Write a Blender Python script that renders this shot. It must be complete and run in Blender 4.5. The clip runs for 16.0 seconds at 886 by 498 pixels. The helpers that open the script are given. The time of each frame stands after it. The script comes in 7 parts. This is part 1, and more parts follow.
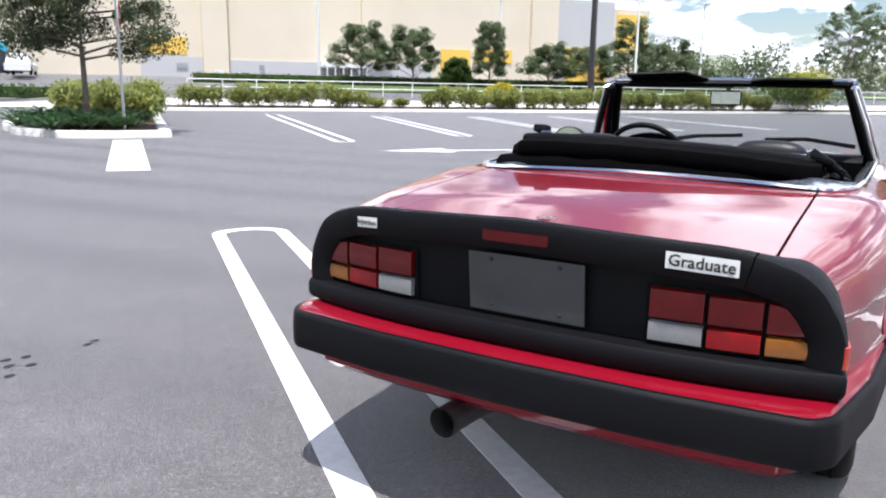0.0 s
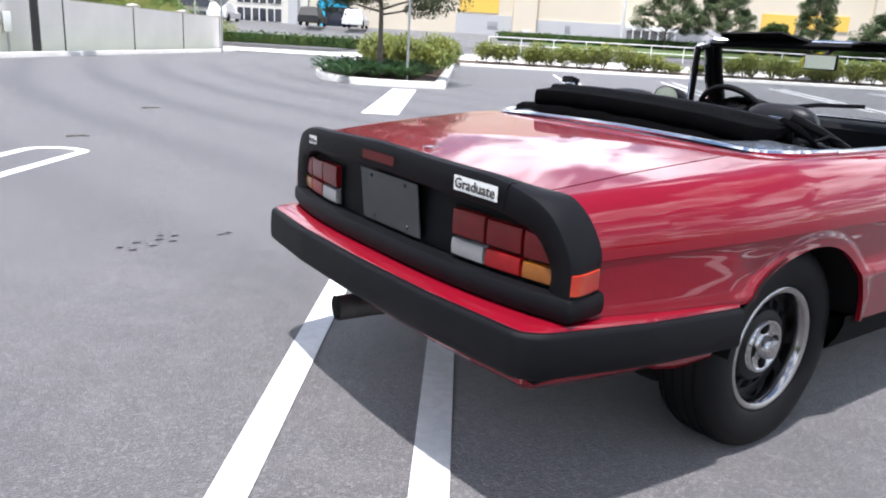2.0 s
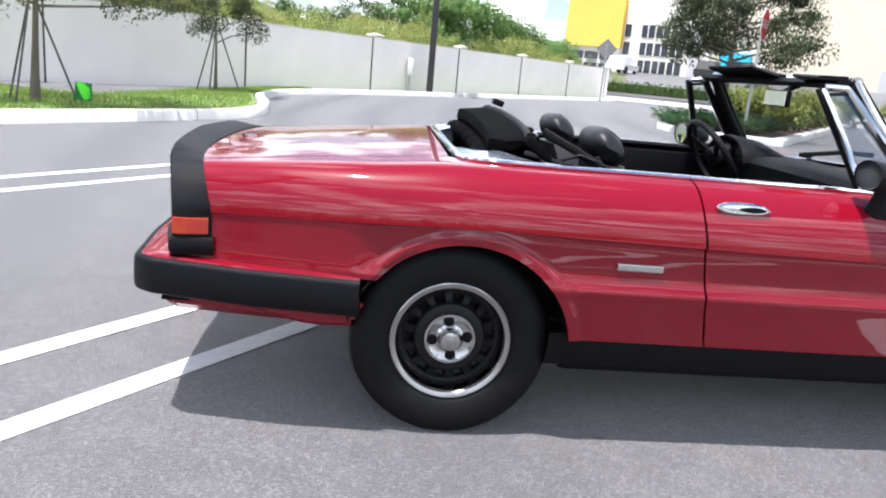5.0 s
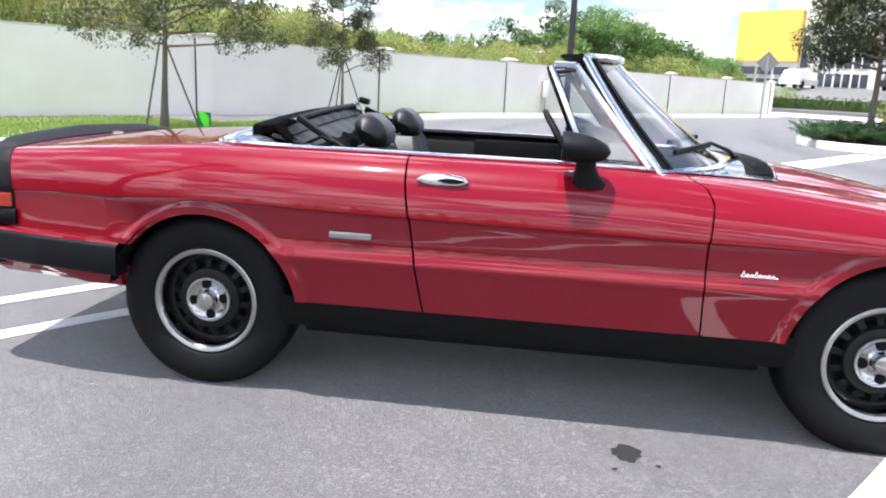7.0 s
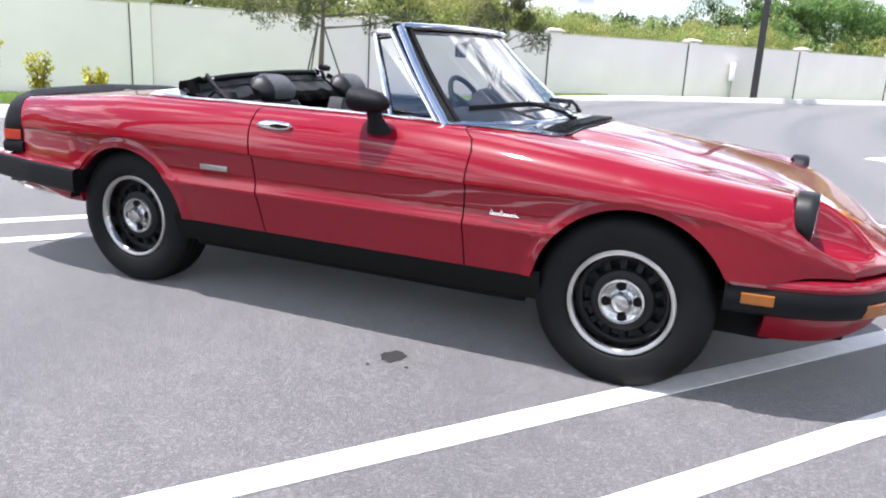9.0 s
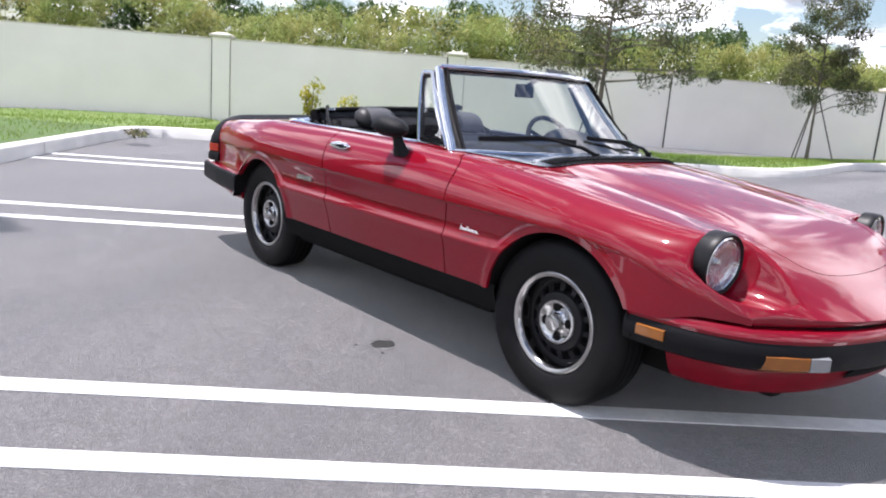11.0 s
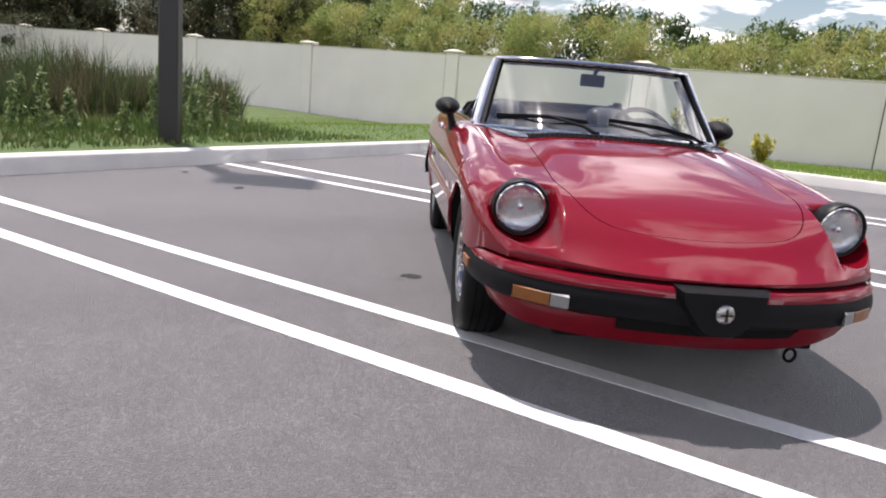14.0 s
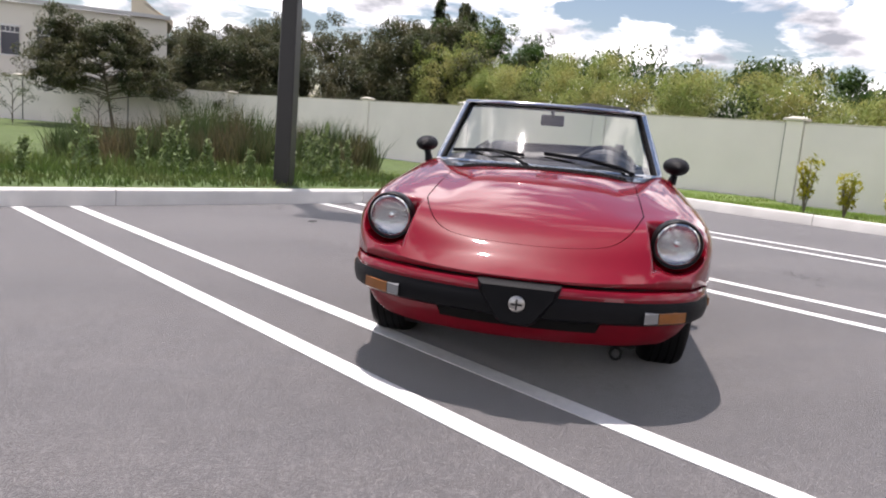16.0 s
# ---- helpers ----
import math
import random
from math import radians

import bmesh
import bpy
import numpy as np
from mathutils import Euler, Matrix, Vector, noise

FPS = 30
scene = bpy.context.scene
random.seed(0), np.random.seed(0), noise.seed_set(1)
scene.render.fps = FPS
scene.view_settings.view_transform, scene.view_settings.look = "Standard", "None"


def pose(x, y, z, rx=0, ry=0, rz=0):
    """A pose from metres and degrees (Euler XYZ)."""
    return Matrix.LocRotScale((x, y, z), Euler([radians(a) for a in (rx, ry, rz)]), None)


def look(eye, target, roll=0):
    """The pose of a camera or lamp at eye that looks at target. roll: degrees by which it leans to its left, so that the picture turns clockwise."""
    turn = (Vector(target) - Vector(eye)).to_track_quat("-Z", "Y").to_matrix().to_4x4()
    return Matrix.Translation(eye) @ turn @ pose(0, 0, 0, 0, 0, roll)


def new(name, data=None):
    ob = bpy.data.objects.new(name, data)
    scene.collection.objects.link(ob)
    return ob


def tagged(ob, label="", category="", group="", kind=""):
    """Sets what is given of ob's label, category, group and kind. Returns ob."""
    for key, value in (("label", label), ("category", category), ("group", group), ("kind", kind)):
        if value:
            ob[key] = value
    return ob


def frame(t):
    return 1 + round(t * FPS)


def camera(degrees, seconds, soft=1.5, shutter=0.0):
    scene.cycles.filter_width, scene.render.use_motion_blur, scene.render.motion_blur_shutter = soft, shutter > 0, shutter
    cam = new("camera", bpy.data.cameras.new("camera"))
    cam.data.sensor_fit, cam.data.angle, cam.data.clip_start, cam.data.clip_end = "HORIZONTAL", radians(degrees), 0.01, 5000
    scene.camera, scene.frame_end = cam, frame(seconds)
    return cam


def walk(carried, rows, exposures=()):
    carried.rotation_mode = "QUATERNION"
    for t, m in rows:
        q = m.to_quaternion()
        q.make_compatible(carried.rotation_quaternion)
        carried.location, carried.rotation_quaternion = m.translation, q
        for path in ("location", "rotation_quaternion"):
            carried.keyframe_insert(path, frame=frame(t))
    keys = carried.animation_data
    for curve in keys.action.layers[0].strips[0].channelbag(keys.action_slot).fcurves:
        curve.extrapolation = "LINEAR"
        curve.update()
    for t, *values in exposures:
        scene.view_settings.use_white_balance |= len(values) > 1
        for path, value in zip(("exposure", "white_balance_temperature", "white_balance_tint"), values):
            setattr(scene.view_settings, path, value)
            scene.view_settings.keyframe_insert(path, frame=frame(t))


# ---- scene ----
cam = camera(61.3, 16.0, soft=2.0)
PATH = [
    (0, (-2.481, -0.761, 1.132), (-0.812, 0.263, 0.723), 0.9),
    (0.5, (-2.466, -1.053, 1.131), (-0.873, 0.09, 0.739), 1.9),
    (1, (-2.313, -1.305, 1.112), (-0.855, -0.008, 0.672), 2.5),
    (1.5, (-2.16, -1.563, 1.109), (-0.899, -0.089, 0.623), 2.6),
    (2, (-1.985, -1.796, 1.114), (-0.849, -0.237, 0.586), 3.3),
    (2.5, (-1.722, -2.015, 1.103), (-0.749, -0.36, 0.541), 4.0),
    (3, (-1.509, -2.244, 1.11), (-0.708, -0.499, 0.549), 4.6),
    (5.5, (0.097, -2.956, 1.134), (0.155, -1.01, 0.679), 3.3),
    (6, (0.456, -3.014, 1.131), (0.39, -1.063, 0.697), 1.6),
    (6.5, (0.77, -3.117, 1.129), (0.643, -1.165, 0.709), 3.1),
    (7, (1.156, -3.123, 1.104), (0.904, -1.188, 0.669), 2.7),
    (7.5, (1.53, -3.212, 1.108), (1.158, -1.301, 0.653), 2.5),
    (8, (1.926, -3.205, 1.062), (1.4, -1.328, 0.615), 3.2),
    (8.5, (2.298, -3.263, 1.099), (1.653, -1.432, 0.618), 3.0),
    (11, (3.957, -2.799, 1.109), (2.49, -1.506, 0.691), 4.5),
    (11.5, (4.248, -2.56, 1.096), (2.583, -1.524, 0.698), 4.4),
    (12, (4.553, -2.386, 1.08), (2.801, -1.517, 0.663), 4.5),
    (12.5, (4.777, -2.074, 1.048), (2.945, -1.399, 0.613), 4.4),
    (13, (5.016, -1.773, 1.061), (3.129, -1.29, 0.604), 4.0),
    (13.5, (5.218, -1.461, 1.049), (3.297, -1.141, 0.593), 4.0),
    (14, (5.444, -1.115, 1.05), (3.5, -0.939, 0.617), 5.0),
    (14.5, (5.635, -0.809, 1.05), (3.677, -0.774, 0.644), 5.8),
    (15, (5.776, -0.458, 1.05), (3.818, -0.619, 0.675), 5.5),
    (15.5, (5.949, -0.18, 1.047), (3.992, -0.382, 0.687), 5.5),
    (16, (5.97, 0.149, 1.029), (4.021, -0.167, 0.711), 4.8),
]
walk(cam, [(t, look(eye, target, roll)) for t, eye, target, roll in PATH], [(0, .66, 6050, 14), (3, .82, 6050, 14), (5.5, 1.06, 6100, 13), (8.5, 1.12, 6100, 14), (11, .76, 6180, 17), (13, .44, 6480, 19), (16, .34, 6620, 19)])

# ---------- lot axes: s runs along the painted stalls, d across them ----------
UX, UY = 0.599, 0.801


def lot(d, s, z=0.0):
    """World place of lot coordinates (d, s)."""
    return Vector((UX * s + UY * d, UY * s - UX * d, z))


# ---------- world, sun, exposure ----------
SUN_EL, SUN_AZ = radians(75), radians(-146)
world = bpy.data.worlds.new("sky")
scene.world = world
world.use_nodes = True
wn, wl = world.node_tree.nodes, world.node_tree.links
wn.clear()
w_out = wn.new("ShaderNodeOutputWorld")
w_bg = wn.new("ShaderNodeBackground")
w_bg.inputs["Strength"].default_value = 0.085
sky = wn.new("ShaderNodeTexSky")
sky.sky_type = "NISHITA"
sky.sun_disc = False
sky.sun_elevation = SUN_EL
sky.sun_rotation = math.pi / 2 - SUN_AZ
sky.air_density, sky.dust_density, sky.ozone_density = 1.15, 0.6, 1.0
coord = wn.new("ShaderNodeTexCoord")
sep = wn.new("ShaderNodeSeparateXYZ")
wl.new(coord.outputs["Generated"], sep.inputs[0])
lift = wn.new("ShaderNodeMath")
lift.operation = "ADD"
lift.inputs[1].default_value = 0.22
wl.new(sep.outputs["Z"], lift.inputs[0])
div = wn.new("ShaderNodeVectorMath")
div.operation = "DIVIDE"
wl.new(coord.outputs["Generated"], div.inputs[0])
comb = wn.new("ShaderNodeCombineXYZ")
for k in range(3):
    wl.new(lift.outputs[0], comb.inputs[k])
wl.new(comb.outputs[0], div.inputs[1])
cn = wn.new("ShaderNodeTexNoise")
cn.inputs["Scale"].default_value = 2.5
cn.inputs["Detail"].default_value = 9.0
cn.inputs["Roughness"].default_value = 0.56
cn.inputs["Distortion"].default_value = 0.25
wl.new(div.outputs[0], cn.inputs["Vector"])
cr = wn.new("ShaderNodeValToRGB")
cr.color_ramp.elements[0].position, cr.color_ramp.elements[1].position = 0.345, 0.43
# broken cloud low down, a denser deck half way up, clearer overhead
cover = wn.new("ShaderNodeValToRGB")
for at, amount in ((0.24, 0.118), (0.40, 0.075), (0.62, 0.125)):
    stop = cover.color_ramp.elements.new(at)
    stop.color = (amount, amount, amount, 1)
cover.color_ramp.elements[0].color = (0.112, 0.112, 0.112, 1)
cover.color_ramp.elements[-1].color = (0.22, 0.22, 0.22, 1)
wl.new(sep.outputs["Z"], cover.inputs[0])
thin = wn.new("ShaderNodeMath")
thin.operation = "SUBTRACT"
wl.new(cn.outputs["Fac"], thin.inputs[0])
wl.new(cover.outputs[0], thin.inputs[1])
wl.new(thin.outputs[0], cr.inputs[0])
shade = wn.new("ShaderNodeTexNoise")
shade.inputs["Scale"].default_value = 3.0
shade.inputs["Detail"].default_value = 8.0
wl.new(div.outputs[0], shade.inputs["Vector"])
cloud = wn.new("ShaderNodeValToRGB")
cloud.color_ramp.elements[0].position, cloud.color_ramp.elements[1].position = 0.35, 0.6
cloud.color_ramp.elements[0].color = (4.4, 4.7, 5.2, 1)
cloud.color_ramp.elements[1].color = (23.0, 23.0, 23.0, 1)
wl.new(shade.outputs["Fac"], cloud.inputs[0])
mixw = wn.new("ShaderNodeMix")
mixw.data_type = "RGBA"
wl.new(cr.outputs[0], mixw.inputs["Factor"])
wl.new(sky.outputs[0], mixw.inputs["A"])
wl.new(cloud.outputs[0], mixw.inputs["B"])
wl.new(mixw.outputs["Result"], w_bg.inputs["Color"])
wl.new(w_bg.outputs[0], w_out.inputs["Surface"])

sun = new("sun", bpy.data.lights.new("sun", "SUN"))
sun.data.energy, sun.data.angle, sun.data.color = 4.9, radians(1.2), (1.0, 0.96, 0.9)
sun_from = Vector((math.cos(SUN_EL) * math.cos(SUN_AZ), math.cos(SUN_EL) * math.sin(SUN_AZ), math.sin(SUN_EL)))
sun.matrix_world = look(sun_from * 60, (0, 0, 0))


# ---------- materials ----------
def material(name, color, rough=0.6, metal=0.0, vary=0.0, scale=8.0, bump=0.0, bump_scale=60.0, coat=0.0,
             island=0.0, rand=0.0, spec=0.5, second=None, second_scale=1.0, second_mix=0.5, transmission=0.0, stretch=None, detail=6.0):
    m = bpy.data.materials.new(name)
    m.use_nodes = True
    nt = m.node_tree
    b = nt.nodes["Principled BSDF"]
    b.inputs["Base Color"].default_value = (*color, 1)
    b.inputs["Roughness"].default_value = rough
    b.inputs["Metallic"].default_value = metal
    b.inputs["Specular IOR Level"].default_value = spec
    b.inputs["Coat Weight"].default_value = coat
    b.inputs["Coat Roughness"].default_value = 0.025
    b.inputs["Transmission Weight"].default_value = transmission
    tc = nt.nodes.new("ShaderNodeTexCoord")
    src = tc.outputs["Object"]
    if stretch:
        mp = nt.nodes.new("ShaderNodeMapping")
        mp.inputs["Scale"].default_value = stretch
        nt.links.new(src, mp.inputs[0])
        src = mp.outputs[0]
    col = None

    def noise_tex(s, d=detail):
        t = nt.nodes.new("ShaderNodeTexNoise")
        t.inputs["Scale"].default_value = s
        t.inputs["Detail"].default_value = d
        nt.links.new(src, t.inputs["Vector"])
        return t

    def mixed(a, fac, c2):
        mx = nt.nodes.new("ShaderNodeMix")
        mx.data_type = "RGBA"
        if a is None:
            mx.inputs["A"].default_value = (*color, 1)
        else:
            nt.links.new(a, mx.inputs["A"])
        nt.links.new(fac, mx.inputs["Factor"])
        mx.inputs["B"].default_value = (*c2, 1)
        return mx.outputs["Result"]

    def ramp(fac, lo, hi, top=1.0):
        mr = nt.nodes.new("ShaderNodeMapRange")
        mr.inputs["From Min"].default_value, mr.inputs["From Max"].default_value = lo, hi
        mr.inputs["To Max"].default_value = top
        nt.links.new(fac, mr.inputs["Value"])
        return mr.outputs["Result"]

    if second:
        col = mixed(col, ramp(noise_tex(second_scale).outputs["Fac"], 0.42, 0.62, second_mix), second)
    if vary:
        dark = tuple(c * (1 - vary) for c in color)
        col = mixed(col, ramp(noise_tex(scale).outputs["Fac"], 0.35, 0.7, 0.8), dark)
    if island or rand:
        if island:
            g = nt.nodes.new("ShaderNodeNewGeometry")
            fac = g.outputs["Random Per Island"]
        else:
            g = nt.nodes.new("ShaderNodeObjectInfo")
            fac = g.outputs["Random"]
        hs = nt.nodes.new("ShaderNodeHueSaturation")
        mr = nt.nodes.new("ShaderNodeMapRange")
        amount = island or rand
        mr.inputs["To Min"].default_value, mr.inputs["To Max"].default_value = 1 - amount, 1 + amount
        nt.links.new(fac, mr.inputs["Value"])
        nt.links.new(mr.outputs["Result"], hs.inputs["Value"])
        if col is None:
            hs.inputs["Color"].default_value = (*color, 1)
        else:
            nt.links.new(col, hs.inputs["Color"])
        col = hs.outputs["Color"]
    if col is not None:
        nt.links.new(col, b.inputs["Base Color"])
    if bump:
        bp = nt.nodes.new("ShaderNodeBump")
        bp.inputs["Strength"].default_value = bump
        bp.inputs["Distance"].default_value = 0.01
        nt.links.new(noise_tex(bump_scale, 4.0).outputs["Fac"], bp.inputs["Height"])
        nt.links.new(bp.outputs["Normal"], b.inputs["Normal"])
    return m


def foliage(name, color, second, island=0.30, trans=0.4):
    m = material(name, color, rough=0.55, island=island, second=second, second_scale=0.9, second_mix=1.0, spec=0.3)
    nt = m.node_tree
    b = nt.nodes["Principled BSDF"]
    tr = nt.nodes.new("ShaderNodeBsdfTranslucent")
    src = b.inputs["Base Color"].links[0].from_socket
    nt.links.new(src, tr.inputs["Color"])
    mx = nt.nodes.new("ShaderNodeMixShader")
    mx.inputs[0].default_value = trans
    nt.links.new(b.outputs[0], mx.inputs[1])
    nt.links.new(tr.outputs[0], mx.inputs[2])
    nt.links.new(mx.outputs[0], nt.nodes["Material Output"].inputs["Surface"])
    return m


def asphalt_material():
    m = material("asphalt", (0.095, 0.087, 0.086), rough=0.75, vary=0.24, scale=0.9, bump=0.8, bump_scale=150, spec=0.45)
    m.node_tree.nodes["Principled BSDF"].inputs["Sheen Weight"].default_value = 0.42
    m.node_tree.nodes["Principled BSDF"].inputs["Sheen Roughness"].default_value = 0.4
    nt = m.node_tree
    b = nt.nodes["Principled BSDF"]
    base = b.inputs["Base Color"].links[0].from_socket
    tc = [n for n in nt.nodes if n.type == "TEX_COORD"][0]
    # pale aggregate grains
    vo = nt.nodes.new("ShaderNodeTexVoronoi")
    vo.inputs["Scale"].default_value = 125
    nt.links.new(tc.outputs["Object"], vo.inputs["Vector"])
    sp = nt.nodes.new("ShaderNodeSeparateColor")
    nt.links.new(vo.outputs["Color"], sp.inputs[0])
    mr = nt.nodes.new("ShaderNodeMapRange")
    mr.inputs["From Min"].default_value, mr.inputs["From Max"].default_value, mr.inputs["To Max"].default_value = 0.66, 1.0, 0.6
    nt.links.new(sp.outputs[0], mr.inputs["Value"])
    mx = nt.nodes.new("ShaderNodeMix")
    mx.data_type = "RGBA"
    nt.links.new(base, mx.inputs["A"])
    nt.links.new(mr.outputs["Result"], mx.inputs["Factor"])
    mx.inputs["B"].default_value = (0.225, 0.215, 0.21, 1)
    # blotches and long sealing streaks
    for size, stretch, lo, hi, top, tone in ((7.0, (1, 1, 1), 0.45, 0.75, 0.3, (0.175, 0.166, 0.166, 1)), (1.1, (3.2, 0.27, 1), 0.46, 0.70, 0.65, (0.072, 0.069, 0.073, 1)), (34.0, (1, 1, 1), 0.52, 0.72, 0.45, (0.06, 0.058, 0.06, 1)), (95.0, (1, 1, 1), 0.52, 0.66, 0.6, (0.045, 0.043, 0.045, 1))):
        mpb = nt.nodes.new("ShaderNodeMapping")
        mpb.vector_type = "TEXTURE"
        mpb.inputs["Rotation"].default_value = (0, 0, radians(-43))
        mpb.inputs["Scale"].default_value = stretch
        nt.links.new(tc.outputs["Object"], mpb.inputs[0])
        tb = nt.nodes.new("ShaderNodeTexNoise")
        tb.inputs["Scale"].default_value, tb.inputs["Detail"].default_value = size, 5.0
        nt.links.new(mpb.outputs[0], tb.inputs["Vector"])
        mrb = nt.nodes.new("ShaderNodeMapRange")
        mrb.inputs["From Min"].default_value, mrb.inputs["From Max"].default_value, mrb.inputs["To Max"].default_value = lo, hi, top
        nt.links.new(tb.outputs["Fac"], mrb.inputs["Value"])
        mxb = nt.nodes.new("ShaderNodeMix")
        mxb.data_type = "RGBA"
        nt.links.new(base, mxb.inputs["A"])
        nt.links.new(mrb.outputs["Result"], mxb.inputs["Factor"])
        mxb.inputs["B"].default_value = tone
        base = mxb.outputs["Result"]
    nt.links.new(base, mx.inputs["A"])
    # tyre marks that sweep round the lot in arcs
    mp = nt.nodes.new("ShaderNodeMapping")
    mp.inputs["Location"].default_value = (-45.5, -12.6, 0)
    nt.links.new(tc.outputs["Object"], mp.inputs[0])
    wv = nt.nodes.new("ShaderNodeTexWave")
    wv.wave_type, wv.rings_direction = "RINGS", "Z"
    wv.inputs["Scale"].default_value = 0.185
    wv.inputs["Phase Offset"].default_value = -2.96
    wv.inputs["Distortion"].default_value = 3.4
    wv.inputs["Detail"].default_value = 3.0
    wv.inputs["Detail Scale"].default_value = 0.25
    nt.links.new(mp.outputs[0], wv.inputs["Vector"])
    mr2 = nt.nodes.new("ShaderNodeMapRange")
    mr2.inputs["From Min"].default_value, mr2.inputs["From Max"].default_value, mr2.inputs["To Max"].default_value = 0.45, 1.0, 0.82
    nt.links.new(wv.outputs["Fac"], mr2.inputs["Value"])
    # they fade out away from the turning lane
    away = nt.nodes.new("ShaderNodeVectorMath")
    away.operation = "DISTANCE"
    away.inputs[1].default_value = (1.5, 15.0, 0)
    nt.links.new(tc.outputs["Object"], away.inputs[0])
    fade = nt.nodes.new("ShaderNodeMapRange")
    fade.inputs["From Min"].default_value, fade.inputs["From Max"].default_value = 5.0, 15.0
    fade.inputs["To Min"].default_value, fade.inputs["To Max"].default_value = 1.0, 0.30
    nt.links.new(away.outputs["Value"], fade.inputs["Value"])
    marks = nt.nodes.new("ShaderNodeMath")
    marks.operation = "MULTIPLY"
    nt.links.new(mr2.outputs["Result"], marks.inputs[0])
    nt.links.new(fade.outputs["Result"], marks.inputs[1])
    mx2 = nt.nodes.new("ShaderNodeMix")
    mx2.data_type = "RGBA"
    nt.links.new(mx.outputs["Result"], mx2.inputs["A"])
    nt.links.new(marks.outputs[0], mx2.inputs["Factor"])
    mx2.inputs["B"].default_value = (0.050, 0.048, 0.050, 1)
    nt.links.new(mx2.outputs["Result"], b.inputs["Base Color"])
    return m


ASPHALT = asphalt_material()
PAINT = material("road paint", (0.78, 0.78, 0.77), rough=0.6, vary=0.12, scale=9, second=(0.5, 0.5, 0.5), second_scale=30, second_mix=0.35, bump=0.4, bump_scale=170)
CONCRETE = material("kerb concrete", (0.74, 0.72, 0.68), rough=0.85, vary=0.2, scale=3, bump=0.3, bump_scale=90, second=(0.42, 0.40, 0.37), second_scale=1.2, second_mix=0.4)
WALL = material("wall stucco", (0.88, 0.83, 0.795), rough=0.85, vary=0.10, scale=0.7, bump=0.35, bump_scale=60, second=(0.80, 0.755, 0.72), second_scale=0.25, second_mix=0.45)
JOINT = material("dark joint filler", (0.05, 0.048, 0.045), rough=0.9, vary=0.2, scale=10)
CAP = material("cap concrete", (0.58, 0.55, 0.47), rough=0.8, vary=0.15, scale=5)
GRASS = material("turf", (0.125, 0.195, 0.042), rough=0.9, vary=0.28, scale=3.5, second=(0.16, 0.205, 0.055), second_scale=0.7, second_mix=0.7, bump=0.6, bump_scale=60)
BLADE = foliage("grass blades", (0.19, 0.29, 0.057), (0.23, 0.295, 0.07), island=0.15)
REED = foliage("reed leaves", (0.075, 0.115, 0.040), (0.15, 0.12, 0.065), island=0.5, trans=0.25)
WEED = foliage("rough grass", (0.10, 0.16, 0.04), (0.14, 0.165, 0.052), island=0.35, trans=0.25)
TURF_ROUGH = material("rough turf", (0.085, 0.13, 0.032), rough=0.95, vary=0.5, scale=3.0, bump=1.0, bump_scale=40)
SOIL = material("mulch soil", (0.10, 0.065, 0.045), rough=0.95, vary=0.4, scale=14, bump=1.0, bump_scale=60)
BARK = material("bark", (0.17, 0.145, 0.115), rough=0.95, vary=0.4, scale=14, bump=1.0, bump_scale=50, stretch=(1, 1, 0.25))
STAKE = material("weathered stake", (0.13, 0.115, 0.10), rough=0.9, vary=0.3, scale=12)
LEAF_OAK = foliage("oak leaves", (0.085, 0.11, 0.045), (0.14, 0.13, 0.065))
LEAF_BROAD = foliage("broad tree leaves", (0.13, 0.235, 0.065), (0.17, 0.26, 0.08))
TURF_MID = material("kerbside turf", (0.075, 0.125, 0.030), rough=0.95, vary=0.4, scale=4.0, bump=0.8, bump_scale=50)
LEAF_DARK = foliage("dark leaves", (0.062, 0.078, 0.036), (0.105, 0.100, 0.050))
LEAF_STREET = foliage("street tree leaves", (0.115, 0.165, 0.08), (0.16, 0.19, 0.095))
LEAF_ISLAND = foliage("island oak leaves", (0.075, 0.10, 0.052), (0.105, 0.12, 0.06))
LEAF_JUNIPER = foliage("juniper sprays", (0.045, 0.11, 0.042), (0.085, 0.14, 0.05), trans=0.25)
LEAF_WEED = foliage("weed leaves", (0.20, 0.27, 0.11), (0.25, 0.29, 0.14))
LEAF_WILLOW = foliage("willow leaves", (0.24, 0.31, 0.085), (0.31, 0.30, 0.095), island=0.22)
LEAF_YELLOW = foliage("croton leaves", (0.42, 0.36, 0.03), (0.22, 0.27, 0.04))
LEAF_VARIEGATED = foliage("variegated leaves", (0.29, 0.31, 0.085), (0.15, 0.20, 0.06))
LEAF_HEDGE = foliage("hedge leaves", (0.05, 0.10, 0.025), (0.08, 0.12, 0.03))
POLE = material("dark bronze paint", (0.020, 0.018, 0.018), rough=0.42, vary=0.2, scale=4)
GALV = material("galvanised steel", (0.42, 0.43, 0.43), rough=0.45, metal=0.8, vary=0.15, scale=12)
WHITE_METAL = material("white enamel", (0.72, 0.72, 0.70), rough=0.45, vary=0.06, scale=3)
OIL = material("oil stain", (0.012, 0.012, 0.012), rough=0.75, vary=0.3, scale=30)

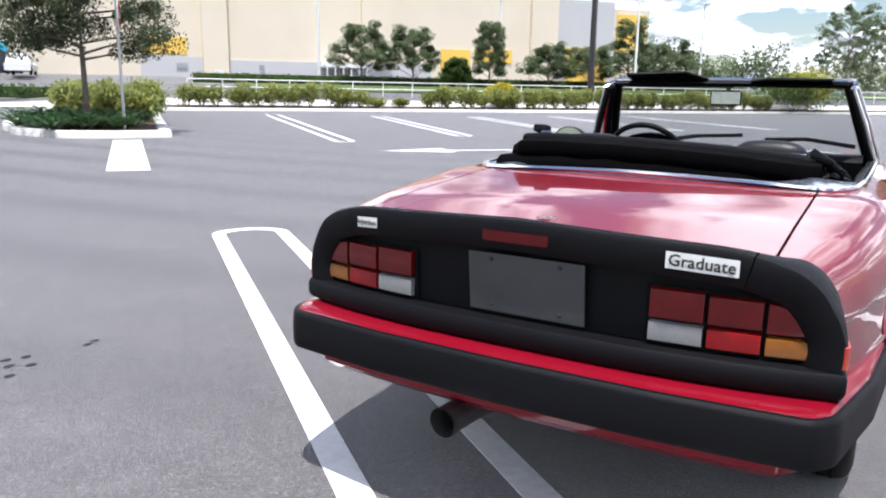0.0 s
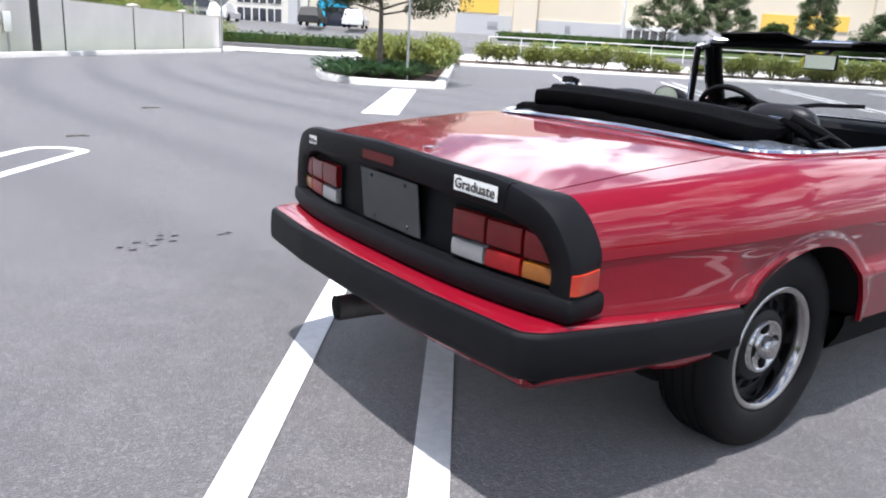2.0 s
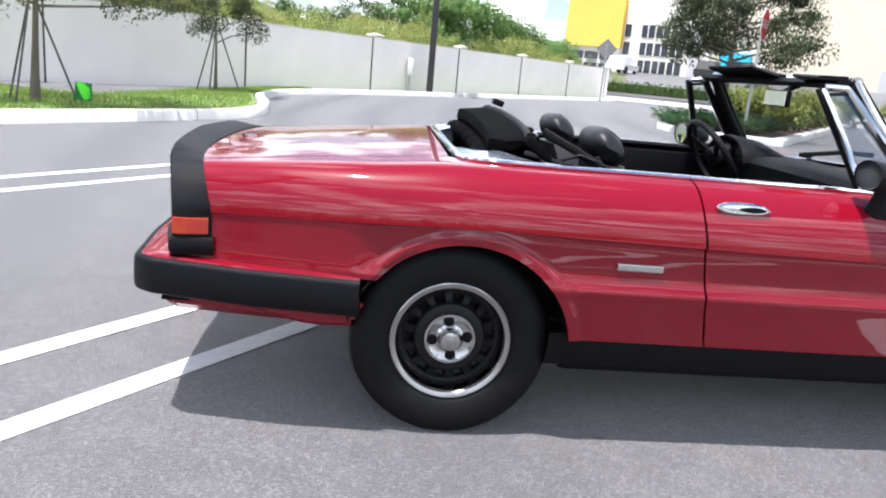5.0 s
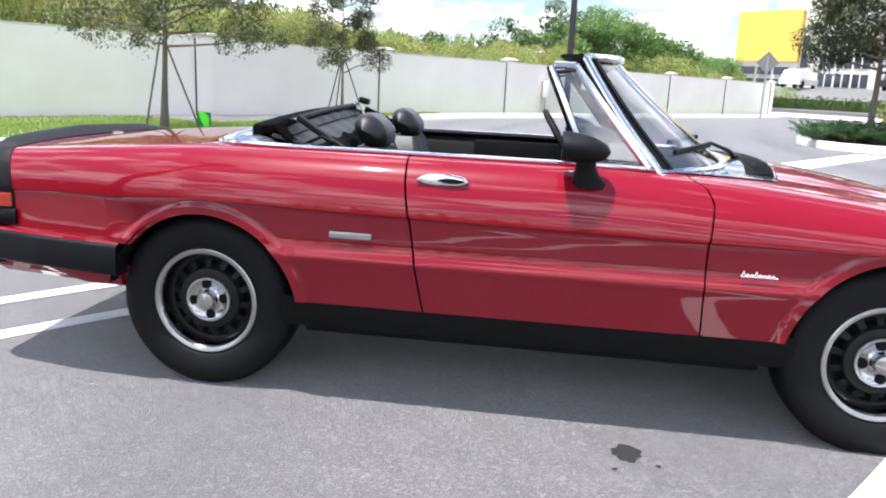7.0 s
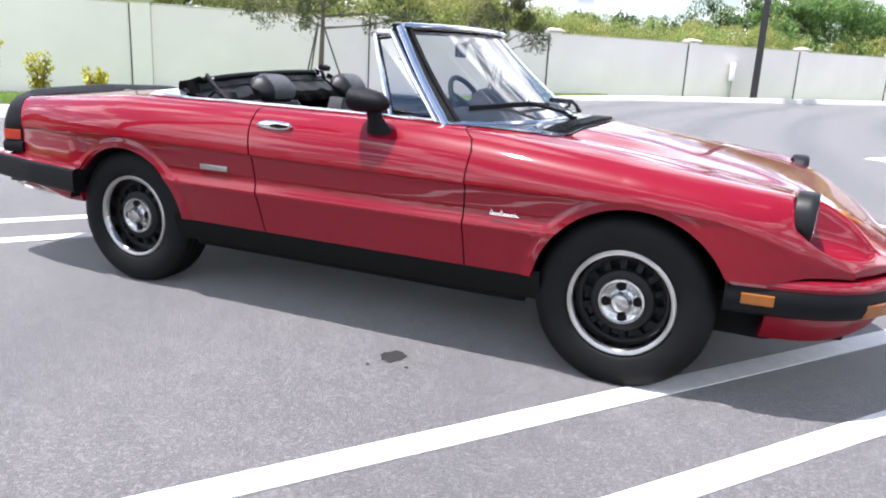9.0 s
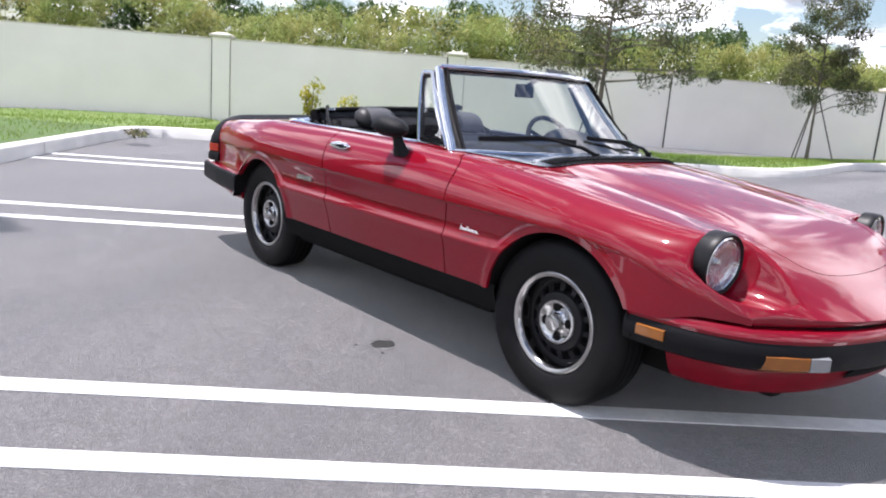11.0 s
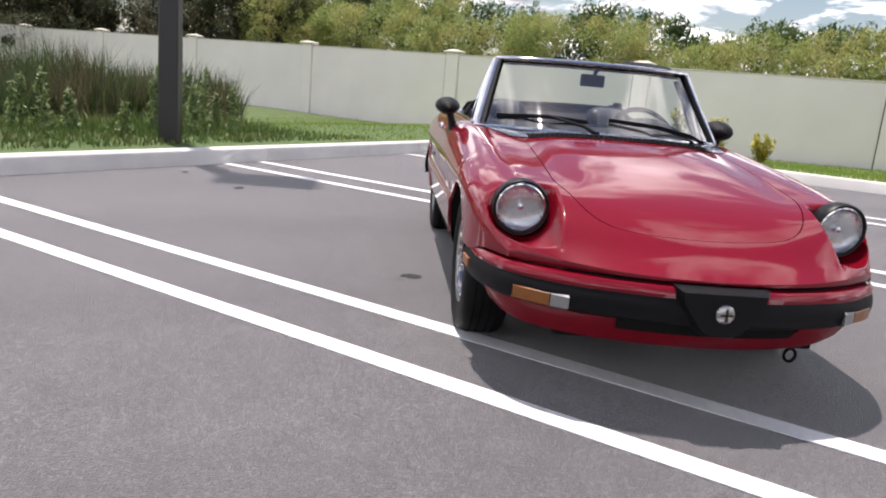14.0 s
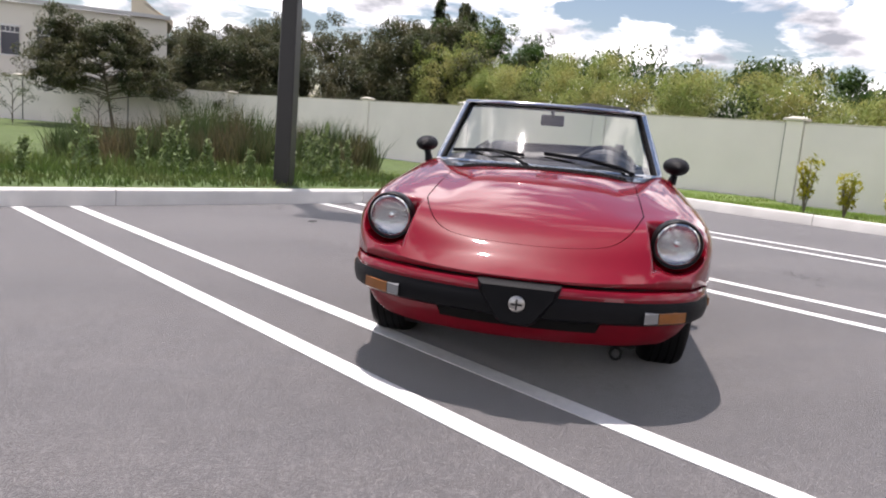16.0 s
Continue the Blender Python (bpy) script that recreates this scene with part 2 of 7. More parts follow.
RED = material("red car paint", (0.182, 0.0032, 0.012), rough=0.3, coat=1.0, spec=0.03, vary=0.06, scale=40)
RED.node_tree.nodes["Principled BSDF"].inputs["Coat IOR"].default_value = 1.47
# dust dulls it; its red is also darkened for shade under the bumper
RED_DUSTY_SHADED = material("dusty shade-darkened red paint", (0.165, 0.004, 0.012), rough=0.5, coat=0.15, spec=0.1, vary=0.25, scale=14)
RUBBER = material("black bumper plastic", (0.0038, 0.0039, 0.0052), rough=0.5, vary=0.2, scale=30, bump=0.25, bump_scale=500, spec=0.15)
TYRE = material("tyre rubber", (0.0055, 0.0055, 0.006), spec=0.17, rough=0.6, vary=0.25, scale=20, bump=0.15, bump_scale=200)
CHROME = material("chrome", (0.78, 0.79, 0.80), rough=0.10, metal=1.0, vary=0.08, scale=30)
SATIN = material("brushed rim metal", (0.42, 0.41, 0.40), rough=0.28, metal=1.0, vary=0.15, scale=40)
RIM_BLACK = material("black rim paint", (0.010, 0.010, 0.011), rough=0.42, spec=0.2, vary=0.2, scale=30)
DARK = material("underbody black", (0.008, 0.008, 0.008), spec=0.1, rough=0.9, vary=0.2, scale=12)
VINYL = material("black vinyl", (0.0042, 0.0042, 0.0048), spec=0.13, rough=0.5, vary=0.25, scale=18, bump=0.3, bump_scale=220)
SEAT = material("worn black seat vinyl", (0.012, 0.012, 0.0135), rough=0.45, spec=0.28, vary=0.3, scale=14, bump=0.10, bump_scale=120)
# painted sheen: grey stands in for sun on the black seat vinyl
SEAT_SHEEN = material("grey seat sheen", (0.075, 0.077, 0.085), rough=0.7, vary=0.3, scale=16, bump=0.3, bump_scale=160)
CANVAS = material("black soft top cloth", (0.0016, 0.0015, 0.0018), spec=0.03, rough=0.8, vary=0.3, scale=25, bump=0.5, bump_scale=300)
LENS_RED = material("red lens", (0.25, 0.005, 0.007), rough=0.3, coat=0.25, spec=0.3, vary=0.3, scale=30)
LENS_DARKRED = material("dark red lens", (0.145, 0.003, 0.005), rough=0.3, coat=0.25, spec=0.3, vary=0.35, scale=25)
LENS_DIM = material("smoked red lens", (0.075, 0.004, 0.005), rough=0.4, coat=0.1, spec=0.2, vary=0.3, scale=25)
# amber and clear colours are dimmed for the shade under the front bumper
LENS_AMBER = material("amber lens", (0.24, 0.078, 0.007), rough=0.3, coat=0.3, vary=0.2, scale=30)
LENS_WHITE = material("clear lens", (0.22, 0.22, 0.22), rough=0.25, coat=0.6, vary=0.15, scale=60, stretch=(1, 6, 1))
LENS_ORANGE = material("orange red lens", (0.40, 0.022, 0.010), rough=0.3, coat=0.3, second=(0.45, 0.10, 0.01), second_scale=14, second_mix=0.7, vary=0.2, scale=30)
SILVER = material("silvered reflector", (0.62, 0.63, 0.65), rough=0.2, metal=1.0, bump=0.25, bump_scale=90, stretch=(1, 1, 0.2))
BARREL = material("polished dark rim metal", (0.36, 0.35, 0.35), rough=0.13, metal=1.0, vary=0.2, scale=40)
BRIGHT = material("bright badge metal", (0.80, 0.80, 0.80), rough=0.4, metal=0.35, vary=0.05, scale=40)
HUB = material("worn polished steel", (0.50, 0.50, 0.50), rough=0.17, metal=1.0, vary=0.3, scale=60)
PLATE = material("dark blank plate", (0.055, 0.057, 0.06), rough=0.5, vary=0.2, scale=12)
TAG = material("white label", (0.72, 0.72, 0.70), rough=0.4, vary=0.05, scale=20)
INK = material("black print", (0.02, 0.02, 0.02), rough=0.5)
# glossy dark blue-grey, set apart from the body red
COWL = material("dark blue-grey cowl", (0.045, 0.055, 0.075), rough=0.25, coat=0.8, vary=0.1, scale=20)
# blue in this base colour stands in for sky mirrored by the metal
SURROUND = material("satin alloy trim", (0.42, 0.47, 0.55), rough=0.2, metal=0.85, vary=0.1, scale=20)
PIPE = material("sooty steel", (0.10, 0.095, 0.09), rough=0.5, metal=0.7, vary=0.4, scale=30)
BLANK_GREEN = material("bright green sign", (0.09, 0.62, 0.03), rough=0.5, vary=0.1, scale=5)
SIGN_DARK = material("dark green sign", (0.01, 0.16, 0.04), rough=0.5, vary=0.1, scale=5)
# grey taken dark for the shade on the sign's back
SIGN_BACK_SHADE = material("shaded sign back", (0.17, 0.17, 0.17), rough=0.5, vary=0.15, scale=6)
SIGN_RED = material("red sign sheet", (0.50, 0.02, 0.02), rough=0.4, vary=0.1, scale=6)
STUCCO_CREAM = material("cream stucco", (0.68, 0.605, 0.475), rough=0.9, vary=0.07, scale=0.25)
STUCCO_GREY = material("grey stucco", (0.50, 0.50, 0.50), rough=0.9, vary=0.06, scale=0.3)
STUCCO_YELLOW = material("yellow stucco", (0.80, 0.52, 0.10), rough=0.9, vary=0.06, scale=0.3)
STUCCO_WHITE = material("white stucco", (0.70, 0.675, 0.60), rough=0.9, vary=0.05, scale=0.3)
STUCCO_BLUE = material("sky blue panel", (0.03, 0.48, 0.72), rough=0.7, vary=0.05, scale=0.3)
GLASS_DARK = material("dark window glass", (0.03, 0.035, 0.05), rough=0.08, vary=0.2, scale=0.5)


def glass_material(name, tint, gloss=0.10):
    m = bpy.data.materials.new(name)
    m.use_nodes = True
    nt = m.node_tree
    nt.nodes.clear()
    o = nt.nodes.new("ShaderNodeOutputMaterial")
    tr = nt.nodes.new("ShaderNodeBsdfTransparent")
    tr.inputs[0].default_value = (*tint, 1)
    gl = nt.nodes.new("ShaderNodeBsdfGlossy")
    gl.inputs["Roughness"].default_value = 0.02
    # gloss of both faces of the pane, rising towards grazing angles
    lw = nt.nodes.new("ShaderNodeLayerWeight")
    lw.inputs["Blend"].default_value = 0.5
    pw = nt.nodes.new("ShaderNodeMath")
    pw.operation = "POWER"
    pw.inputs[1].default_value = 4.0
    nt.links.new(lw.outputs["Facing"], pw.inputs[0])
    fr = nt.nodes.new("ShaderNodeMath")
    fr.operation = "MULTIPLY_ADD"
    fr.inputs[1].default_value, fr.inputs[2].default_value = 1 - gloss, gloss
    nt.links.new(pw.outputs[0], fr.inputs[0])
    mx = nt.nodes.new("ShaderNodeMixShader")
    nt.links.new(fr.outputs[0], mx.inputs[0])
    nt.links.new(tr.outputs[0], mx.inputs[1])
    nt.links.new(gl.outputs[0], mx.inputs[2])
    nt.links.new(mx.outputs[0], o.inputs[0])
    return m


GLASS = glass_material("windscreen glass", (0.88, 0.90, 0.89), 0.17)
LENS_GLASS = glass_material("headlamp glass", (0.9, 0.92, 0.93))
lg = LENS_GLASS.node_tree
lg_mix = lg.nodes.new("ShaderNodeMixShader")
lg_mix.inputs[0].default_value = 0.015
lg_diff = lg.nodes.new("ShaderNodeBsdfDiffuse")
lg_diff.inputs[0].default_value = (0.85, 0.87, 0.9, 1)
lg_out = [n for n in lg.nodes if n.type == "OUTPUT_MATERIAL"][0]
lg.links.new(lg_out.inputs[0].links[0].from_socket, lg_mix.inputs[1])
lg.links.new(lg_diff.outputs[0], lg_mix.inputs[2])
lg.links.new(lg_mix.outputs[0], lg_out.inputs[0])


# ---------- building helpers ----------
def finish(name, bm, mat, smooth=True, angle=40):
    me = bpy.data.meshes.new(name)
    bmesh.ops.recalc_face_normals(bm, faces=bm.faces)
    if smooth:
        for e in bm.edges:
            if len(e.link_faces) == 2 and e.calc_face_angle(0) > radians(angle):
                e.smooth = False
        for f in bm.faces:
            f.smooth = True
    bm.to_mesh(me)
    bm.free()
    me.materials.append(mat)
    return me


def part(name, bm, mat, parent=None, label="", smooth=True, angle=40):
    ob = new(name, finish(name, bm, mat, smooth, angle))
    ob.parent = parent
    if label:
        tagged(ob, label)
    return ob


def thing(name, label, category, group="", kind="", at=(0, 0, 0)):
    ob = new(name)
    ob.empty_display_size = 0.1
    ob.matrix_basis = Matrix.Translation(at)
    return tagged(ob, label, category, group, kind)


def raw_mesh(name, verts, faces, mat, parent=None, smooth=False):
    me = bpy.data.meshes.new(name)
    me.from_pydata([tuple(v) for v in verts], [], faces)
    me.materials.append(mat)
    if smooth:
        for p in me.polygons:
            p.use_smooth = True
    ob = new(name, me)
    ob.parent = parent
    return ob


def box(bm, lo, hi, bevel=0.0, m=None):
    lo, hi = Vector(lo), Vector(hi)
    r = bmesh.ops.create_cube(bm, size=1, matrix=Matrix.Translation((lo + hi) / 2) @ Matrix.Diagonal((*(hi - lo), 1)))
    vs = r["verts"]
    if bevel:
        es = list({e for v in vs for e in v.link_edges})
        r = bmesh.ops.bevel(bm, geom=es, offset=bevel, segments=2, affect="EDGES", profile=0.6)
        vs = list({v for f in r["faces"] for v in f.verts} | {v for v in vs if v.is_valid})
    if m is not None:
        bmesh.ops.transform(bm, matrix=m, verts=vs)
    return vs


def grid(bm, rows, close_u=False, close_v=False):
    """Faces over rows of points, all of one length."""
    vs = [[bm.verts.new(p) for p in row] for row in rows]
    nr, nc = len(vs), len(vs[0])
    for i in range(nr - (0 if close_u else 1)):
        for j in range(nc - (0 if close_v else 1)):
            a, b = vs[i][j], vs[i][(j + 1) % nc]
            c, d = vs[(i + 1) % nr][(j + 1) % nc], vs[(i + 1) % nr][j]
            try:
                bm.faces.new((a, b, c, d))
            except ValueError:
                pass
    return vs


def tube(bm, path, r, n=8, caps=True, flat=1.0, up=(0, 0, 1)):
    """A tube along a path; r a number or one for each point."""
    path = [Vector(p) for p in path]
    rs = [r] * len(path) if isinstance(r, (int, float)) else r
    rings = []
    for i, p in enumerate(path):
        t = (path[min(i + 1, len(path) - 1)] - path[max(i - 1, 0)]).normalized()
        a = t.cross(Vector(up))
        if a.length < 1e-3:
            a = t.cross(Vector((1, 0, 0)))
        a.normalize()
        b = a.cross(t).normalized()
        rings.append([p + (a * math.cos(k * 2 * math.pi / n) + b * math.sin(k * 2 * math.pi / n) * flat) * rs[i] for k in range(n)])
    vs = grid(bm, rings, close_v=True)
    if caps:
        for ring in (vs[0], vs[-1]):
            try:
                bm.faces.new(ring)
            except ValueError:
                pass
    return vs


def lathe(bm, profile, n=48, m=None):
    """Profile of (radius, along) turned about the y axis."""
    rows = []
    for k in range(n):
        a = 2 * math.pi * k / n
        rows.append([Vector((r * math.cos(a), y, r * math.sin(a))) for r, y in profile])
    vs = grid(bm, rows, close_u=True)
    if m is not None:
        bmesh.ops.transform(bm, matrix=m, verts=[v for row in vs for v in row])
    return vs


def slab(bm, outline, thick, m=None):
    """A flat outline (x, y), extruded by thick along z."""
    lo = [bm.verts.new((x, y, 0)) for x, y in outline]
    hi = [bm.verts.new((x, y, thick)) for x, y in outline]
    bm.faces.new(lo[::-1])
    bm.faces.new(hi)
    k = len(outline)
    for i in range(k):
        bm.faces.new((lo[i], lo[(i + 1) % k], hi[(i + 1) % k], hi[i]))
    if m is not None:
        bmesh.ops.transform(bm, matrix=m, verts=lo + hi)


def curve(xs, ys):
    """A smooth monotone curve through the points."""
    xs, ys = np.array(xs, float), np.array(ys, float)
    h = np.diff(xs)
    dl = np.diff(ys) / h
    m = np.zeros(len(xs))
    m[0], m[-1] = dl[0], dl[-1]
    for i in range(1, len(xs) - 1):
        if dl[i - 1] * dl[i] > 0:
            w1, w2 = 2 * h[i] + h[i - 1], h[i] + 2 * h[i - 1]
            m[i] = (w1 + w2) / (w1 / dl[i - 1] + w2 / dl[i])

    def f(x):
        x = min(max(x, xs[0]), xs[-1])
        i = min(int(np.searchsorted(xs, x, side="right")) - 1, len(xs) - 2)
        i = max(i, 0)
        t = (x - xs[i]) / h[i]
        return float((1 + 2 * t) * (1 - t) ** 2 * ys[i] + t * (1 - t) ** 2 * h[i] * m[i] + t * t * (3 - 2 * t) * ys[i + 1] + t * t * (t - 1) * h[i] * m[i + 1])

    return f


def rounded(points, steps=6, radius=0.3):
    """A polyline with its corners rounded off."""
    pts = [Vector(p) for p in points]
    out = [pts[0]]
    for a, b, c in zip(pts, pts[1:], pts[2:]):
        r = min(radius, (a - b).length * 0.45, (c - b).length * 0.45)
        p, q = b + (a - b).normalized() * r, b + (c - b).normalized() * r
        for k in range(steps + 1):
            t = k / steps
            out.append(p * (1 - t) ** 2 + b * 2 * t * (1 - t) + q * t * t)
    return out + [pts[-1]]


def span(a, b, step):
    k = max(2, int(round((b - a) / step)))
    return [a + (b - a) * i / k for i in range(k + 1)]


# ---------- ground, kerbs, wall ----------
def smooth_step(a, b, x):
    t = min(max((x - a) / (b - a), 0), 1)
    return t * t * (3 - 2 * t)


KERB = rounded([(45, -4.1, 0), (-7.75, -4.1, 0), (-7.85, 1.0, 0), (-8.05, 6.8, 0), (-9.7, 8.7, 0), (-11.6, 10.3, 0), (-13.2, 12.8, 0), (-14.0, 16.5, 0), (-14.2, 21.0, 0), (-14.2, 60.0, 0)], 6, 1.1)


def kerb_d(s):
    """The lot edge's d at s along the wall side."""
    pts = [p for p in KERB if p.y > -3.2]
    ss, ds = [p.y for p in pts], [p.x for p in pts]
    return float(np.interp(s, ss, ds))


def turf_z(d, s):
    """Height of the verge: kerb level at its edge, falling into a swale by the wall."""
    fall = 0.13 + 0.02 * math.sin(d * 0.7) * math.sin(s * 0.6)
    if s < -4.2:
        inward = smooth_step(-4.6, -13.0, s)
        deep = 0.30 + 0.25 * smooth_step(-4.0, -13.0, s)
        wall_side = smooth_step(-6.0, -14.0, d)
        z = fall - deep * max(inward, 0.75 * wall_side)
    else:
        edge = kerb_d(max(s, -3.0))
        t = smooth_step(edge - 0.4, -15.0, d) if edge > -14.0 else 1.0
        deep = 0.27 - 0.02 * s if s < 6 else 0.15 * (1 - smooth_step(6, 20, s)) + 0.08
        z = fall - max(deep, 0.1) * t
        blend = smooth_step(-4.2, -1.0, s)
        z0 = fall - 0.40 * 0.75 * smooth_step(-6.0, -14.0, d)
        z = z * blend + z0 * (1 - blend)
    return z


def ground_z(d, s):
    z = 0.0
    if d < -9.2 and s < 6.2 or s < -5.0:
        z = -1.2
    if s > 41.5:
        near = smooth_step(-9.0, -3.0, d)
        z = (0.5 + 0.95 * near) * smooth_step(41.5, 50, s) + (1.75 - 0.95 * near) * smooth_step(50, 74, s)
    return z


bm = bmesh.new()
dd = [-900, -300, -100, -40, -20, -12, -9.6, -9.2, -8.9, -6, -3, 0, 3, 6, 10, 15, 20, 30, 45, 60, 100, 300, 900]
ss_ = [-900, -300, -100, -40, -15, -5.2, -5.0, -4.7, -2, 0, 2, 4, 6.0, 6.25, 10, 15, 20, 30, 41.5, 43, 45, 47, 50, 56, 62, 68, 74, 90, 150, 400, 900]
grid(bm, [[lot(d, s, ground_z(d, s)) for d in dd] for s in ss_])
tagged(part("ground", bm, ASPHALT, smooth=False), "worn grey asphalt of a parking lot with faint tyre marks", "ground", kind="structure")

# kerb: lengths of cast concrete with narrow joints
kerb = thing("kerb", "pale cast concrete kerb round the lot", "kerb", kind="structure")


def kerb_length(path, name="kerb_stone", parent=kerb, top=0.163, width=0.2):
    bm = bmesh.new()
    rows = []
    for i, p in enumerate(path):
        t = (path[min(i + 1, len(path) - 1)] - path[max(i - 1, 0)]).normalized()
        nrm = Vector((t.y, -t.x, 0))
        sec = [(0.0, -0.05), (0.012, top - 0.035), (0.02, top - 0.012), (0.045, top), (width - 0.03, top + 0.004), (width, top - 0.02), (width + 0.01, -0.25)]
        rows.append([p + nrm * a + Vector((0, 0, z)) for a, z in sec])
    vs = grid(bm, rows)
    for ring in (vs[0], vs[-1]):
        bm.faces.new(ring)
    return part(name, bm, CONCRETE, parent, angle=50)


def resample(path, step):
    out, acc = [Vector(path[0])], 0.0
    for a, b in zip(path, path[1:]):
        L = (b - a).length
        k = max(1, int(round(L / step)))
        out += [a.lerp(b, i / k) for i in range(1, k + 1)]
    return out


def laid_kerb(world_path, parent, length=3.05, **kw):
    pts = resample(world_path, 0.22)
    run, acc = [pts[0]], 0.0
    for a, b in zip(pts, pts[1:]):
        run.append(b)
        acc += (b - a).length
        if acc >= length:
            cut = run[:]
            cut[-1] = run[-2].lerp(run[-1], 0.96)
            kerb_length(cut, parent=parent, **kw)
            run, acc = [b], 0.0
    if len(run) > 2:
        kerb_length(run, parent=parent, **kw)


laid_kerb([lot(p.x, p.y) for p in KERB], kerb)

# verge of turf in two sheets
bm = bmesh.new()
rows = []
for i in range(81):
    s = -44 + i * 32 / 80
    rows.append([lot(-15.4 + 7.3 * j / 24, s, turf_z(-15.4 + 7.3 * j / 24, s)) for j in range(25)])
grid(bm, rows)
tagged(part("rough_verge", bm, TURF_ROUGH), "rough dark grass along the far stretch of wall", "grass", kind="structure")
bm = bmesh.new()
rows = []
for i in range(81):
    s = -12 + i * 72 / 80
    e = (kerb_d(s) if s > -3.0 else -7.9) - 0.06
    rows.append([lot(-15.4 + (e + 15.4) * j / 24, s, turf_z(-15.4 + (e + 15.4) * j / 24, s)) for j in range(25)])
grid(bm, rows)
tagged(part("grass_by_wall", bm, GRASS), "mown green grass verge between kerb and wall", "grass", kind="structure")
bm = bmesh.new()
rows = []
for i in range(49):
    s = -10.5 + i * (10.5 - 4.19) / 48
    rows.append([lot(-8.1 + j * 0.5, s, turf_z(-8.1 + j * 0.5, s)) for j in range(11)])
grid(bm, rows)
tagged(part("grass_swale", bm, TURF_MID), "green grass swale behind the kerb and lamp post", "grass", kind="structure")
bm = bmesh.new()
rows = []
for i in range(49):
    s = -44 + i * (44 - 5.2) / 48
    rows.append([lot(d, s, turf_z(d, s)) for d in [-3.1 + j for j in range(56)]])
grid(bm, rows)
grid(bm, [[lot(-8.1 + 0.5 * j, s, turf_z(-8.1 + 0.5 * j, s)) for j in range(11)] for s in span(-44.0, -10.5, 0.7)])
tagged(part("rough_grass", bm, TURF_ROUGH), "dark rough grass round the reed bed", "grass", kind="structure")
bm = bmesh.new()
grid(bm, [[lot(-3.1 + j, s, turf_z(-3.1 + j, s)) for j in range(56)] for s in (-5.2, -4.9, -4.6, -4.19)])
tagged(part("kerb_lawn", bm, TURF_MID), "strip of mown green grass behind the kerb", "grass", kind="structure")


def blades(name, mat, label, spots, h, w, lean=0.35, seed=3, per=1):
    """Many upright blades as one sheet of stuff: spots are (x, y, z, scale)."""
    rng = random.Random(seed)
    verts, faces = [], []
    for x, y, z, sc in spots:
        for _ in range(per):
            a = rng.uniform(0, 6.283)
            hh, ww = h * sc * rng.uniform(0.6, 1.3), w * rng.uniform(0.7, 1.3)
            lx, ly = rng.gauss(0, lean) * hh, rng.gauss(0, lean) * hh
            ca, sa = math.cos(a) * ww, math.sin(a) * ww
            i = len(verts)
            verts += [(x - ca, y - sa, z - 0.02), (x + ca, y + sa, z - 0.02), (x + lx * 0.45 + ca * 0.8, y + ly * 0.45 + sa * 0.8, z + hh * 0.6),
                      (x + lx * 0.45 - ca * 0.8, y + ly * 0.45 - sa * 0.8, z + hh * 0.6), (x + lx, y + ly, z + hh)]
            faces += [(i, i + 1, i + 2, i + 3), (i + 3, i + 2, i + 4)]
    return tagged(raw_mesh(name, verts, faces, mat), label, "grass", kind="stuff")


rng = random.Random(11)
spots = []
for _ in range(60000):
    s = rng.uniform(-14, 15)
    if s < -4.32:
        d = rng.uniform(-15.2, 9)
        if d > -2.6 - 0.8 * rng.random():
            continue
    else:
        d = rng.uniform(-15.2, kerb_d(max(s, -3.2)) - 0.21)
    p = lot(d, s, turf_z(d, s))
    spots.append((*p, rng.uniform(0.6, 1.5)))
blades("lawn_blades", BLADE, "short bright green lawn blades", spots, 0.050, 0.006, 0.5)

# tall wild growth round the swale: weeds, then cattail reeds
spots = []
for _ in range(22000):
    s, d = -4.5 - abs(rng.gauss(0, 2.8)), rng.uniform(-7.5, 12)
    if s < -13:
        continue
    k = 0.10 + 0.8 * smooth_step(-4.9, -7.0, s) * (0.5 + 0.5 * math.sin(d * 1.9) * math.sin(s * 1.3 + d))
    p = lot(d, s, turf_z(d, s))
    if d < -3.4 - 0.8 * rng.random() - 0.25 * (s + 4.5):
        continue
    spots.append((*p, k * smooth_step(-6.5, -2.5, d) + 0.08))
blades("tall_weeds", WEED, "rough tall green grass and weeds", spots, 0.36, 0.009, 0.35, 5)
spots = []
for _ in range(9000):
    a, r = rng.uniform(0, 6.283), math.sqrt(rng.random())
    d, s = -2.6 + 3.3 * r * math.cos(a), -10.2 + 2.4 * r * math.sin(a)
    p = lot(d, s, turf_z(d, s))
    spots.append((*p, (1.0 - 0.40 * r * r) * (0.82 + 0.16 * math.sin(d * 2.3) + 0.12 * math.sin(d * 5.1 + s * 3))))
blades("cattail_reeds", REED, "dense green and brown cattail reeds", spots, 1.22, 0.009, 0.20, 7, per=2)

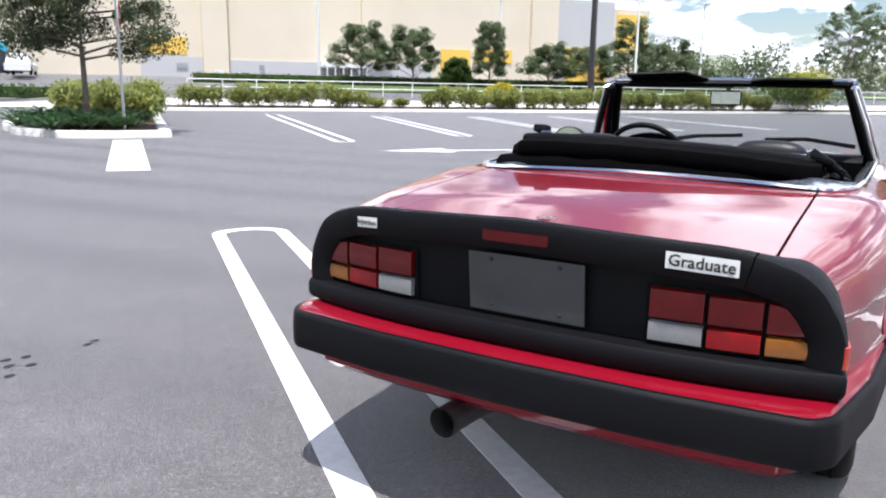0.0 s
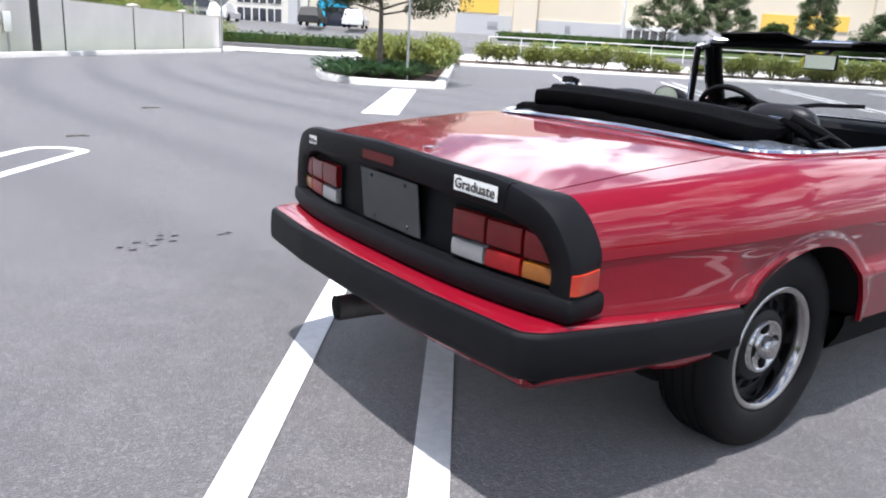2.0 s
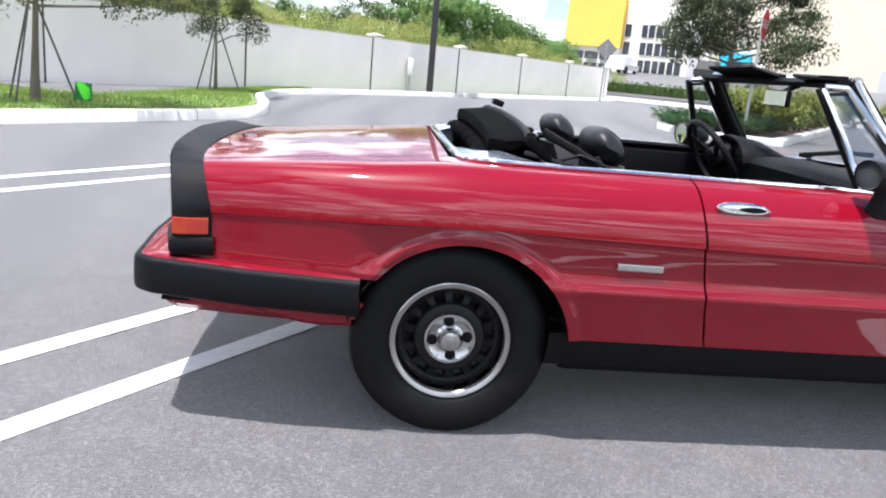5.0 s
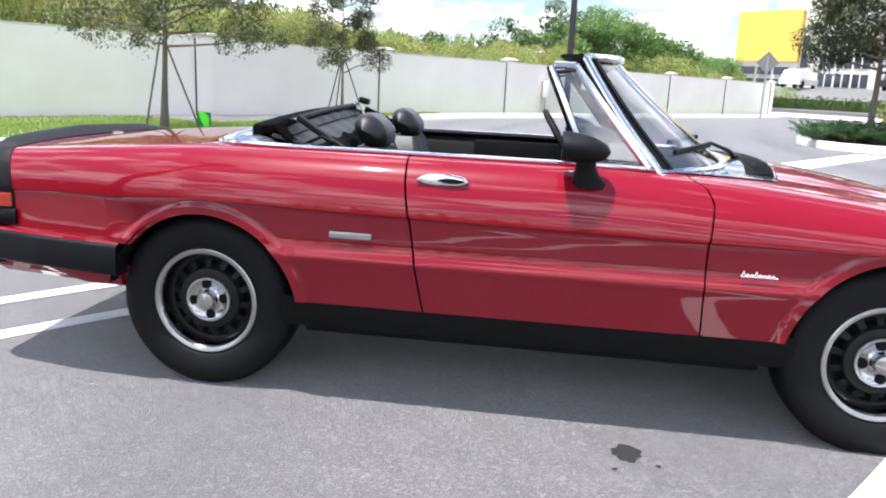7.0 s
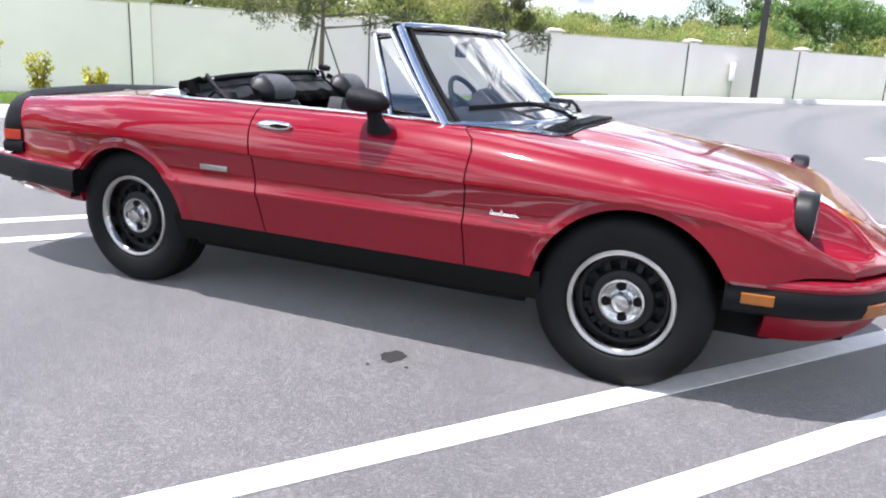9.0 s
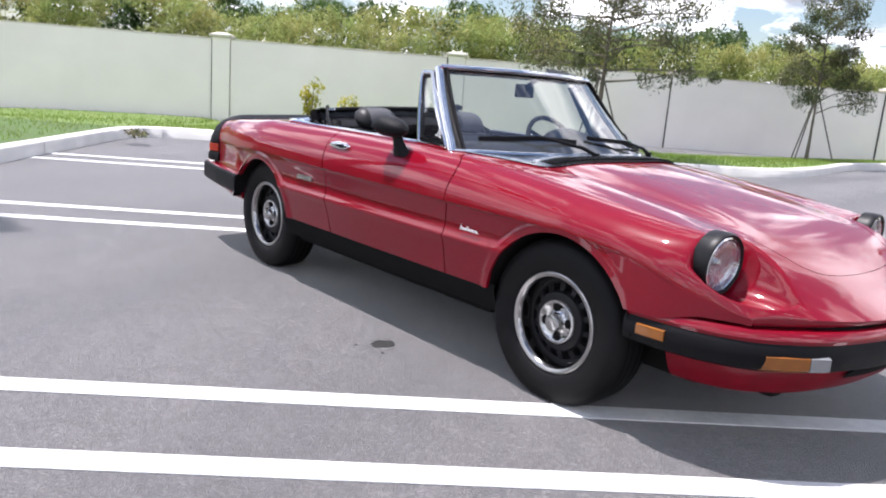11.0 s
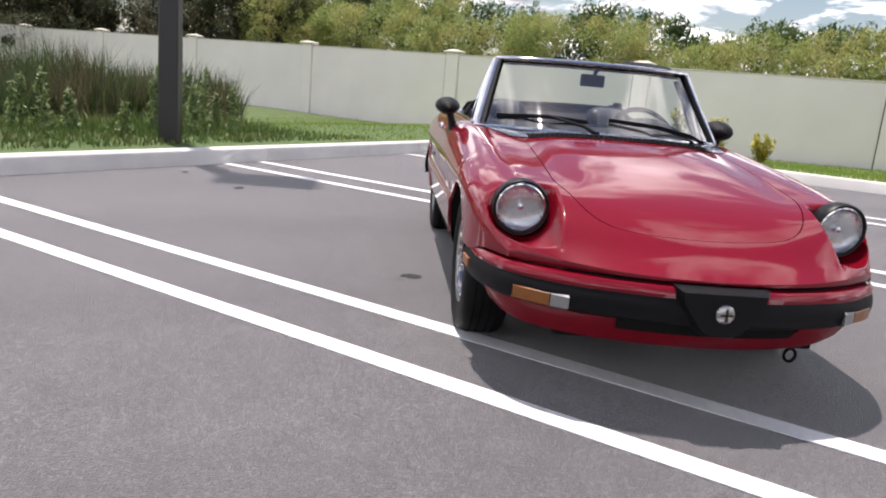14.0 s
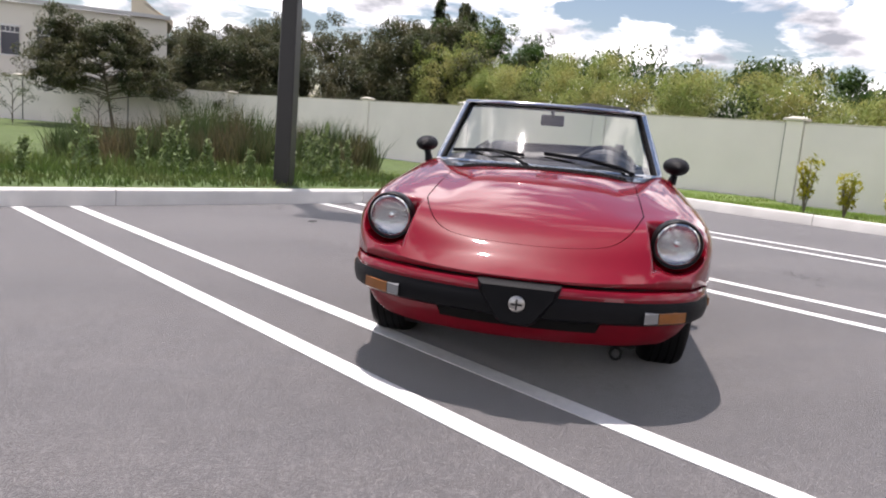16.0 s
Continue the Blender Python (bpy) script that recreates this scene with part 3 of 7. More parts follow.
# painted hairpin stall lines, end stripe and arrow
def stripe(points, width, name, label, z=0.005, closed=False):
    pts = [Vector(p) for p in points]
    bm = bmesh.new()
    L, R = [], []
    for i, p in enumerate(pts):
        a, b = pts[max(i - 1, 0)], pts[min(i + 1, len(pts) - 1)]
        t = (b - a).normalized()
        nrm = Vector((-t.y, t.x, 0)) * width / 2
        L.append(p + nrm)
        R.append(p - nrm)
    for v in L + R:
        v.z += z
    lo = [[Vector((v.x, v.y, v.z - 0.004)) for v in (l, r)] for l, r in zip(L, R)]
    grid(bm, [[l0, l, r, r0] for (l0, r0), l, r in zip(lo, L, R)])
    return tagged(part(name, bm, PAINT, smooth=False), label, "road marking", "stall lines", kind="structure")


def hairpin(mid_d, near_s, tip_s, half=0.25, width=0.105, skew=0.0):
    pts = [(mid_d - half, near_s), (mid_d - half + skew, tip_s - half)]
    for k in range(1, 12):
        a = math.pi - k * math.pi / 12
        pts.append((mid_d + skew + half * math.cos(a), tip_s - half + half * math.sin(a) * 0.75))
    pts += [(mid_d + half + skew, tip_s - half), (mid_d + half, near_s)]
    dense = resample([lot(d, s) for d, s in pts], 1.0)
    return stripe(dense, width, "stall_line", "white painted hairpin parking stall line, slightly worn")


hairpin(2.567, -3.88, 4.2, skew=0.06)
hairpin(-0.785, -3.98, 4.22)
hairpin(-4.12, -3.95, 4.2)
for d0, s0, d1, s1 in ((4.0, 34.0, 2.75, 14.7), (8.7, 32.5, 6.5, 16.5), (13.4, 32.0, 10.6, 17.5), (18.4, 33.0, 15.2, 18.5), (23.5, 34.0, 19.8, 19.0)):
    hairpin(d0, s0, s1, 0.19, 0.10, d1 - d0) if s0 < s1 else stripe(resample([lot(d0 - 0.2, s0), lot(d1 - 0.2, s1 + 0.2), lot(d1, s1), lot(d1 + 0.2, s1 + 0.2), lot(d0 + 0.35, s0)], 1.0), 0.13, "stall_line", "white painted hairpin parking stall line, slightly worn")
stripe(resample([Vector((4.08, 8.42, 0)), Vector((8.0, 13.87, 0))], 1.0), 0.58, "stop_line", "broad white painted stop line by the island")
ar0, ar1 = Vector((9.4, 8.0, 0)), Vector((11.3, 6.3, 0))
stripe([ar0.lerp(ar1, 0.4), ar1.lerp(ar0, -0.35)], 0.16, "arrow_shaft", "white painted arrow shaft on the lane")
bm = bmesh.new()
ad = (ar1 - ar0).normalized()
an = Vector((-ad.y, ad.x, 0))
tri = [ar0, ar0.lerp(ar1, 0.55) + an * 0.55, ar0.lerp(ar1, 0.55) - an * 0.55]
vs = [bm.verts.new(p + Vector((0, 0, 0.005))) for p in tri]
bm.faces.new(vs)
tagged(part("arrow_head", bm, PAINT, smooth=False), "white painted arrow head on the lane", "road marking", "stall lines", kind="structure")


def blot(x, y, rx, ry, seed, name="oil_stain", label="dark dried oil stain on the asphalt"):
    r = random.Random(seed)
    bm = bmesh.new()
    ring = []
    for k in range(22):
        a = k / 22 * 6.283
        q = 1 + 0.16 * r.uniform(-1, 1)
        ring.append(bm.verts.new((x + rx * q * math.cos(a), y + ry * q * math.sin(a), 0.003)))
    bm.faces.new(ring)
    tagged(part(name, bm, OIL, smooth=False), label, "stain", "stains on the asphalt")


blot(1.476, -0.918, 0.046, 0.055, 1)
for i, (x, y) in enumerate(((1.565, -0.985), (1.43, -1.03))):
    blot(x, y, 0.008, 0.007, 10 + i, "oil_drip", "small dark oil drip on the asphalt")
for i, (x, y) in enumerate(((-0.541, 2.284), (-0.59, 2.26), (-0.872, 2.221), (-0.93, 2.28), (-0.99, 2.17), (-1.05, 2.26), (-1.10, 2.13), (-1.15, 2.20), (-0.83, 2.33), (-0.90, 2.36))):
    blot(x, y, 0.022, 0.016, 30 + i, "wet_spot", "small dark wet spot on the asphalt")
blot(-1.9, -3.0, 0.07, 0.02, 50, "asphalt_scar", "short dark scar in the asphalt")
blot(-1.15, -2.35, 0.07, 0.04, 51, "asphalt_scar", "short dark scar in the asphalt")

# fallen twigs
for d, s, a, L in ((-4.92, 8.07, 0.15, 0.26), (-4.38, 4.91, -0.1, 0.22), (-6.1, -2.1, 0.9, 0.16)):
    tw = thing("twig", "thin dark fallen twig on the asphalt", "twig", "fallen twigs", at=lot(d, s, 0.008))
    bm = bmesh.new()
    tube(bm, [(-L / 2 * math.cos(a), -L / 2 * math.sin(a), 0), (0.01, 0.012, 0.004), (L / 2 * math.cos(a), L / 2 * math.sin(a), 0)], [0.009, 0.008, 0.004], 6)
    stick = part("stick", bm, STAKE, tw)
    bm = bmesh.new()
    tube(bm, [(0.01, 0.012, 0.004), (0.05, 0.035, 0.008), (0.08, 0.05, 0.004)], [0.005, 0.004, 0.002], 5)
    part("side_shoot", bm, STAKE, tw)

# boundary wall: panels between pillars with caps
wall_d = -15.3
PILLARS = [-34.47 + 6.03 * k for k in range(14)]
wall = thing("wall_long", "long grey-beige stucco boundary wall with capped pillars", "wall", kind="structure")


def wall_run(a, b, parent, top=1.9, base=-1.2):
    """A panel from place a to place b, with a thin coping."""
    t = (b - a).normalized()
    L = (b - a).length
    m = Matrix.Translation(a) @ Matrix.Rotation(math.atan2(t.y, t.x), 4, "Z")
    bm = bmesh.new()
    box(bm, (0.236, -0.07, base), (L - 0.236, 0.07, top), 0.012)
    p = part("panel", bm, WALL, parent, smooth=False)
    p.matrix_basis = m
    bm = bmesh.new()
    box(bm, (0.22, -0.085, top + 0.002), (L - 0.22, 0.085, top + 0.035), 0.01)
    c = part("coping", bm, CAP, parent, smooth=False)
    c.matrix_basis = m


def pillar(p, angle, parent, top=1.95):
    bm = bmesh.new()
    box(bm, (-0.22, -0.13, -1.2), (0.22, 0.13, top), 0.012)
    ob = part("pillar", bm, WALL, parent, smooth=False)
    ob.matrix_basis = Matrix.Translation(p) @ Matrix.Rotation(angle, 4, "Z")
    bm = bmesh.new()
    box(bm, (-0.246, -0.10, -1.2), (-0.221, 0.10, top - 0.06), 0.003)
    part("joint", bm, JOINT, ob, "dark joint beside the pillar", smooth=False)
    bm = bmesh.new()
    rows = [[Vector((sx * w, sy * (w - 0.08), z)) for sx, sy in ((-1, -1), (1, -1), (1, 1), (-1, 1))] for w, z in ((0.24, 0.0), (0.285, 0.02), (0.285, 0.07), (0.24, 0.085), (0.10, 0.13))]
    vs = grid(bm, rows, close_v=True)
    bm.faces.new(vs[-1])
    bm.faces.new(vs[0][::-1])
    c = part("cap", bm, CAP, ob, smooth=False)
    c.matrix_basis = Matrix.Translation((0, 0, top))


ang = math.atan2(UY, UX)
for k, s in enumerate(PILLARS):
    pillar(lot(wall_d, s), ang, wall)
    if k:
        wall_run(lot(wall_d, PILLARS[k - 1]), lot(wall_d, s), wall)
far_wall = thing("wall_far", "grey-beige stucco boundary wall seen beyond the reeds", "wall", kind="structure")
corner = lot(wall_d, PILLARS[0])
FAR = [corner + Vector((0.10, -0.995, 0)) * 6.03 * k for k in range(9)]
for a, b in zip(FAR, FAR[1:]):
    wall_run(a, b, far_wall, 1.95)
    pillar(b, math.atan2((b - a).y, (b - a).x), far_wall)


# ---------- plants ----------
def leaf_cards(verts, faces, centre, radii, count, size, rng, shell=0.35, droop=0.0):
    """Leaves as small folded cards through a clump."""
    cx, cy, cz = centre
    for _ in range(count):
        while True:
            a, b, c = rng.uniform(-1, 1), rng.uniform(-1, 1), rng.uniform(-1, 1)
            q = a * a + b * b + c * c
            if shell < q < 1 or (q <= shell and rng.random() < 0.35):
                break
        x, y, z = cx + a * radii[0], cy + b * radii[1], cz + c * radii[2]
        s = size * rng.uniform(0.6, 1.35)
        th, ph = rng.uniform(0, 6.283), rng.uniform(-1.1, 1.1) - droop
        ux, uy, uz = math.cos(th) * math.cos(ph), math.sin(th) * math.cos(ph), math.sin(ph)
        vx, vy = -math.sin(th), math.cos(th)
        w = s * 0.42
        i = len(verts)
        k = rng.uniform(-0.25, 0.25) * s
        verts += [(x - ux * s, y - uy * s, z - uz * s), (x + vx * w, y + vy * w, z + k), (x + ux * s, y + uy * s, z + uz * s), (x - vx * w, y - vy * w, z + k)]
        faces.append((i, i + 1, i + 2, i + 3))


def limbs(base, height, rng, r0=0.05, spread=0.6, count=9, first=0.35, rise=0.55, lean=(0, 0)):
    """A tapered trunk with limbs; gives the mesh and the limb ends."""
    bm = bmesh.new()
    trunk = []
    for k in range(9):
        t = k / 8
        trunk.append(Vector((base[0] + lean[0] * t + rng.gauss(0, 0.012) * height * 0.3 * t, base[1] + lean[1] * t + rng.gauss(0, 0.012) * height * 0.3 * t, base[2] - 0.1 + height * t)))
    tube(bm, trunk, [r0 * (1.35 - 0.5 * min(t * 6, 1) - 0.72 * t) for t in [k / 8 for k in range(9)]], 9)
    tips = [trunk[-1], trunk[-2]]
    for k in range(count):
        t = first + (0.96 - first) * (k + rng.random() * 0.6) / count
        i = min(int(t * 8), 7)
        p = trunk[i].lerp(trunk[i + 1], t * 8 - i)
        a = k * 2.4 + rng.uniform(-0.4, 0.4)
        L = spread * (1.15 - 0.6 * (t - first) / (1 - first)) * rng.uniform(0.75, 1.15)
        path = [p]
        for q in (0.35, 0.7, 1.0):
            path.append(p + Vector((math.cos(a) * L * q, math.sin(a) * L * q, rise * L * q * (1.1 - 0.5 * q) + rng.gauss(0, 0.03))))
        tube(bm, path, [r0 * 0.38, r0 * 0.28, r0 * 0.18, r0 * 0.07], 6)
        tips += [path[-1], path[-2], path[-2].lerp(path[-1], 0.5)]
        for _ in range(2):
            b2 = a + rng.uniform(-1, 1)
            e = path[2] + Vector((math.cos(b2), math.sin(b2), rng.uniform(-0.2, 0.5))) * L * 0.42
            tube(bm, [path[2], path[2].lerp(e, 0.55) + Vector((0, 0, 0.02)), e], [r0 * 0.17, r0 * 0.11, r0 * 0.05], 5)
            tips.append(e)
    return bm, tips


def tree(at, height, spread, label, leaf=LEAF_OAK, seed=1, per=130, size=0.06, clump=0.3, r0=0.05, count=10, first=0.35, group="", rise=0.55, lean=(0, 0), flat=0.75):
    rng = random.Random(seed)
    t = thing("tree", label, "tree", group, at=at)
    bm, tips = limbs((0, 0, 0), height, rng, r0, spread, count, first, rise, lean)
    part("trunk", bm, BARK, t)
    v, f = [], []
    for p in tips:
        c = clump * rng.uniform(0.45, 1.4)
        leaf_cards(v, f, p, (c, c, c * flat), int(per * rng.uniform(0.7, 1.2)), size, rng)
    raw_mesh("crown", v, f, leaf, t)
    return t


def staked_tree(at, height, spread, label, seed, **kw):
    t = tree(at, height, spread, label, seed=seed, **kw)
    for k in range(3):
        a = k * 2.09 + 0.5
        bm = bmesh.new()
        tube(bm, [(math.cos(a) * 0.62, math.sin(a) * 0.62, -0.1), (math.cos(a) * 0.05, math.sin(a) * 0.05, height * 0.38)], 0.017, 6)
        part("stake", bm, STAKE, t, "grey weathered support stake")
    return t


staked_tree(lot(-9.8, 4.1, turf_z(-9.8, 4.1)), 3.9, 1.75, "young oak on the grass with thin crown and stakes", 4, per=150, size=0.036, clump=0.27, r0=0.07, count=32, first=0.37, group="staked trees", rise=0.12, flat=1.15, lean=(0.12, 0.06))
staked_tree(lot(-12.6, 10.1, turf_z(-12.6, 10.1)), 3.9, 0.85, "slender young oak on the grass held by three stakes", 9, per=170, size=0.032, clump=0.24, r0=0.045, count=26, first=0.30, group="staked trees", rise=0.6, flat=1.0)

# croton shrubs at the wall
def croton(at, h, seed):
    rng = random.Random(seed)
    t = thing("shrub", "small yellow and green croton shrub by the kerb", "shrub", "croton shrubs", at=at)
    bm = bmesh.new()
    v, f = [], []
    for k in range(5):
        a = k * 1.25 + rng.uniform(-0.3, 0.3)
        top = Vector((math.cos(a) * 0.13, math.sin(a) * 0.13, h * rng.uniform(0.6, 1.0)))
        tube(bm, [(0, 0, -0.03), top * 0.5 + Vector((0, 0, 0.03)), top], [0.012, 0.009, 0.005], 6)
        for q in (0.45, 0.7, 1.0):
            leaf_cards(v, f, top * q, (0.085, 0.085, 0.1), 26, 0.05, rng)
    part("stem", bm, BARK, t)
    raw_mesh("leaves", v, f, LEAF_YELLOW, t)


croton(lot(-8.6, -1.3, 0.10), 1.0, 1)
croton(lot(-8.6, -0.65, 0.10), 0.7, 2)
croton(lot(-8.6, 0.1, 0.10), 0.58, 3)

# dry tuft lying on the kerb's corner
rng = random.Random(63)
tuft_at = lot(-6.06, -3.45, 0.15)
tagged(raw_mesh("dry_tuft", *(lambda v, f: (leaf_cards(v, f, (tuft_at.x, tuft_at.y, 0.17), (0.20, 0.16, 0.05), 90, 0.05, rng), (v, f))[1])([], []), REED), "dry brown-green tuft of grass on the kerb", "grass tuft")

# weeds near the lamp
rng = random.Random(21)
for k in range(34):
    d, s = rng.uniform(-2.2, 5.5), rng.uniform(-6.6, -5.2)
    h = rng.uniform(0.35, 0.78)
    t = thing("weed", "tall leafy green weed in the rough grass", "weed", "weeds behind the kerb", at=lot(d, s, turf_z(d, s)))
    bm = bmesh.new()
    tube(bm, [(0, 0, -0.05), (rng.gauss(0, 0.02), rng.gauss(0, 0.02), h * 0.5), (rng.gauss(0, 0.05), rng.gauss(0, 0.05), h)], [0.008, 0.006, 0.003], 5)
    part("stem", bm, BLADE, t)
    v, f = [], []
    for q in range(7):
        leaf_cards(v, f, (0, 0, h * (0.25 + 0.13 * q)), (0.10 - 0.009 * q, 0.10 - 0.009 * q, 0.06), 16, 0.05, rng)
    raw_mesh("leaves", v, f, LEAF_WEED, t)

# tree belt behind the wall
TOPS = curve([-90, -60, -53, -46, -40, -35, -31, -28, -24, -21, -19, -16.5, -14, -12.5, -9, -6, -5, -2.6, 0, 3.5, 6, 10, 12, 16.5, 20, 24, 28, 30, 31.5, 33, 35, 38, 41, 45, 50, 54, 62],
             [9.5, 7.0, 5.8, 6.7, 6.5, 5.3, 5.0, 6.3, 5.8, 4.5, 3.8, 4.4, 4.3, 3.5, 3.9, 3.6, 2.9, 3.5, 3.5, 3.8, 3.4, 3.3, 3.6, 3.2, 2.75, 2.9, 2.9, 3.1, 4.0, 4.8, 5.3, 4.9, 4.3, 3.7, 3.3, 3.0, 2.9])


def belt(name, label, mat, s0, s1, d0, d1, seed, step=0.55, size=0.085, per=210, lower=1.0, scale=1.0):
    rng = random.Random(seed)
    v, f = [], []
    s = s0
    while s < s1:
        top = TOPS(s) * scale * rng.uniform(0.86, 1.03)
        d = rng.uniform(d0, d1)
        top *= (abs(d) + 2) / 23.0
        z = lower
        while z < top - 0.15:
            r = rng.uniform(0.45, 0.8)
            zz = min(z + r * 0.5, top - r * 0.5)
            leaf_cards(v, f, lot(d + rng.gauss(0, 0.5), s + rng.gauss(0, 0.3), zz), (r, r, r * 0.75), per, size, rng)
            z += r * 0.9
        for _ in range(2):
            leaf_cards(v, f, lot(d + rng.gauss(0, 0.4), s + rng.gauss(0, 0.4), top - rng.uniform(0.0, 0.25)), (0.22, 0.22, 0.4), per // 3, size * 0.8, rng)
        s += step * rng.uniform(0.7, 1.3)
    return tagged(raw_mesh(name, v, f, mat), label, "trees", kind="stuff")


belt("willow_thicket", "bright green willow thicket beyond the wall", LEAF_WILLOW, -23, 31, -22, -17.5, 5, step=0.36, per=430, size=0.052)
belt("rear_thicket", "mixed green thicket further beyond the wall", LEAF_HEDGE, -26, 34, -25.5, -22, 6, step=0.5, per=200, size=0.10)
belt("oak_wood", "dark green wood beyond the wall", LEAF_DARK, -62, -20, -26, -18.5, 7, step=0.28, per=260, size=0.09)
belt("broad_trees", "round leafy green trees beyond the wall", LEAF_BROAD, 30.5, 52, -22.5, -19.5, 8, step=0.3, per=260, size=0.08)
belt("low_scrub", "pale green scrub beyond the wall end", LEAF_WILLOW, 30, 54, -18.5, -17, 12, step=0.7, per=200, size=0.06, scale=0.66)


# ---------- posts, signs, boxes ----------
def square_post(at, w, h, label, top_w=None):
    t = thing("lamp_post", label, "lamp post", "lamp posts", at=at)
    bm = bmesh.new()
    tw = top_w or w * 0.8
    rows = [[Vector((sx * q / 2, sy * q / 2, z)) for sx, sy in ((-0.86, -1), (0.86, -1), (1, -0.86), (1, 0.86), (0.86, 1), (-0.86, 1), (-1, 0.86), (-1, -0.86))] for q, z in ((w, -0.3), (w, 1.0), ((w + tw) / 2, h * 0.5), (tw, h))]
    vs = grid(bm, rows, close_v=True)
    bm.faces.new(vs[-1])
    part("pole", bm, POLE, t, angle=30)
    bm = bmesh.new()
    box(bm, (-0.36, -0.2, h), (0.36, 0.75, h + 0.14), 0.03)
    part("lamp_head", bm, POLE, t, "flat dark lamp head")
    return t


square_post(lot(-0.55, -4.83, 0.12), 0.215, 7.0, "tall dark bronze square lamp post behind the kerb")
square_post(lot(-14.5, 22.4, 0.05), 0.24, 9.0, "tall dark square lamp post in front of the wall", 0.2)
square_post(lot(29.0, 46.0, 0.3), 0.42, 9.5, "tall dark lamp post beyond the far kerb", 0.3)

bx = thing("meter_box", "grey utility box with conduits on the wall", "utility box", at=lot(-15.1, 21.75, 0.0))
bm = bmesh.new()
box(bm, (-0.05, -0.2, 0.72), (0.16, 0.2, 1.35), 0.015)
part("case", bm, WHITE_METAL, bx, "pale grey metal case")
for k in (-0.1, 0.08):
    bm = bmesh.new()
    tube(bm, [(0.05, k, -0.1), (0.05, k, 0.75)], 0.025, 8)
    part("conduit", bm, GALV, bx)

sg = thing("yard_sign", "small bright green and dark green sign on the grass", "sign", at=lot(-9.4, 4.63, turf_z(-9.4, 4.63)))
bm = bmesh.new()
m = Matrix.Rotation(radians(-12), 4, "Z") @ Matrix.Rotation(radians(90), 4, "X")
slab(bm, [(-0.15, 0.0), (0.15, 0.02), (0.15, 0.29), (-0.11, 0.3)], 0.02, m)
part("board", bm, SIGN_DARK, sg, "dark green board", smooth=False)
bm = bmesh.new()
slab(bm, [(-0.10, 0.29), (0.0, 0.30), (0.12, 0.22), (0.13, 0.06), (0.03, 0.03), (-0.03, 0.12), (-0.07, 0.2)], 0.006, m @ Matrix.Translation((0, 0, 0.021)))
part("panel", bm, BLANK_GREEN, sg, "bright green panel", smooth=False)


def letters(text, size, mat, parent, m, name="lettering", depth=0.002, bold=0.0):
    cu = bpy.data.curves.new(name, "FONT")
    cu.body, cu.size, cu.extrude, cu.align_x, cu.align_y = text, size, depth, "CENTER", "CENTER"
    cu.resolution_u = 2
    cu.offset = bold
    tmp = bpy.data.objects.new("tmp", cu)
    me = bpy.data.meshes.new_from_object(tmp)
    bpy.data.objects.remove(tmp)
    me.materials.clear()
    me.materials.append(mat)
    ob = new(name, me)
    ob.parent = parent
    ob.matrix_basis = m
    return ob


# ---------- the convertible ----------
car = thing("convertible_car", "red two-seat convertible with folded black top parked over stall lines", "car")

REAR_X, FRONT_X, HUB_Z = 0.005, 2.257, 0.300
y_crease = curve([-0.90, -0.72, -0.5, -0.2, 0.05, 0.5, 1.2, 1.7, 2.25, 2.6, 2.9, 3.08, 3.24], [0.668, 0.690, 0.735, 0.782, 0.802, 0.806, 0.806, 0.803, 0.797, 0.785, 0.752, 0.702, 0.640])
z_crease = curve([-0.90, -0.6, -0.3, 0.05, 0.7, 1.6, 2.3, 2.5, 2.7, 2.95, 3.24], [0.650, 0.665, 0.676, 0.686, 0.676, 0.665, 0.655, 0.640, 0.600, 0.540, 0.495])
y_belt = curve([-0.90, -0.72, -0.5, -0.25, 0.0, 0.5, 1.2, 1.5, 1.7, 2.1, 2.7, 3.0, 3.24], [0.57, 0.60, 0.635, 0.652, 0.66, 0.664, 0.66, 0.65, 0.632, 0.615, 0.612, 0.60, 0.56])
z_belt = curve([-0.90, -0.72, -0.5, -0.25, 0.0, 0.5, 1.2, 1.5, 1.66, 2.06, 2.375, 2.635, 2.84, 2.98, 3.12, 3.24], [0.790, 0.803, 0.822, 0.841, 0.858, 0.860, 0.858, 0.851, 0.843, 0.808, 0.772, 0.741, 0.716, 0.664, 0.560, 0.480])
z_mid = curve([-0.90, -0.74, -0.5, -0.25, 0.0, 1.5, 1.75, 1.99, 2.2, 2.38, 2.6, 2.81, 2.92, 3.02, 3.10, 3.24], [0.802, 0.817, 0.840, 0.856, 0.870, 0.885, 0.874, 0.855, 0.829, 0.800, 0.757, 0.702, 0.657, 0.600, 0.545, 0.470])
bend = curve([-1.0, 2.3, 2.5, 2.7, 2.9, 3.05, 3.24], [0.0, 0.0, 0.01, 0.045, 0.135, 0.22, 0.36])
SILL, WELL_R = 0.357, 0.337


def shear(xs, y):
    return xs - bend(xs) * (min(abs(y), 0.8) / 0.76) ** 2.4


def side_x(xs):
    return shear(xs, y_crease(xs))


def lower_edge(xs):
    """The red side's lower edge: sill, wheel arches, bumper tops."""
    x = side_x(xs)
    z = SILL
    if x < -0.2:
        z = 0.508
    if x > 2.45:
        z = 0.452 + 0.034 * smooth_step(2.68, 2.84, x)
    for cx, r in ((REAR_X + 0.022, WELL_R), (FRONT_X + 0.02, WELL_R + 0.006)):
        if abs(x - cx) < r:
            z = max(z, 0.298 + math.sqrt(r * r - (x - cx) ** 2))
    return z


SIDE_Z = [0.357, 0.39, 0.47, 0.500, 0.516, 0.524, 0.535, 0.548, 0.59, 0.63, 0.652]
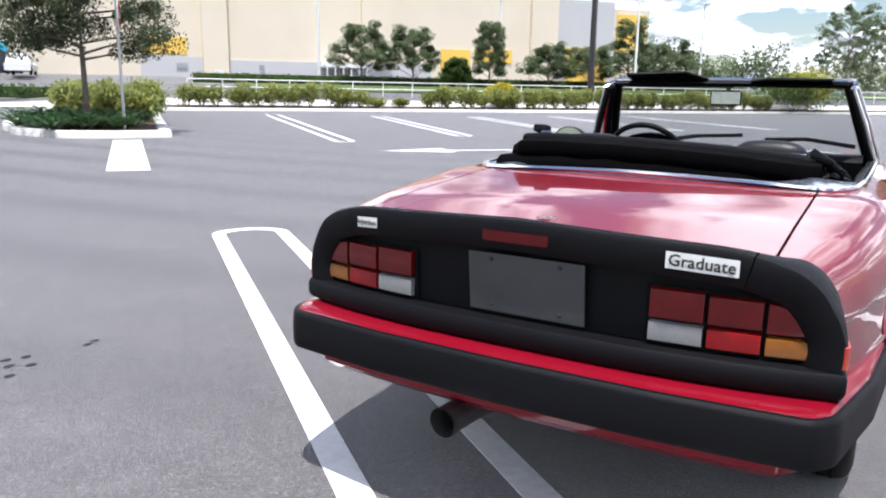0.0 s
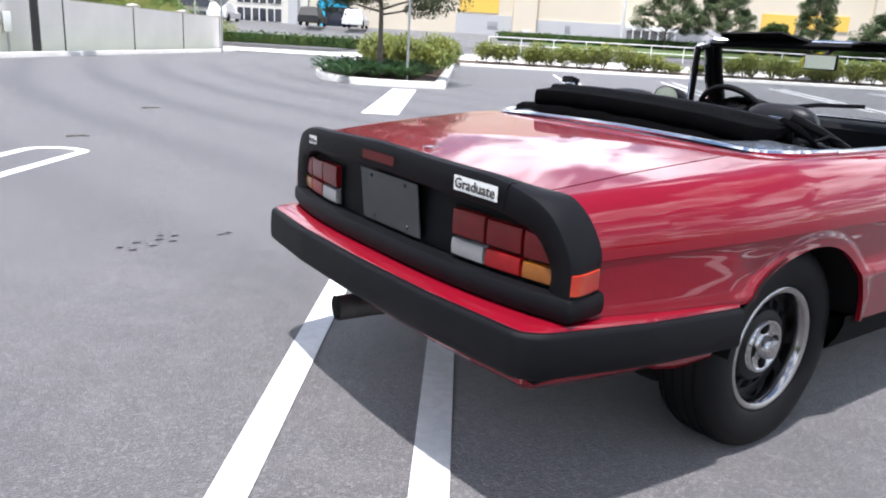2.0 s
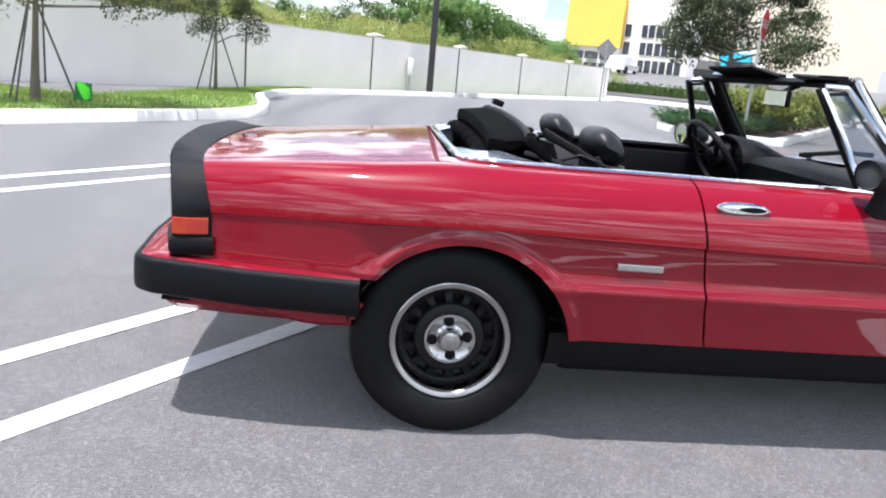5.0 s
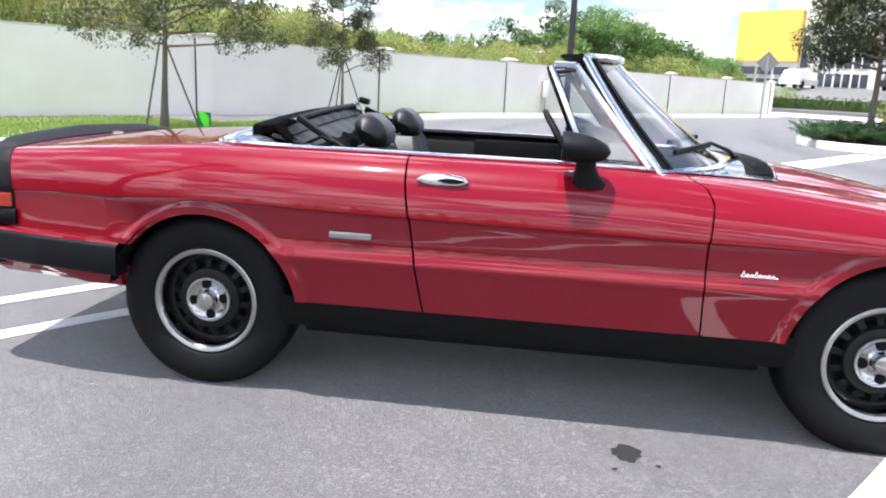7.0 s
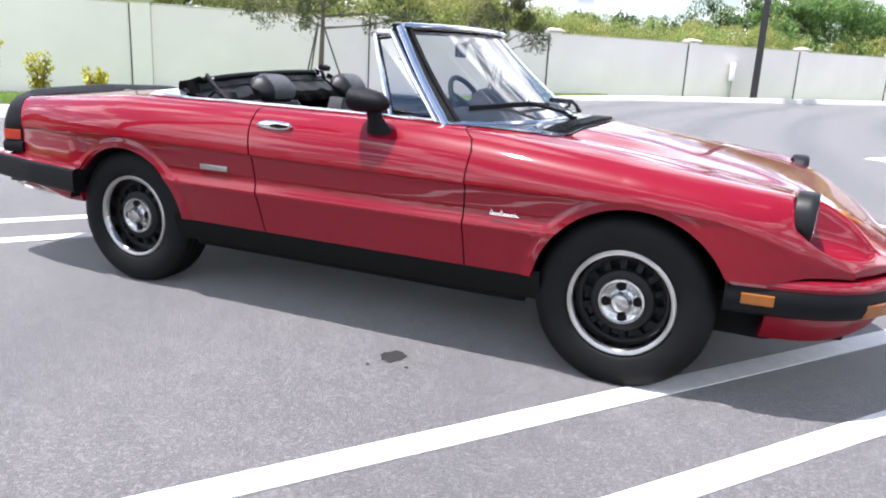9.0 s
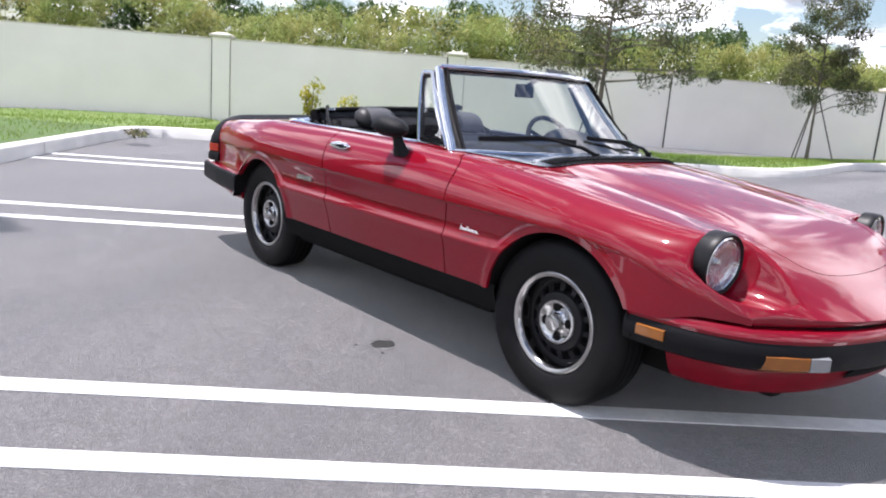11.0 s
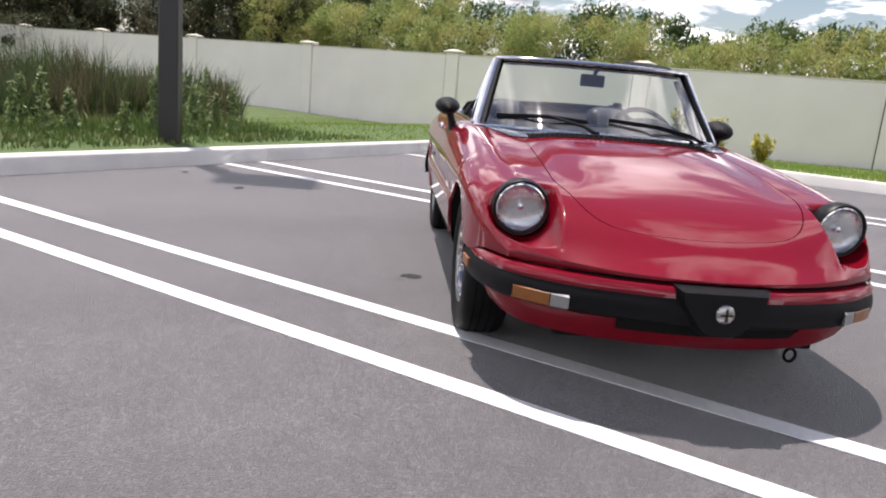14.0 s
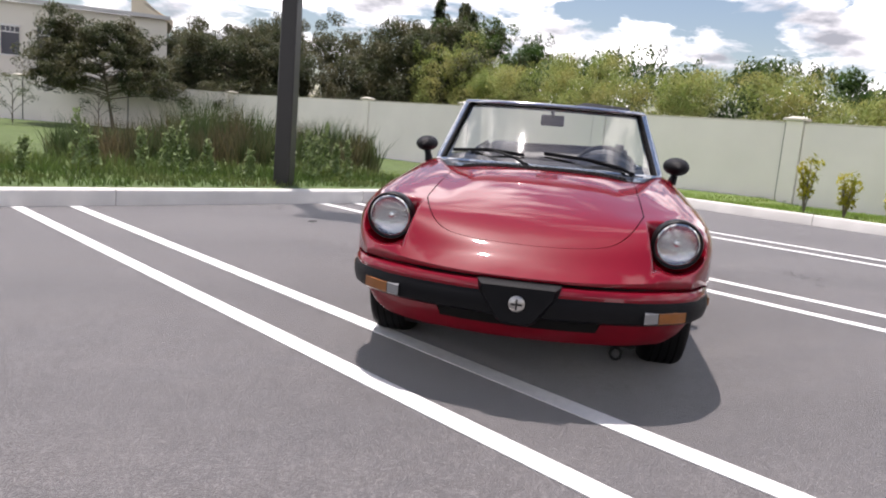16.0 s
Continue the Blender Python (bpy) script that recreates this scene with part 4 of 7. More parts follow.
SIDE_IN = [-0.030, -0.026, -0.014, -0.008, -0.002, -0.002, -0.008, -0.013, -0.018, -0.017, -0.015]
side_in = curve(SIDE_Z, SIDE_IN)
SIDE_W = [k / 30 * 0.96 for k in range(31)] + [0.985, 1.0]


def side_section(xs, sign=1, fine=False):
    """Points from the lower edge up to the crest at station xs."""
    zb, zc, yc = lower_edge(xs), z_crease(xs), y_crease(xs)
    x = side_x(xs)
    soft = smooth_step(2.25, 2.6, xs)
    zc = max(zc, zb + 0.02)
    out = []
    for w in SIDE_W:
        z = zb + w * (zc - zb)
        off = side_in(z) * min(1.0, (1 - w) / 0.022) * (1 - 0.75 * smooth_step(-0.22, -0.34, x)) * (1 - 0.97 * soft)
        # rolled lip round the wheel arches
        for cx, r in ((REAR_X + 0.022, WELL_R), (FRONT_X + 0.02, WELL_R + 0.006)):
            far = math.hypot(x - cx, z - 0.298) - r
            g = smooth_step(0.048, 0.022, far) * (1 - smooth_step(0.30, 0.42, abs(x - cx)) if z < 0.42 else 1.0)
            off = off * (1 - 0.5 * g)
        out.append((yc + off, z))
    yb, zt = y_belt(xs), z_belt(xs)
    zt = max(zt, zc + 0.01)
    steps = 26 if xs > 1.6 and fine else 12
    for k in range(1, steps + 1):
        th = k / steps * math.pi / 2
        y = yb + (yc - yb) * math.cos(th) ** 1.06
        z = zc + (zt - zc) * math.sin(th) ** 1.02
        out.append((y, z))
    return [Vector((shear(xs, y), sign * y, z)) for y, z in out]


HEAD_X, HEAD_Y, HEAD_Z = 2.800, 0.608, 0.636


def bowl(p):
    """Carves the teardrop scoops in front of the headlamps: round at the lamp, pinched shut at the nose."""
    dx = p.x - (HEAD_X - 0.014)
    if dx < -0.03 or dx > 0.26 or not 0.45 < abs(p.y) < 0.78:
        return p
    run = min(max(dx, 0) / 0.225, 1.0)
    half = 0.110 * math.sqrt(1 - run ** 2.2) + 0.002
    side = abs(abs(p.y) - (HEAD_Y - 0.108 + half))
    q = min(side / half, 1.0)
    level = HEAD_Z - 0.004 - 0.07 * run
    floor = level - (level - 0.521) * math.sqrt(1 - q * q) + max(side - half, 0) * 5.0
    k = 0.010
    h = max(k - abs(p.z - floor), 0) / k
    z = min(p.z, floor) - h * h * k * 0.25
    z = p.z + (z - p.z) * smooth_step(-0.03, -0.008, dx)
    return Vector((p.x, p.y, min(p.z, z)))


def deck(xs, y):
    yb, zt, zm = y_belt(xs), z_belt(xs), z_mid(xs)
    q = min(abs(y) / yb, 1.0)
    z = zm - (zm - zt) * q ** 2.3
    if xs > 1.6:
        dip = 0.010 * math.exp(-((abs(y) - 0.44) / 0.09) ** 2) * (1 - smooth_step(2.6, 2.95, xs))
        z -= dip
    return bowl(Vector((shear(xs, y), y, z)))


def skin(bm, rows, flip=False, lip=0.014):
    """A sheet-metal panel with its border turned inwards."""
    vs = grid(bm, rows)
    bm.normal_update()
    nr, nc = len(vs), len(vs[0])
    border = [vs[0][j] for j in range(nc)] + [vs[i][-1] for i in range(1, nr)] + [vs[-1][j] for j in range(nc - 2, -1, -1)] + [vs[i][0] for i in range(nr - 2, 0, -1)]
    mid = Vector((sum(v.co.x for v in border) / len(border), 0, 0.45))
    inner = []
    for v in border:
        nrm = v.normal.copy()
        if nrm.length < 0.5 or nrm.dot(v.co - mid) < 0:
            nrm = -nrm
        inner.append(bm.verts.new(v.co - nrm * lip))
    k = len(border)
    for i in range(k):
        try:
            bm.faces.new((border[i], border[(i + 1) % k], inner[(i + 1) % k], inner[i]))
        except ValueError:
            pass


def edge_rear(z):
    """The rear edge of the door at height z."""
    return float(np.interp(z, [0.34, 0.375, 0.483, 0.641, 0.777, 0.868], [0.800, 0.788, 0.767, 0.742, 0.719, 0.710]))


def edge_front(z):
    return float(np.interp(z, [0.34, 0.37, 0.50, 0.664, 0.78, 0.82, 0.85, 0.87], [1.682, 1.682, 1.674, 1.673, 1.681, 1.662, 1.600, 1.555]))


def door_rows(x0, x1, sign, count, trim0=0.0, trim1=0.0):
    """Side rows between two slanted edges; x0, x1 are numbers or edges by height."""
    rows = []
    for i in range(count + 1):
        t = i / count
        row = []
        pa, pb = side_section(0.74, sign), side_section(1.63, sign)
        for j in range(len(pa)):
            a = (x0(pa[j].z) if callable(x0) else x0) + trim0
            b = (x1(pb[j].z) if callable(x1) else x1) + trim1
            row.append(side_section(a + (b - a) * t, sign)[j])
        rows.append(row)
    return rows


# floor pan; extra boxes and the sheet block light to deepen the shadow below
tub = bmesh.new()
box(tub, (-0.30, -0.56, 0.20), (2.75, 0.56, 0.37), 0.02)
box(tub, (0.36, -0.70, 0.225), (1.90, 0.70, 0.34), 0.02)
box(tub, (2.752, -0.48, 0.215), (2.98, 0.48, 0.33), 0.02)
box(tub, (-0.66, -0.55, 0.30), (-0.302, 0.55, 0.374), 0.02)
box(tub, (-0.88, -0.66, 0.375), (2.98, 0.66, 0.385))
part("underbody", tub, DARK, car, "dark floor pan with boxes added to block light")
for sign, side in ((1, 1), (-1, -1)):
    # rear wing
    bm = bmesh.new()
    rows = []
    xs_list = span(-0.80, -0.40, 0.03) + span(-0.385, 0.44, 0.009)
    for xs in xs_list:
        sec = side_section(xs, sign)
        yin = 0.556 if xs < -0.03 else 0.556 + (y_belt(xs) - 0.02 - 0.556) * smooth_step(-0.03, 0.16, xs)
        yb = y_belt(xs)
        for k in range(1, 6):
            y = yb + (yin - yb) * k / 5
            p = deck(xs, sign * y)
            sec.append(p)
        rows.append(sec)
    # the wing's end runs to the slanted door edge
    tail = rows[-1]
    for t in (0.2, 0.4, 0.6, 0.8, 1.0):
        sec = side_section(0.44, sign)
        row = []
        for j in range(len(sec)):
            b = edge_rear(sec[j].z) - 0.0035
            row.append(side_section(0.44 + (b - 0.44) * t, sign)[j])
        end = row[-1]
        for k in range(1, 6):
            row.append(Vector((end.x, end.y - sign * 0.02 * k / 5, end.z + 0.001 * k)))
        rows.append(row)
    skin(bm, rows)
    part("rear_wing", bm, RED, car, "red rear wing with flared arch")
    # door
    bm = bmesh.new()
    skin(bm, [r + [r[-1] + Vector((0, -sign * 0.02, 0.003))] for r in door_rows(edge_rear, edge_front, sign, 26, 0.0035, -0.003)])
    door = part("door", bm, RED, car, "closed red car door")
    # front wing
    bm = bmesh.new()
    rows = []
    for t in (0.0, 0.25, 0.5, 0.75):
        sec = side_section(1.63, sign, True)
        row = []
        for j in range(len(sec)):
            a = edge_front(sec[j].z) + 0.003
            row.append(side_section(max(a + (1.74 - a) * t, 1.601), sign, True)[j] + Vector((min(a + (1.74 - a) * t - 1.601, 0), 0, 0)))
        end = row[-1]
        xs = end.x
        for k in range(1, 25):
            y = abs(end.y) + (0.474 - abs(end.y)) * k / 24
            row.append(deck(max(xs, 1.56), sign * y))
        rows.append(row)
    for xs in span(1.74, 2.70, 0.009) + span(2.7065, 3.185, 0.0062):
        sec = [bowl(p) for p in side_section(xs, sign, True)]
        yb = y_belt(xs)
        for k in range(1, 25):
            sec.append(deck(xs, sign * (yb + (0.474 - yb) * k / 24)))
        rows.append(sec)
    edge = rows[-1]
    for dx, q in ((0.001, 0.3), (-0.002, 0.8), (-0.008, 1.0), (-0.05, 0.9)):
        rows.append([Vector((p.x + dx, p.y, p.z + (min(0.486, p.z - 0.004) - p.z) * q)) for p in edge])
    for _ in range(4):
        old = [[p.copy() for p in row] for row in rows]
        for i in range(1, len(rows) - 1):
            for j in range(1, len(rows[0]) - 1):
                p = old[i][j]
                if 2.74 < p.x < 3.06 and abs(abs(p.y) - HEAD_Y) < 0.15 and p.z > 0.50:
                    rows[i][j] = p * 0.4 + (old[i - 1][j] + old[i + 1][j] + old[i][j - 1] + old[i][j + 1]) * 0.15
    skin(bm, rows)
    part("front_wing", bm, RED, car, "red front wing with headlamp scoop")
    # black sill
    bm = bmesh.new()
    rows = []
    for x in span(0.30, 1.97, 0.06):
        y = y_crease(x)
        rows.append([Vector((x, sign * (y - 0.036), 0.375)), Vector((x, sign * (y - 0.034), 0.352)), Vector((x, sign * (y - 0.05), 0.30)), Vector((x, sign * (y - 0.075), 0.258)), Vector((x, sign * (y - 0.13), 0.245))])
    grid(bm, rows)
    part("sill", bm, DARK, car, "black sill panel")
    # wheel wells
    for cx in (REAR_X + 0.02, FRONT_X + 0.02):
        bm = bmesh.new()
        ring = []
        for k in range(25):
            a = 0.20 + (math.pi - 0.40) * k / 24
            x, z = cx + (WELL_R + 0.012) * math.cos(a), 0.298 + (WELL_R + 0.012) * math.sin(a)
            ring.append([Vector((x, sign * y, z)) for y in (y_crease(cx) - 0.018, 0.70, 0.50)])
        vs = grid(bm, ring)
        bm.faces.new([row[-1] for row in vs])
        part("wheel_well", bm, DARK, car)
    # inner side panels behind the shut lines
    bm = bmesh.new()
    grid(bm, [[p + Vector((0, -sign * 0.022, 0)) for p in side_section(x, sign)[2:]] for x in span(0.42, 1.80, 0.06)])
    part("inner_panel", bm, DARK, car)
    # door furniture: chrome handle
    bm = bmesh.new()
    hx0, hx1, hz = 0.756, 0.922, 0.799
    prof = []
    for k in range(15):
        t = k / 14
        x = hx0 + (hx1 - hx0) * t
        h = 0.0185 * math.sqrt(max(1 - abs(2 * t - 1) ** 2.6, 0.002))
        yc = max(abs(q.y) for q in side_section(x, 1) if abs(q.z - hz) < 0.03)
        prof.append([Vector((x, sign * (yc + dy), hz + h * dz)) for dz, dy in ((-1, -0.004), (-0.8, 0.007), (-0.55, 0.009), (0.55, 0.009), (0.8, 0.006), (1, -0.006))])
    grid(bm, prof)
    handle = part("handle", bm, CHROME, door, "chrome door handle")
    bm = bmesh.new()
    prof = []
    for k in range(11):
        t = k / 10
        x = 0.825 + 0.082 * t
        h = 0.0085 * math.sin(math.pi * min(max(t, 0.04), 0.96)) ** 0.5
        yc = max(abs(q.y) for q in side_section(x, 1) if abs(q.z - hz) < 0.03)
        prof.append([Vector((x, sign * (yc + 0.0115), hz + h * dz)) for dz in (-1, 0, 1)])
    grid(bm, prof)
    part("recess", bm, DARK, door, "dark handle recess")
    # chrome waist strip
    bm = bmesh.new()
    path = []
    for x in span(0.28, 1.53, 0.05):
        p = side_section(x, sign)[-1]
        path.append(p + Vector((0, -sign * 0.008, 0.007)))
    tube(bm, path, 0.011, 8, flat=0.75)
    part("waist_trim", bm, CHROME, car, "bright chrome waist strip")

# boot lid
bm = bmesh.new()
skin(bm, [[deck(xs, 0.549 * r) for r in [k / 16 for k in range(-16, 17)]] for xs in span(-0.815, -0.035, 0.035)])
boot = part("boot_lid", bm, RED, car, "red boot lid")
bm = bmesh.new()
lathe(bm, [(0.0, 0.008), (0.018, 0.008), (0.026, 0.005), (0.028, 0.0), (0.028, -0.012)], 20, Matrix.Translation((-0.735, 0, z_mid(-0.735) - 0.005)) @ Matrix.Rotation(radians(90), 4, "X") @ Matrix.Scale(-1, 4, (0, 1, 0)))
part("lock_button", bm, CHROME, boot, "round metal boot lock")


# bonnet and nose
def bonnet_front(r):
    return 3.02 - 0.02 * r * r - 0.30 * abs(r) ** 9


def bonnet_rear(y):
    return 1.995 - 0.062 * (y / 0.5) ** 2


RS = [math.sin(k / 24 * math.pi / 2) for k in range(-24, 25)]
bm = bmesh.new()
skin(bm, [[deck(bonnet_rear(0.469 * r) + 0.003 + (bonnet_front(r) - 0.003 - bonnet_rear(0.469 * r)) * q / 40, 0.469 * r) for r in RS] for q in range(41)])
bonnet = part("bonnet", bm, RED, car, "red bonnet with curved front edge")
bm = bmesh.new()
rows = [[deck(bonnet_front(r) + 0.002 + (3.185 - bonnet_front(r) - 0.002) * q / 22, 0.474 * r) for r in RS] for q in range(23)]
edge = rows[-1]
for dx, q in ((0.001, 0.3), (-0.002, 0.8), (-0.008, 1.0), (-0.05, 0.9)):
    rows.append([Vector((p.x + dx, p.y, p.z + (min(0.486, p.z - 0.004) - p.z) * q)) for p in edge])
skin(bm, rows)
part("nose", bm, RED, car, "red rounded nose")
bm = bmesh.new()
grid(bm, [[deck(1.58 + 1.6 * q / 24, 0.50 * r / 12) - Vector((0, 0, 0.03)) for r in range(-12, 13)] for q in range(25)])
part("bonnet_liner", bm, DARK, car)
bm = bmesh.new()
grid(bm, [[deck(-0.72 + 0.74 * q / 12, 0.60 * r / 12) - Vector((0, 0, 0.025)) for r in range(-12, 13)] for q in range(13)])
part("boot_liner", bm, DARK, car)

def screen_point(r, h):
    """r across (-1 to 1), h from base (0) to top (1)."""
    y0, y1 = 0.640, 0.532
    y = r * (y0 + (y1 - y0) * h)
    x = 1.528 + (1.265 - 1.528) * h + (0.295 + (0.140 - 0.295) * h) * (1 - abs(r) ** 2.9) - 0.012 * math.sin(math.pi * h)
    z = 0.850 + 0.352 * h + 0.012 * (1 - r * r) * (1 - h) + 0.006 * (1 - r * r) * h
    return Vector((x, y, z))


# cowl below the windscreen with its grille
bm = bmesh.new()
rows = []
for q in range(9):
    t = -0.10 + 1.10 * q / 8
    row = []
    for k in range(-20, 21):
        r = k / 20
        a, y = screen_point(r, 0.0), 0.525 * r
        b = Vector((bonnet_rear(y) - 0.003, y, 0))
        b.z = deck(b.x, y).z + 0.004
        p = a.lerp(b, t)
        p.z = max(p.z - 0.004, deck(max(p.x, 1.5), p.y).z + 0.004)
        row.append(p)
    rows.append(row)
grid(bm, rows)
part("cowl", bm, COWL, car, "dark grey cowl panel")
bm = bmesh.new()
grid(bm, [[Vector((bonnet_rear(y) - w, y, deck(bonnet_rear(y) - w, y).z + z)) for w, z in ((0.108, 0.004), (0.100, 0.0065), (0.016, 0.0075), (0.008, 0.0045))] for y in span(-0.44, 0.44, 0.04)])
cg = part("cowl_grille", bm, DARK, car, "black slotted cowl grille", smooth=False)
for k in range(38):
    bm = bmesh.new()
    y = -0.43 + k * 0.0229
    x0, x1 = bonnet_rear(y) - 0.098, bonnet_rear(y) - 0.018
    z = deck((x0 + x1) / 2, y).z
    box(bm, (x0, y, z + 0.003), (x1, y + 0.011, z + 0.0115))
    part("grille_bar", bm, RUBBER, cg, smooth=False)

# surround of the cockpit behind the seats
RIM = rounded([(0.30, -0.652, 0.862), (0.10, -0.640, 0.862), (0.0, -0.575, 0.858), (-0.018, -0.40, 0.868), (-0.026, 0.0, 0.878), (-0.018, 0.40, 0.868), (0.0, 0.575, 0.858), (0.10, 0.640, 0.862), (0.30, 0.652, 0.862)], 6, 0.16)
RIM = resample(RIM, 0.04)
bm = bmesh.new()
rows = []
for i, p in enumerate(RIM):
    t = (RIM[min(i + 1, len(RIM) - 1)] - RIM[max(i - 1, 0)]).normalized()
    inw = Vector((t.y, -t.x, 0)).normalized()
    w = 0.030 + 0.125 * smooth_step(0.34, 0.58, abs(p.y)) * smooth_step(0.30, 0.08, p.x)
    rows.append([p + Vector((0, 0, -0.006)) - inw * 0.004, p + Vector((0, 0, 0.002)), p + inw * w * 0.6 + Vector((0, 0, 0.006 + 0.16 * (w - 0.03))), p + inw * w + Vector((0, 0, -0.002 + 0.25 * (w - 0.03))), p + inw * (w + 0.012) + Vector((0, 0, -0.05))])
grid(bm, rows)
part("cockpit_surround", bm, SURROUND, car, "satin alloy panel round the rear of the cockpit")
bm = bmesh.new()
tube(bm, [p + Vector((0, 0, 0.006)) for p in RIM], 0.011, 8, flat=0.85)
part("rear_trim", bm, CHROME, car, "chrome strip round the rear of the cockpit")


# ---------- tail ----------
def tail_x(y):
    return -0.918 + 0.07 * (min(abs(y), 0.71) / 0.69) ** 3


OUT = rounded([(0, 0, 0.846), (0, 0.50, 0.829), (0, 0.642, 0.785), (0, 0.713, 0.66), (0, 0.706, 0.546)], 10, 0.16)
OUT = [Vector(p) for p in resample(OUT, 0.03)]


def body_hit(xs, p, proud=0.003):
    """Where the body's section at xs meets the ray through p, a little proud of it."""
    side = 1 if p.y >= 0 else -1
    c = Vector((min(abs(p.y), 0.50), 0.60))
    ray = (Vector((abs(p.y), p.z)) - c).normalized()
    line = [Vector((q.y, q.z)) for q in side_section(xs, 1)]
    line += [Vector((y, deck(xs, y).z)) for y in span(0.0, y_belt(xs) - 0.01, 0.03)[::-1]]
    best = Vector((abs(p.y), p.z))
    for a, b in zip(line, line[1:]):
        e = b - a
        den = ray.x * e.y - ray.y * e.x
        if abs(den) < 1e-9:
            continue
        w = a - c
        t, u = (w.x * e.y - w.y * e.x) / den, (w.x * ray.y - w.y * ray.x) / den
        if t > 0 and -0.001 <= u <= 1.001:
            best = c + ray * (t + proud)
    return Vector((xs, side * best.x, best.y))


def cap_depth(z):
    """How far forward the spoiler's end caps wrap at height z."""
    return 0.098 + 0.014 * smooth_step(0.80, 0.66, z)


def tail_band(points):
    rows = []
    for i, p in enumerate(points):
        t = (points[min(i + 1, len(points) - 1)] - points[max(i - 1, 0)]).normalized()
        nrm = Vector((0, -t.z, t.y))
        if nrm.dot(Vector((0, -p.y, 0.65 - p.z))) < 0:
            nrm = -nrm
        x = tail_x(p.y)
        end = body_hit(x + cap_depth(p.z), p)
        lip = p + Vector((x + 0.020, 0, 0))
        rows.append([p + nrm * 0.088 + Vector((x + 0.055, 0, 0)), p + nrm * 0.080 + Vector((x + 0.012, 0, 0)), p + nrm * 0.066 + Vector((x + 0.002, 0, 0)), p + nrm * 0.014 + Vector((x, 0, 0)), p + nrm * 0.004 + Vector((x + 0.005, 0, 0)), lip,
                     lip.lerp(end, 0.35) - nrm * 0.003, lip.lerp(end, 0.7) - nrm * 0.002, end, end + nrm * 0.012])
    return rows


def flank_y(x, z):
    """How far out the spoiler's end cap lies at (x, z)."""
    i = min(range(len(OUT)), key=lambda k: abs(OUT[k].z - z) + (9 if OUT[k].y < 0.66 else 0))
    p = OUT[i]
    x0 = tail_x(p.y)
    e = body_hit(x0 + cap_depth(p.z), p)
    t = min(max((x - x0 - 0.020) / (cap_depth(p.z) - 0.020), 0), 1)
    return p.y + (e.y - p.y) * t + 0.003 * math.sin(math.pi * t) - max(x0 + 0.012 - x, 0) * 0.8


left_half = OUT
right_half = [Vector((0, -p.y, p.z)) for p in OUT]
cut = max(i for i, p in enumerate(OUT) if p.y < 0.535 and p.z > 0.8)
bm = bmesh.new()
grid(bm, tail_band(right_half[:cut + 1][::-1] + left_half[1:cut + 1]))
spoiler = part("spoiler", bm, RUBBER, car, "black rubber boot spoiler")
for half in (left_half, right_half):
    bm = bmesh.new()
    pts = half[cut:]
    pts[0] = pts[0].lerp(pts[1], 0.26)
    grid(bm, tail_band(pts))
    part("spoiler_end", bm, RUBBER, car, "black rubber spoiler end cap")
bm = bmesh.new()
grid(bm, [[Vector((tail_x(w * k / 12) + 0.052, w * k / 12, z)) for k in range(-12, 13)] for z, w in ((0.55, 0.69), (0.65, 0.68), (0.72, 0.64), (0.785, 0.56))])
part("tail_panel", bm, RUBBER, car, "matt black tail panel")
bm = bmesh.new()
grid(bm, [[Vector((tail_x(y) + 0.08, y, z)) for y in span(-0.60, 0.60, 0.06)] for z in (0.50, 0.79)])
part("tail_backing", bm, DARK, car)


def lens(name, mat, y0, y1, z0, z1, parent, x_off=0.030, cornered=0, label=""):
    bm = bmesh.new()
    rows = []
    for k in range(7):
        y = y0 + (y1 - y0) * k / 6
        top = z1
        if cornered:
            q = (y - min(abs(y0), abs(y1)) * np.sign(y0)) / (abs(y1 - y0) * np.sign(y0))
            top = z1 - cornered * max(0.0, q) ** 2.2
        x = tail_x(y) + x_off
        rows.append([Vector((x + 0.02, y, z0)), Vector((x, y, z0 + 0.004)), Vector((x - 0.002, y, (z0 + top) / 2)), Vector((x, y, top - 0.004)), Vector((x + 0.02, y, top))])
    vs = grid(bm, rows)
    bm.faces.new(vs[0])
    bm.faces.new(vs[-1])
    return part(name, bm, mat, parent, label)


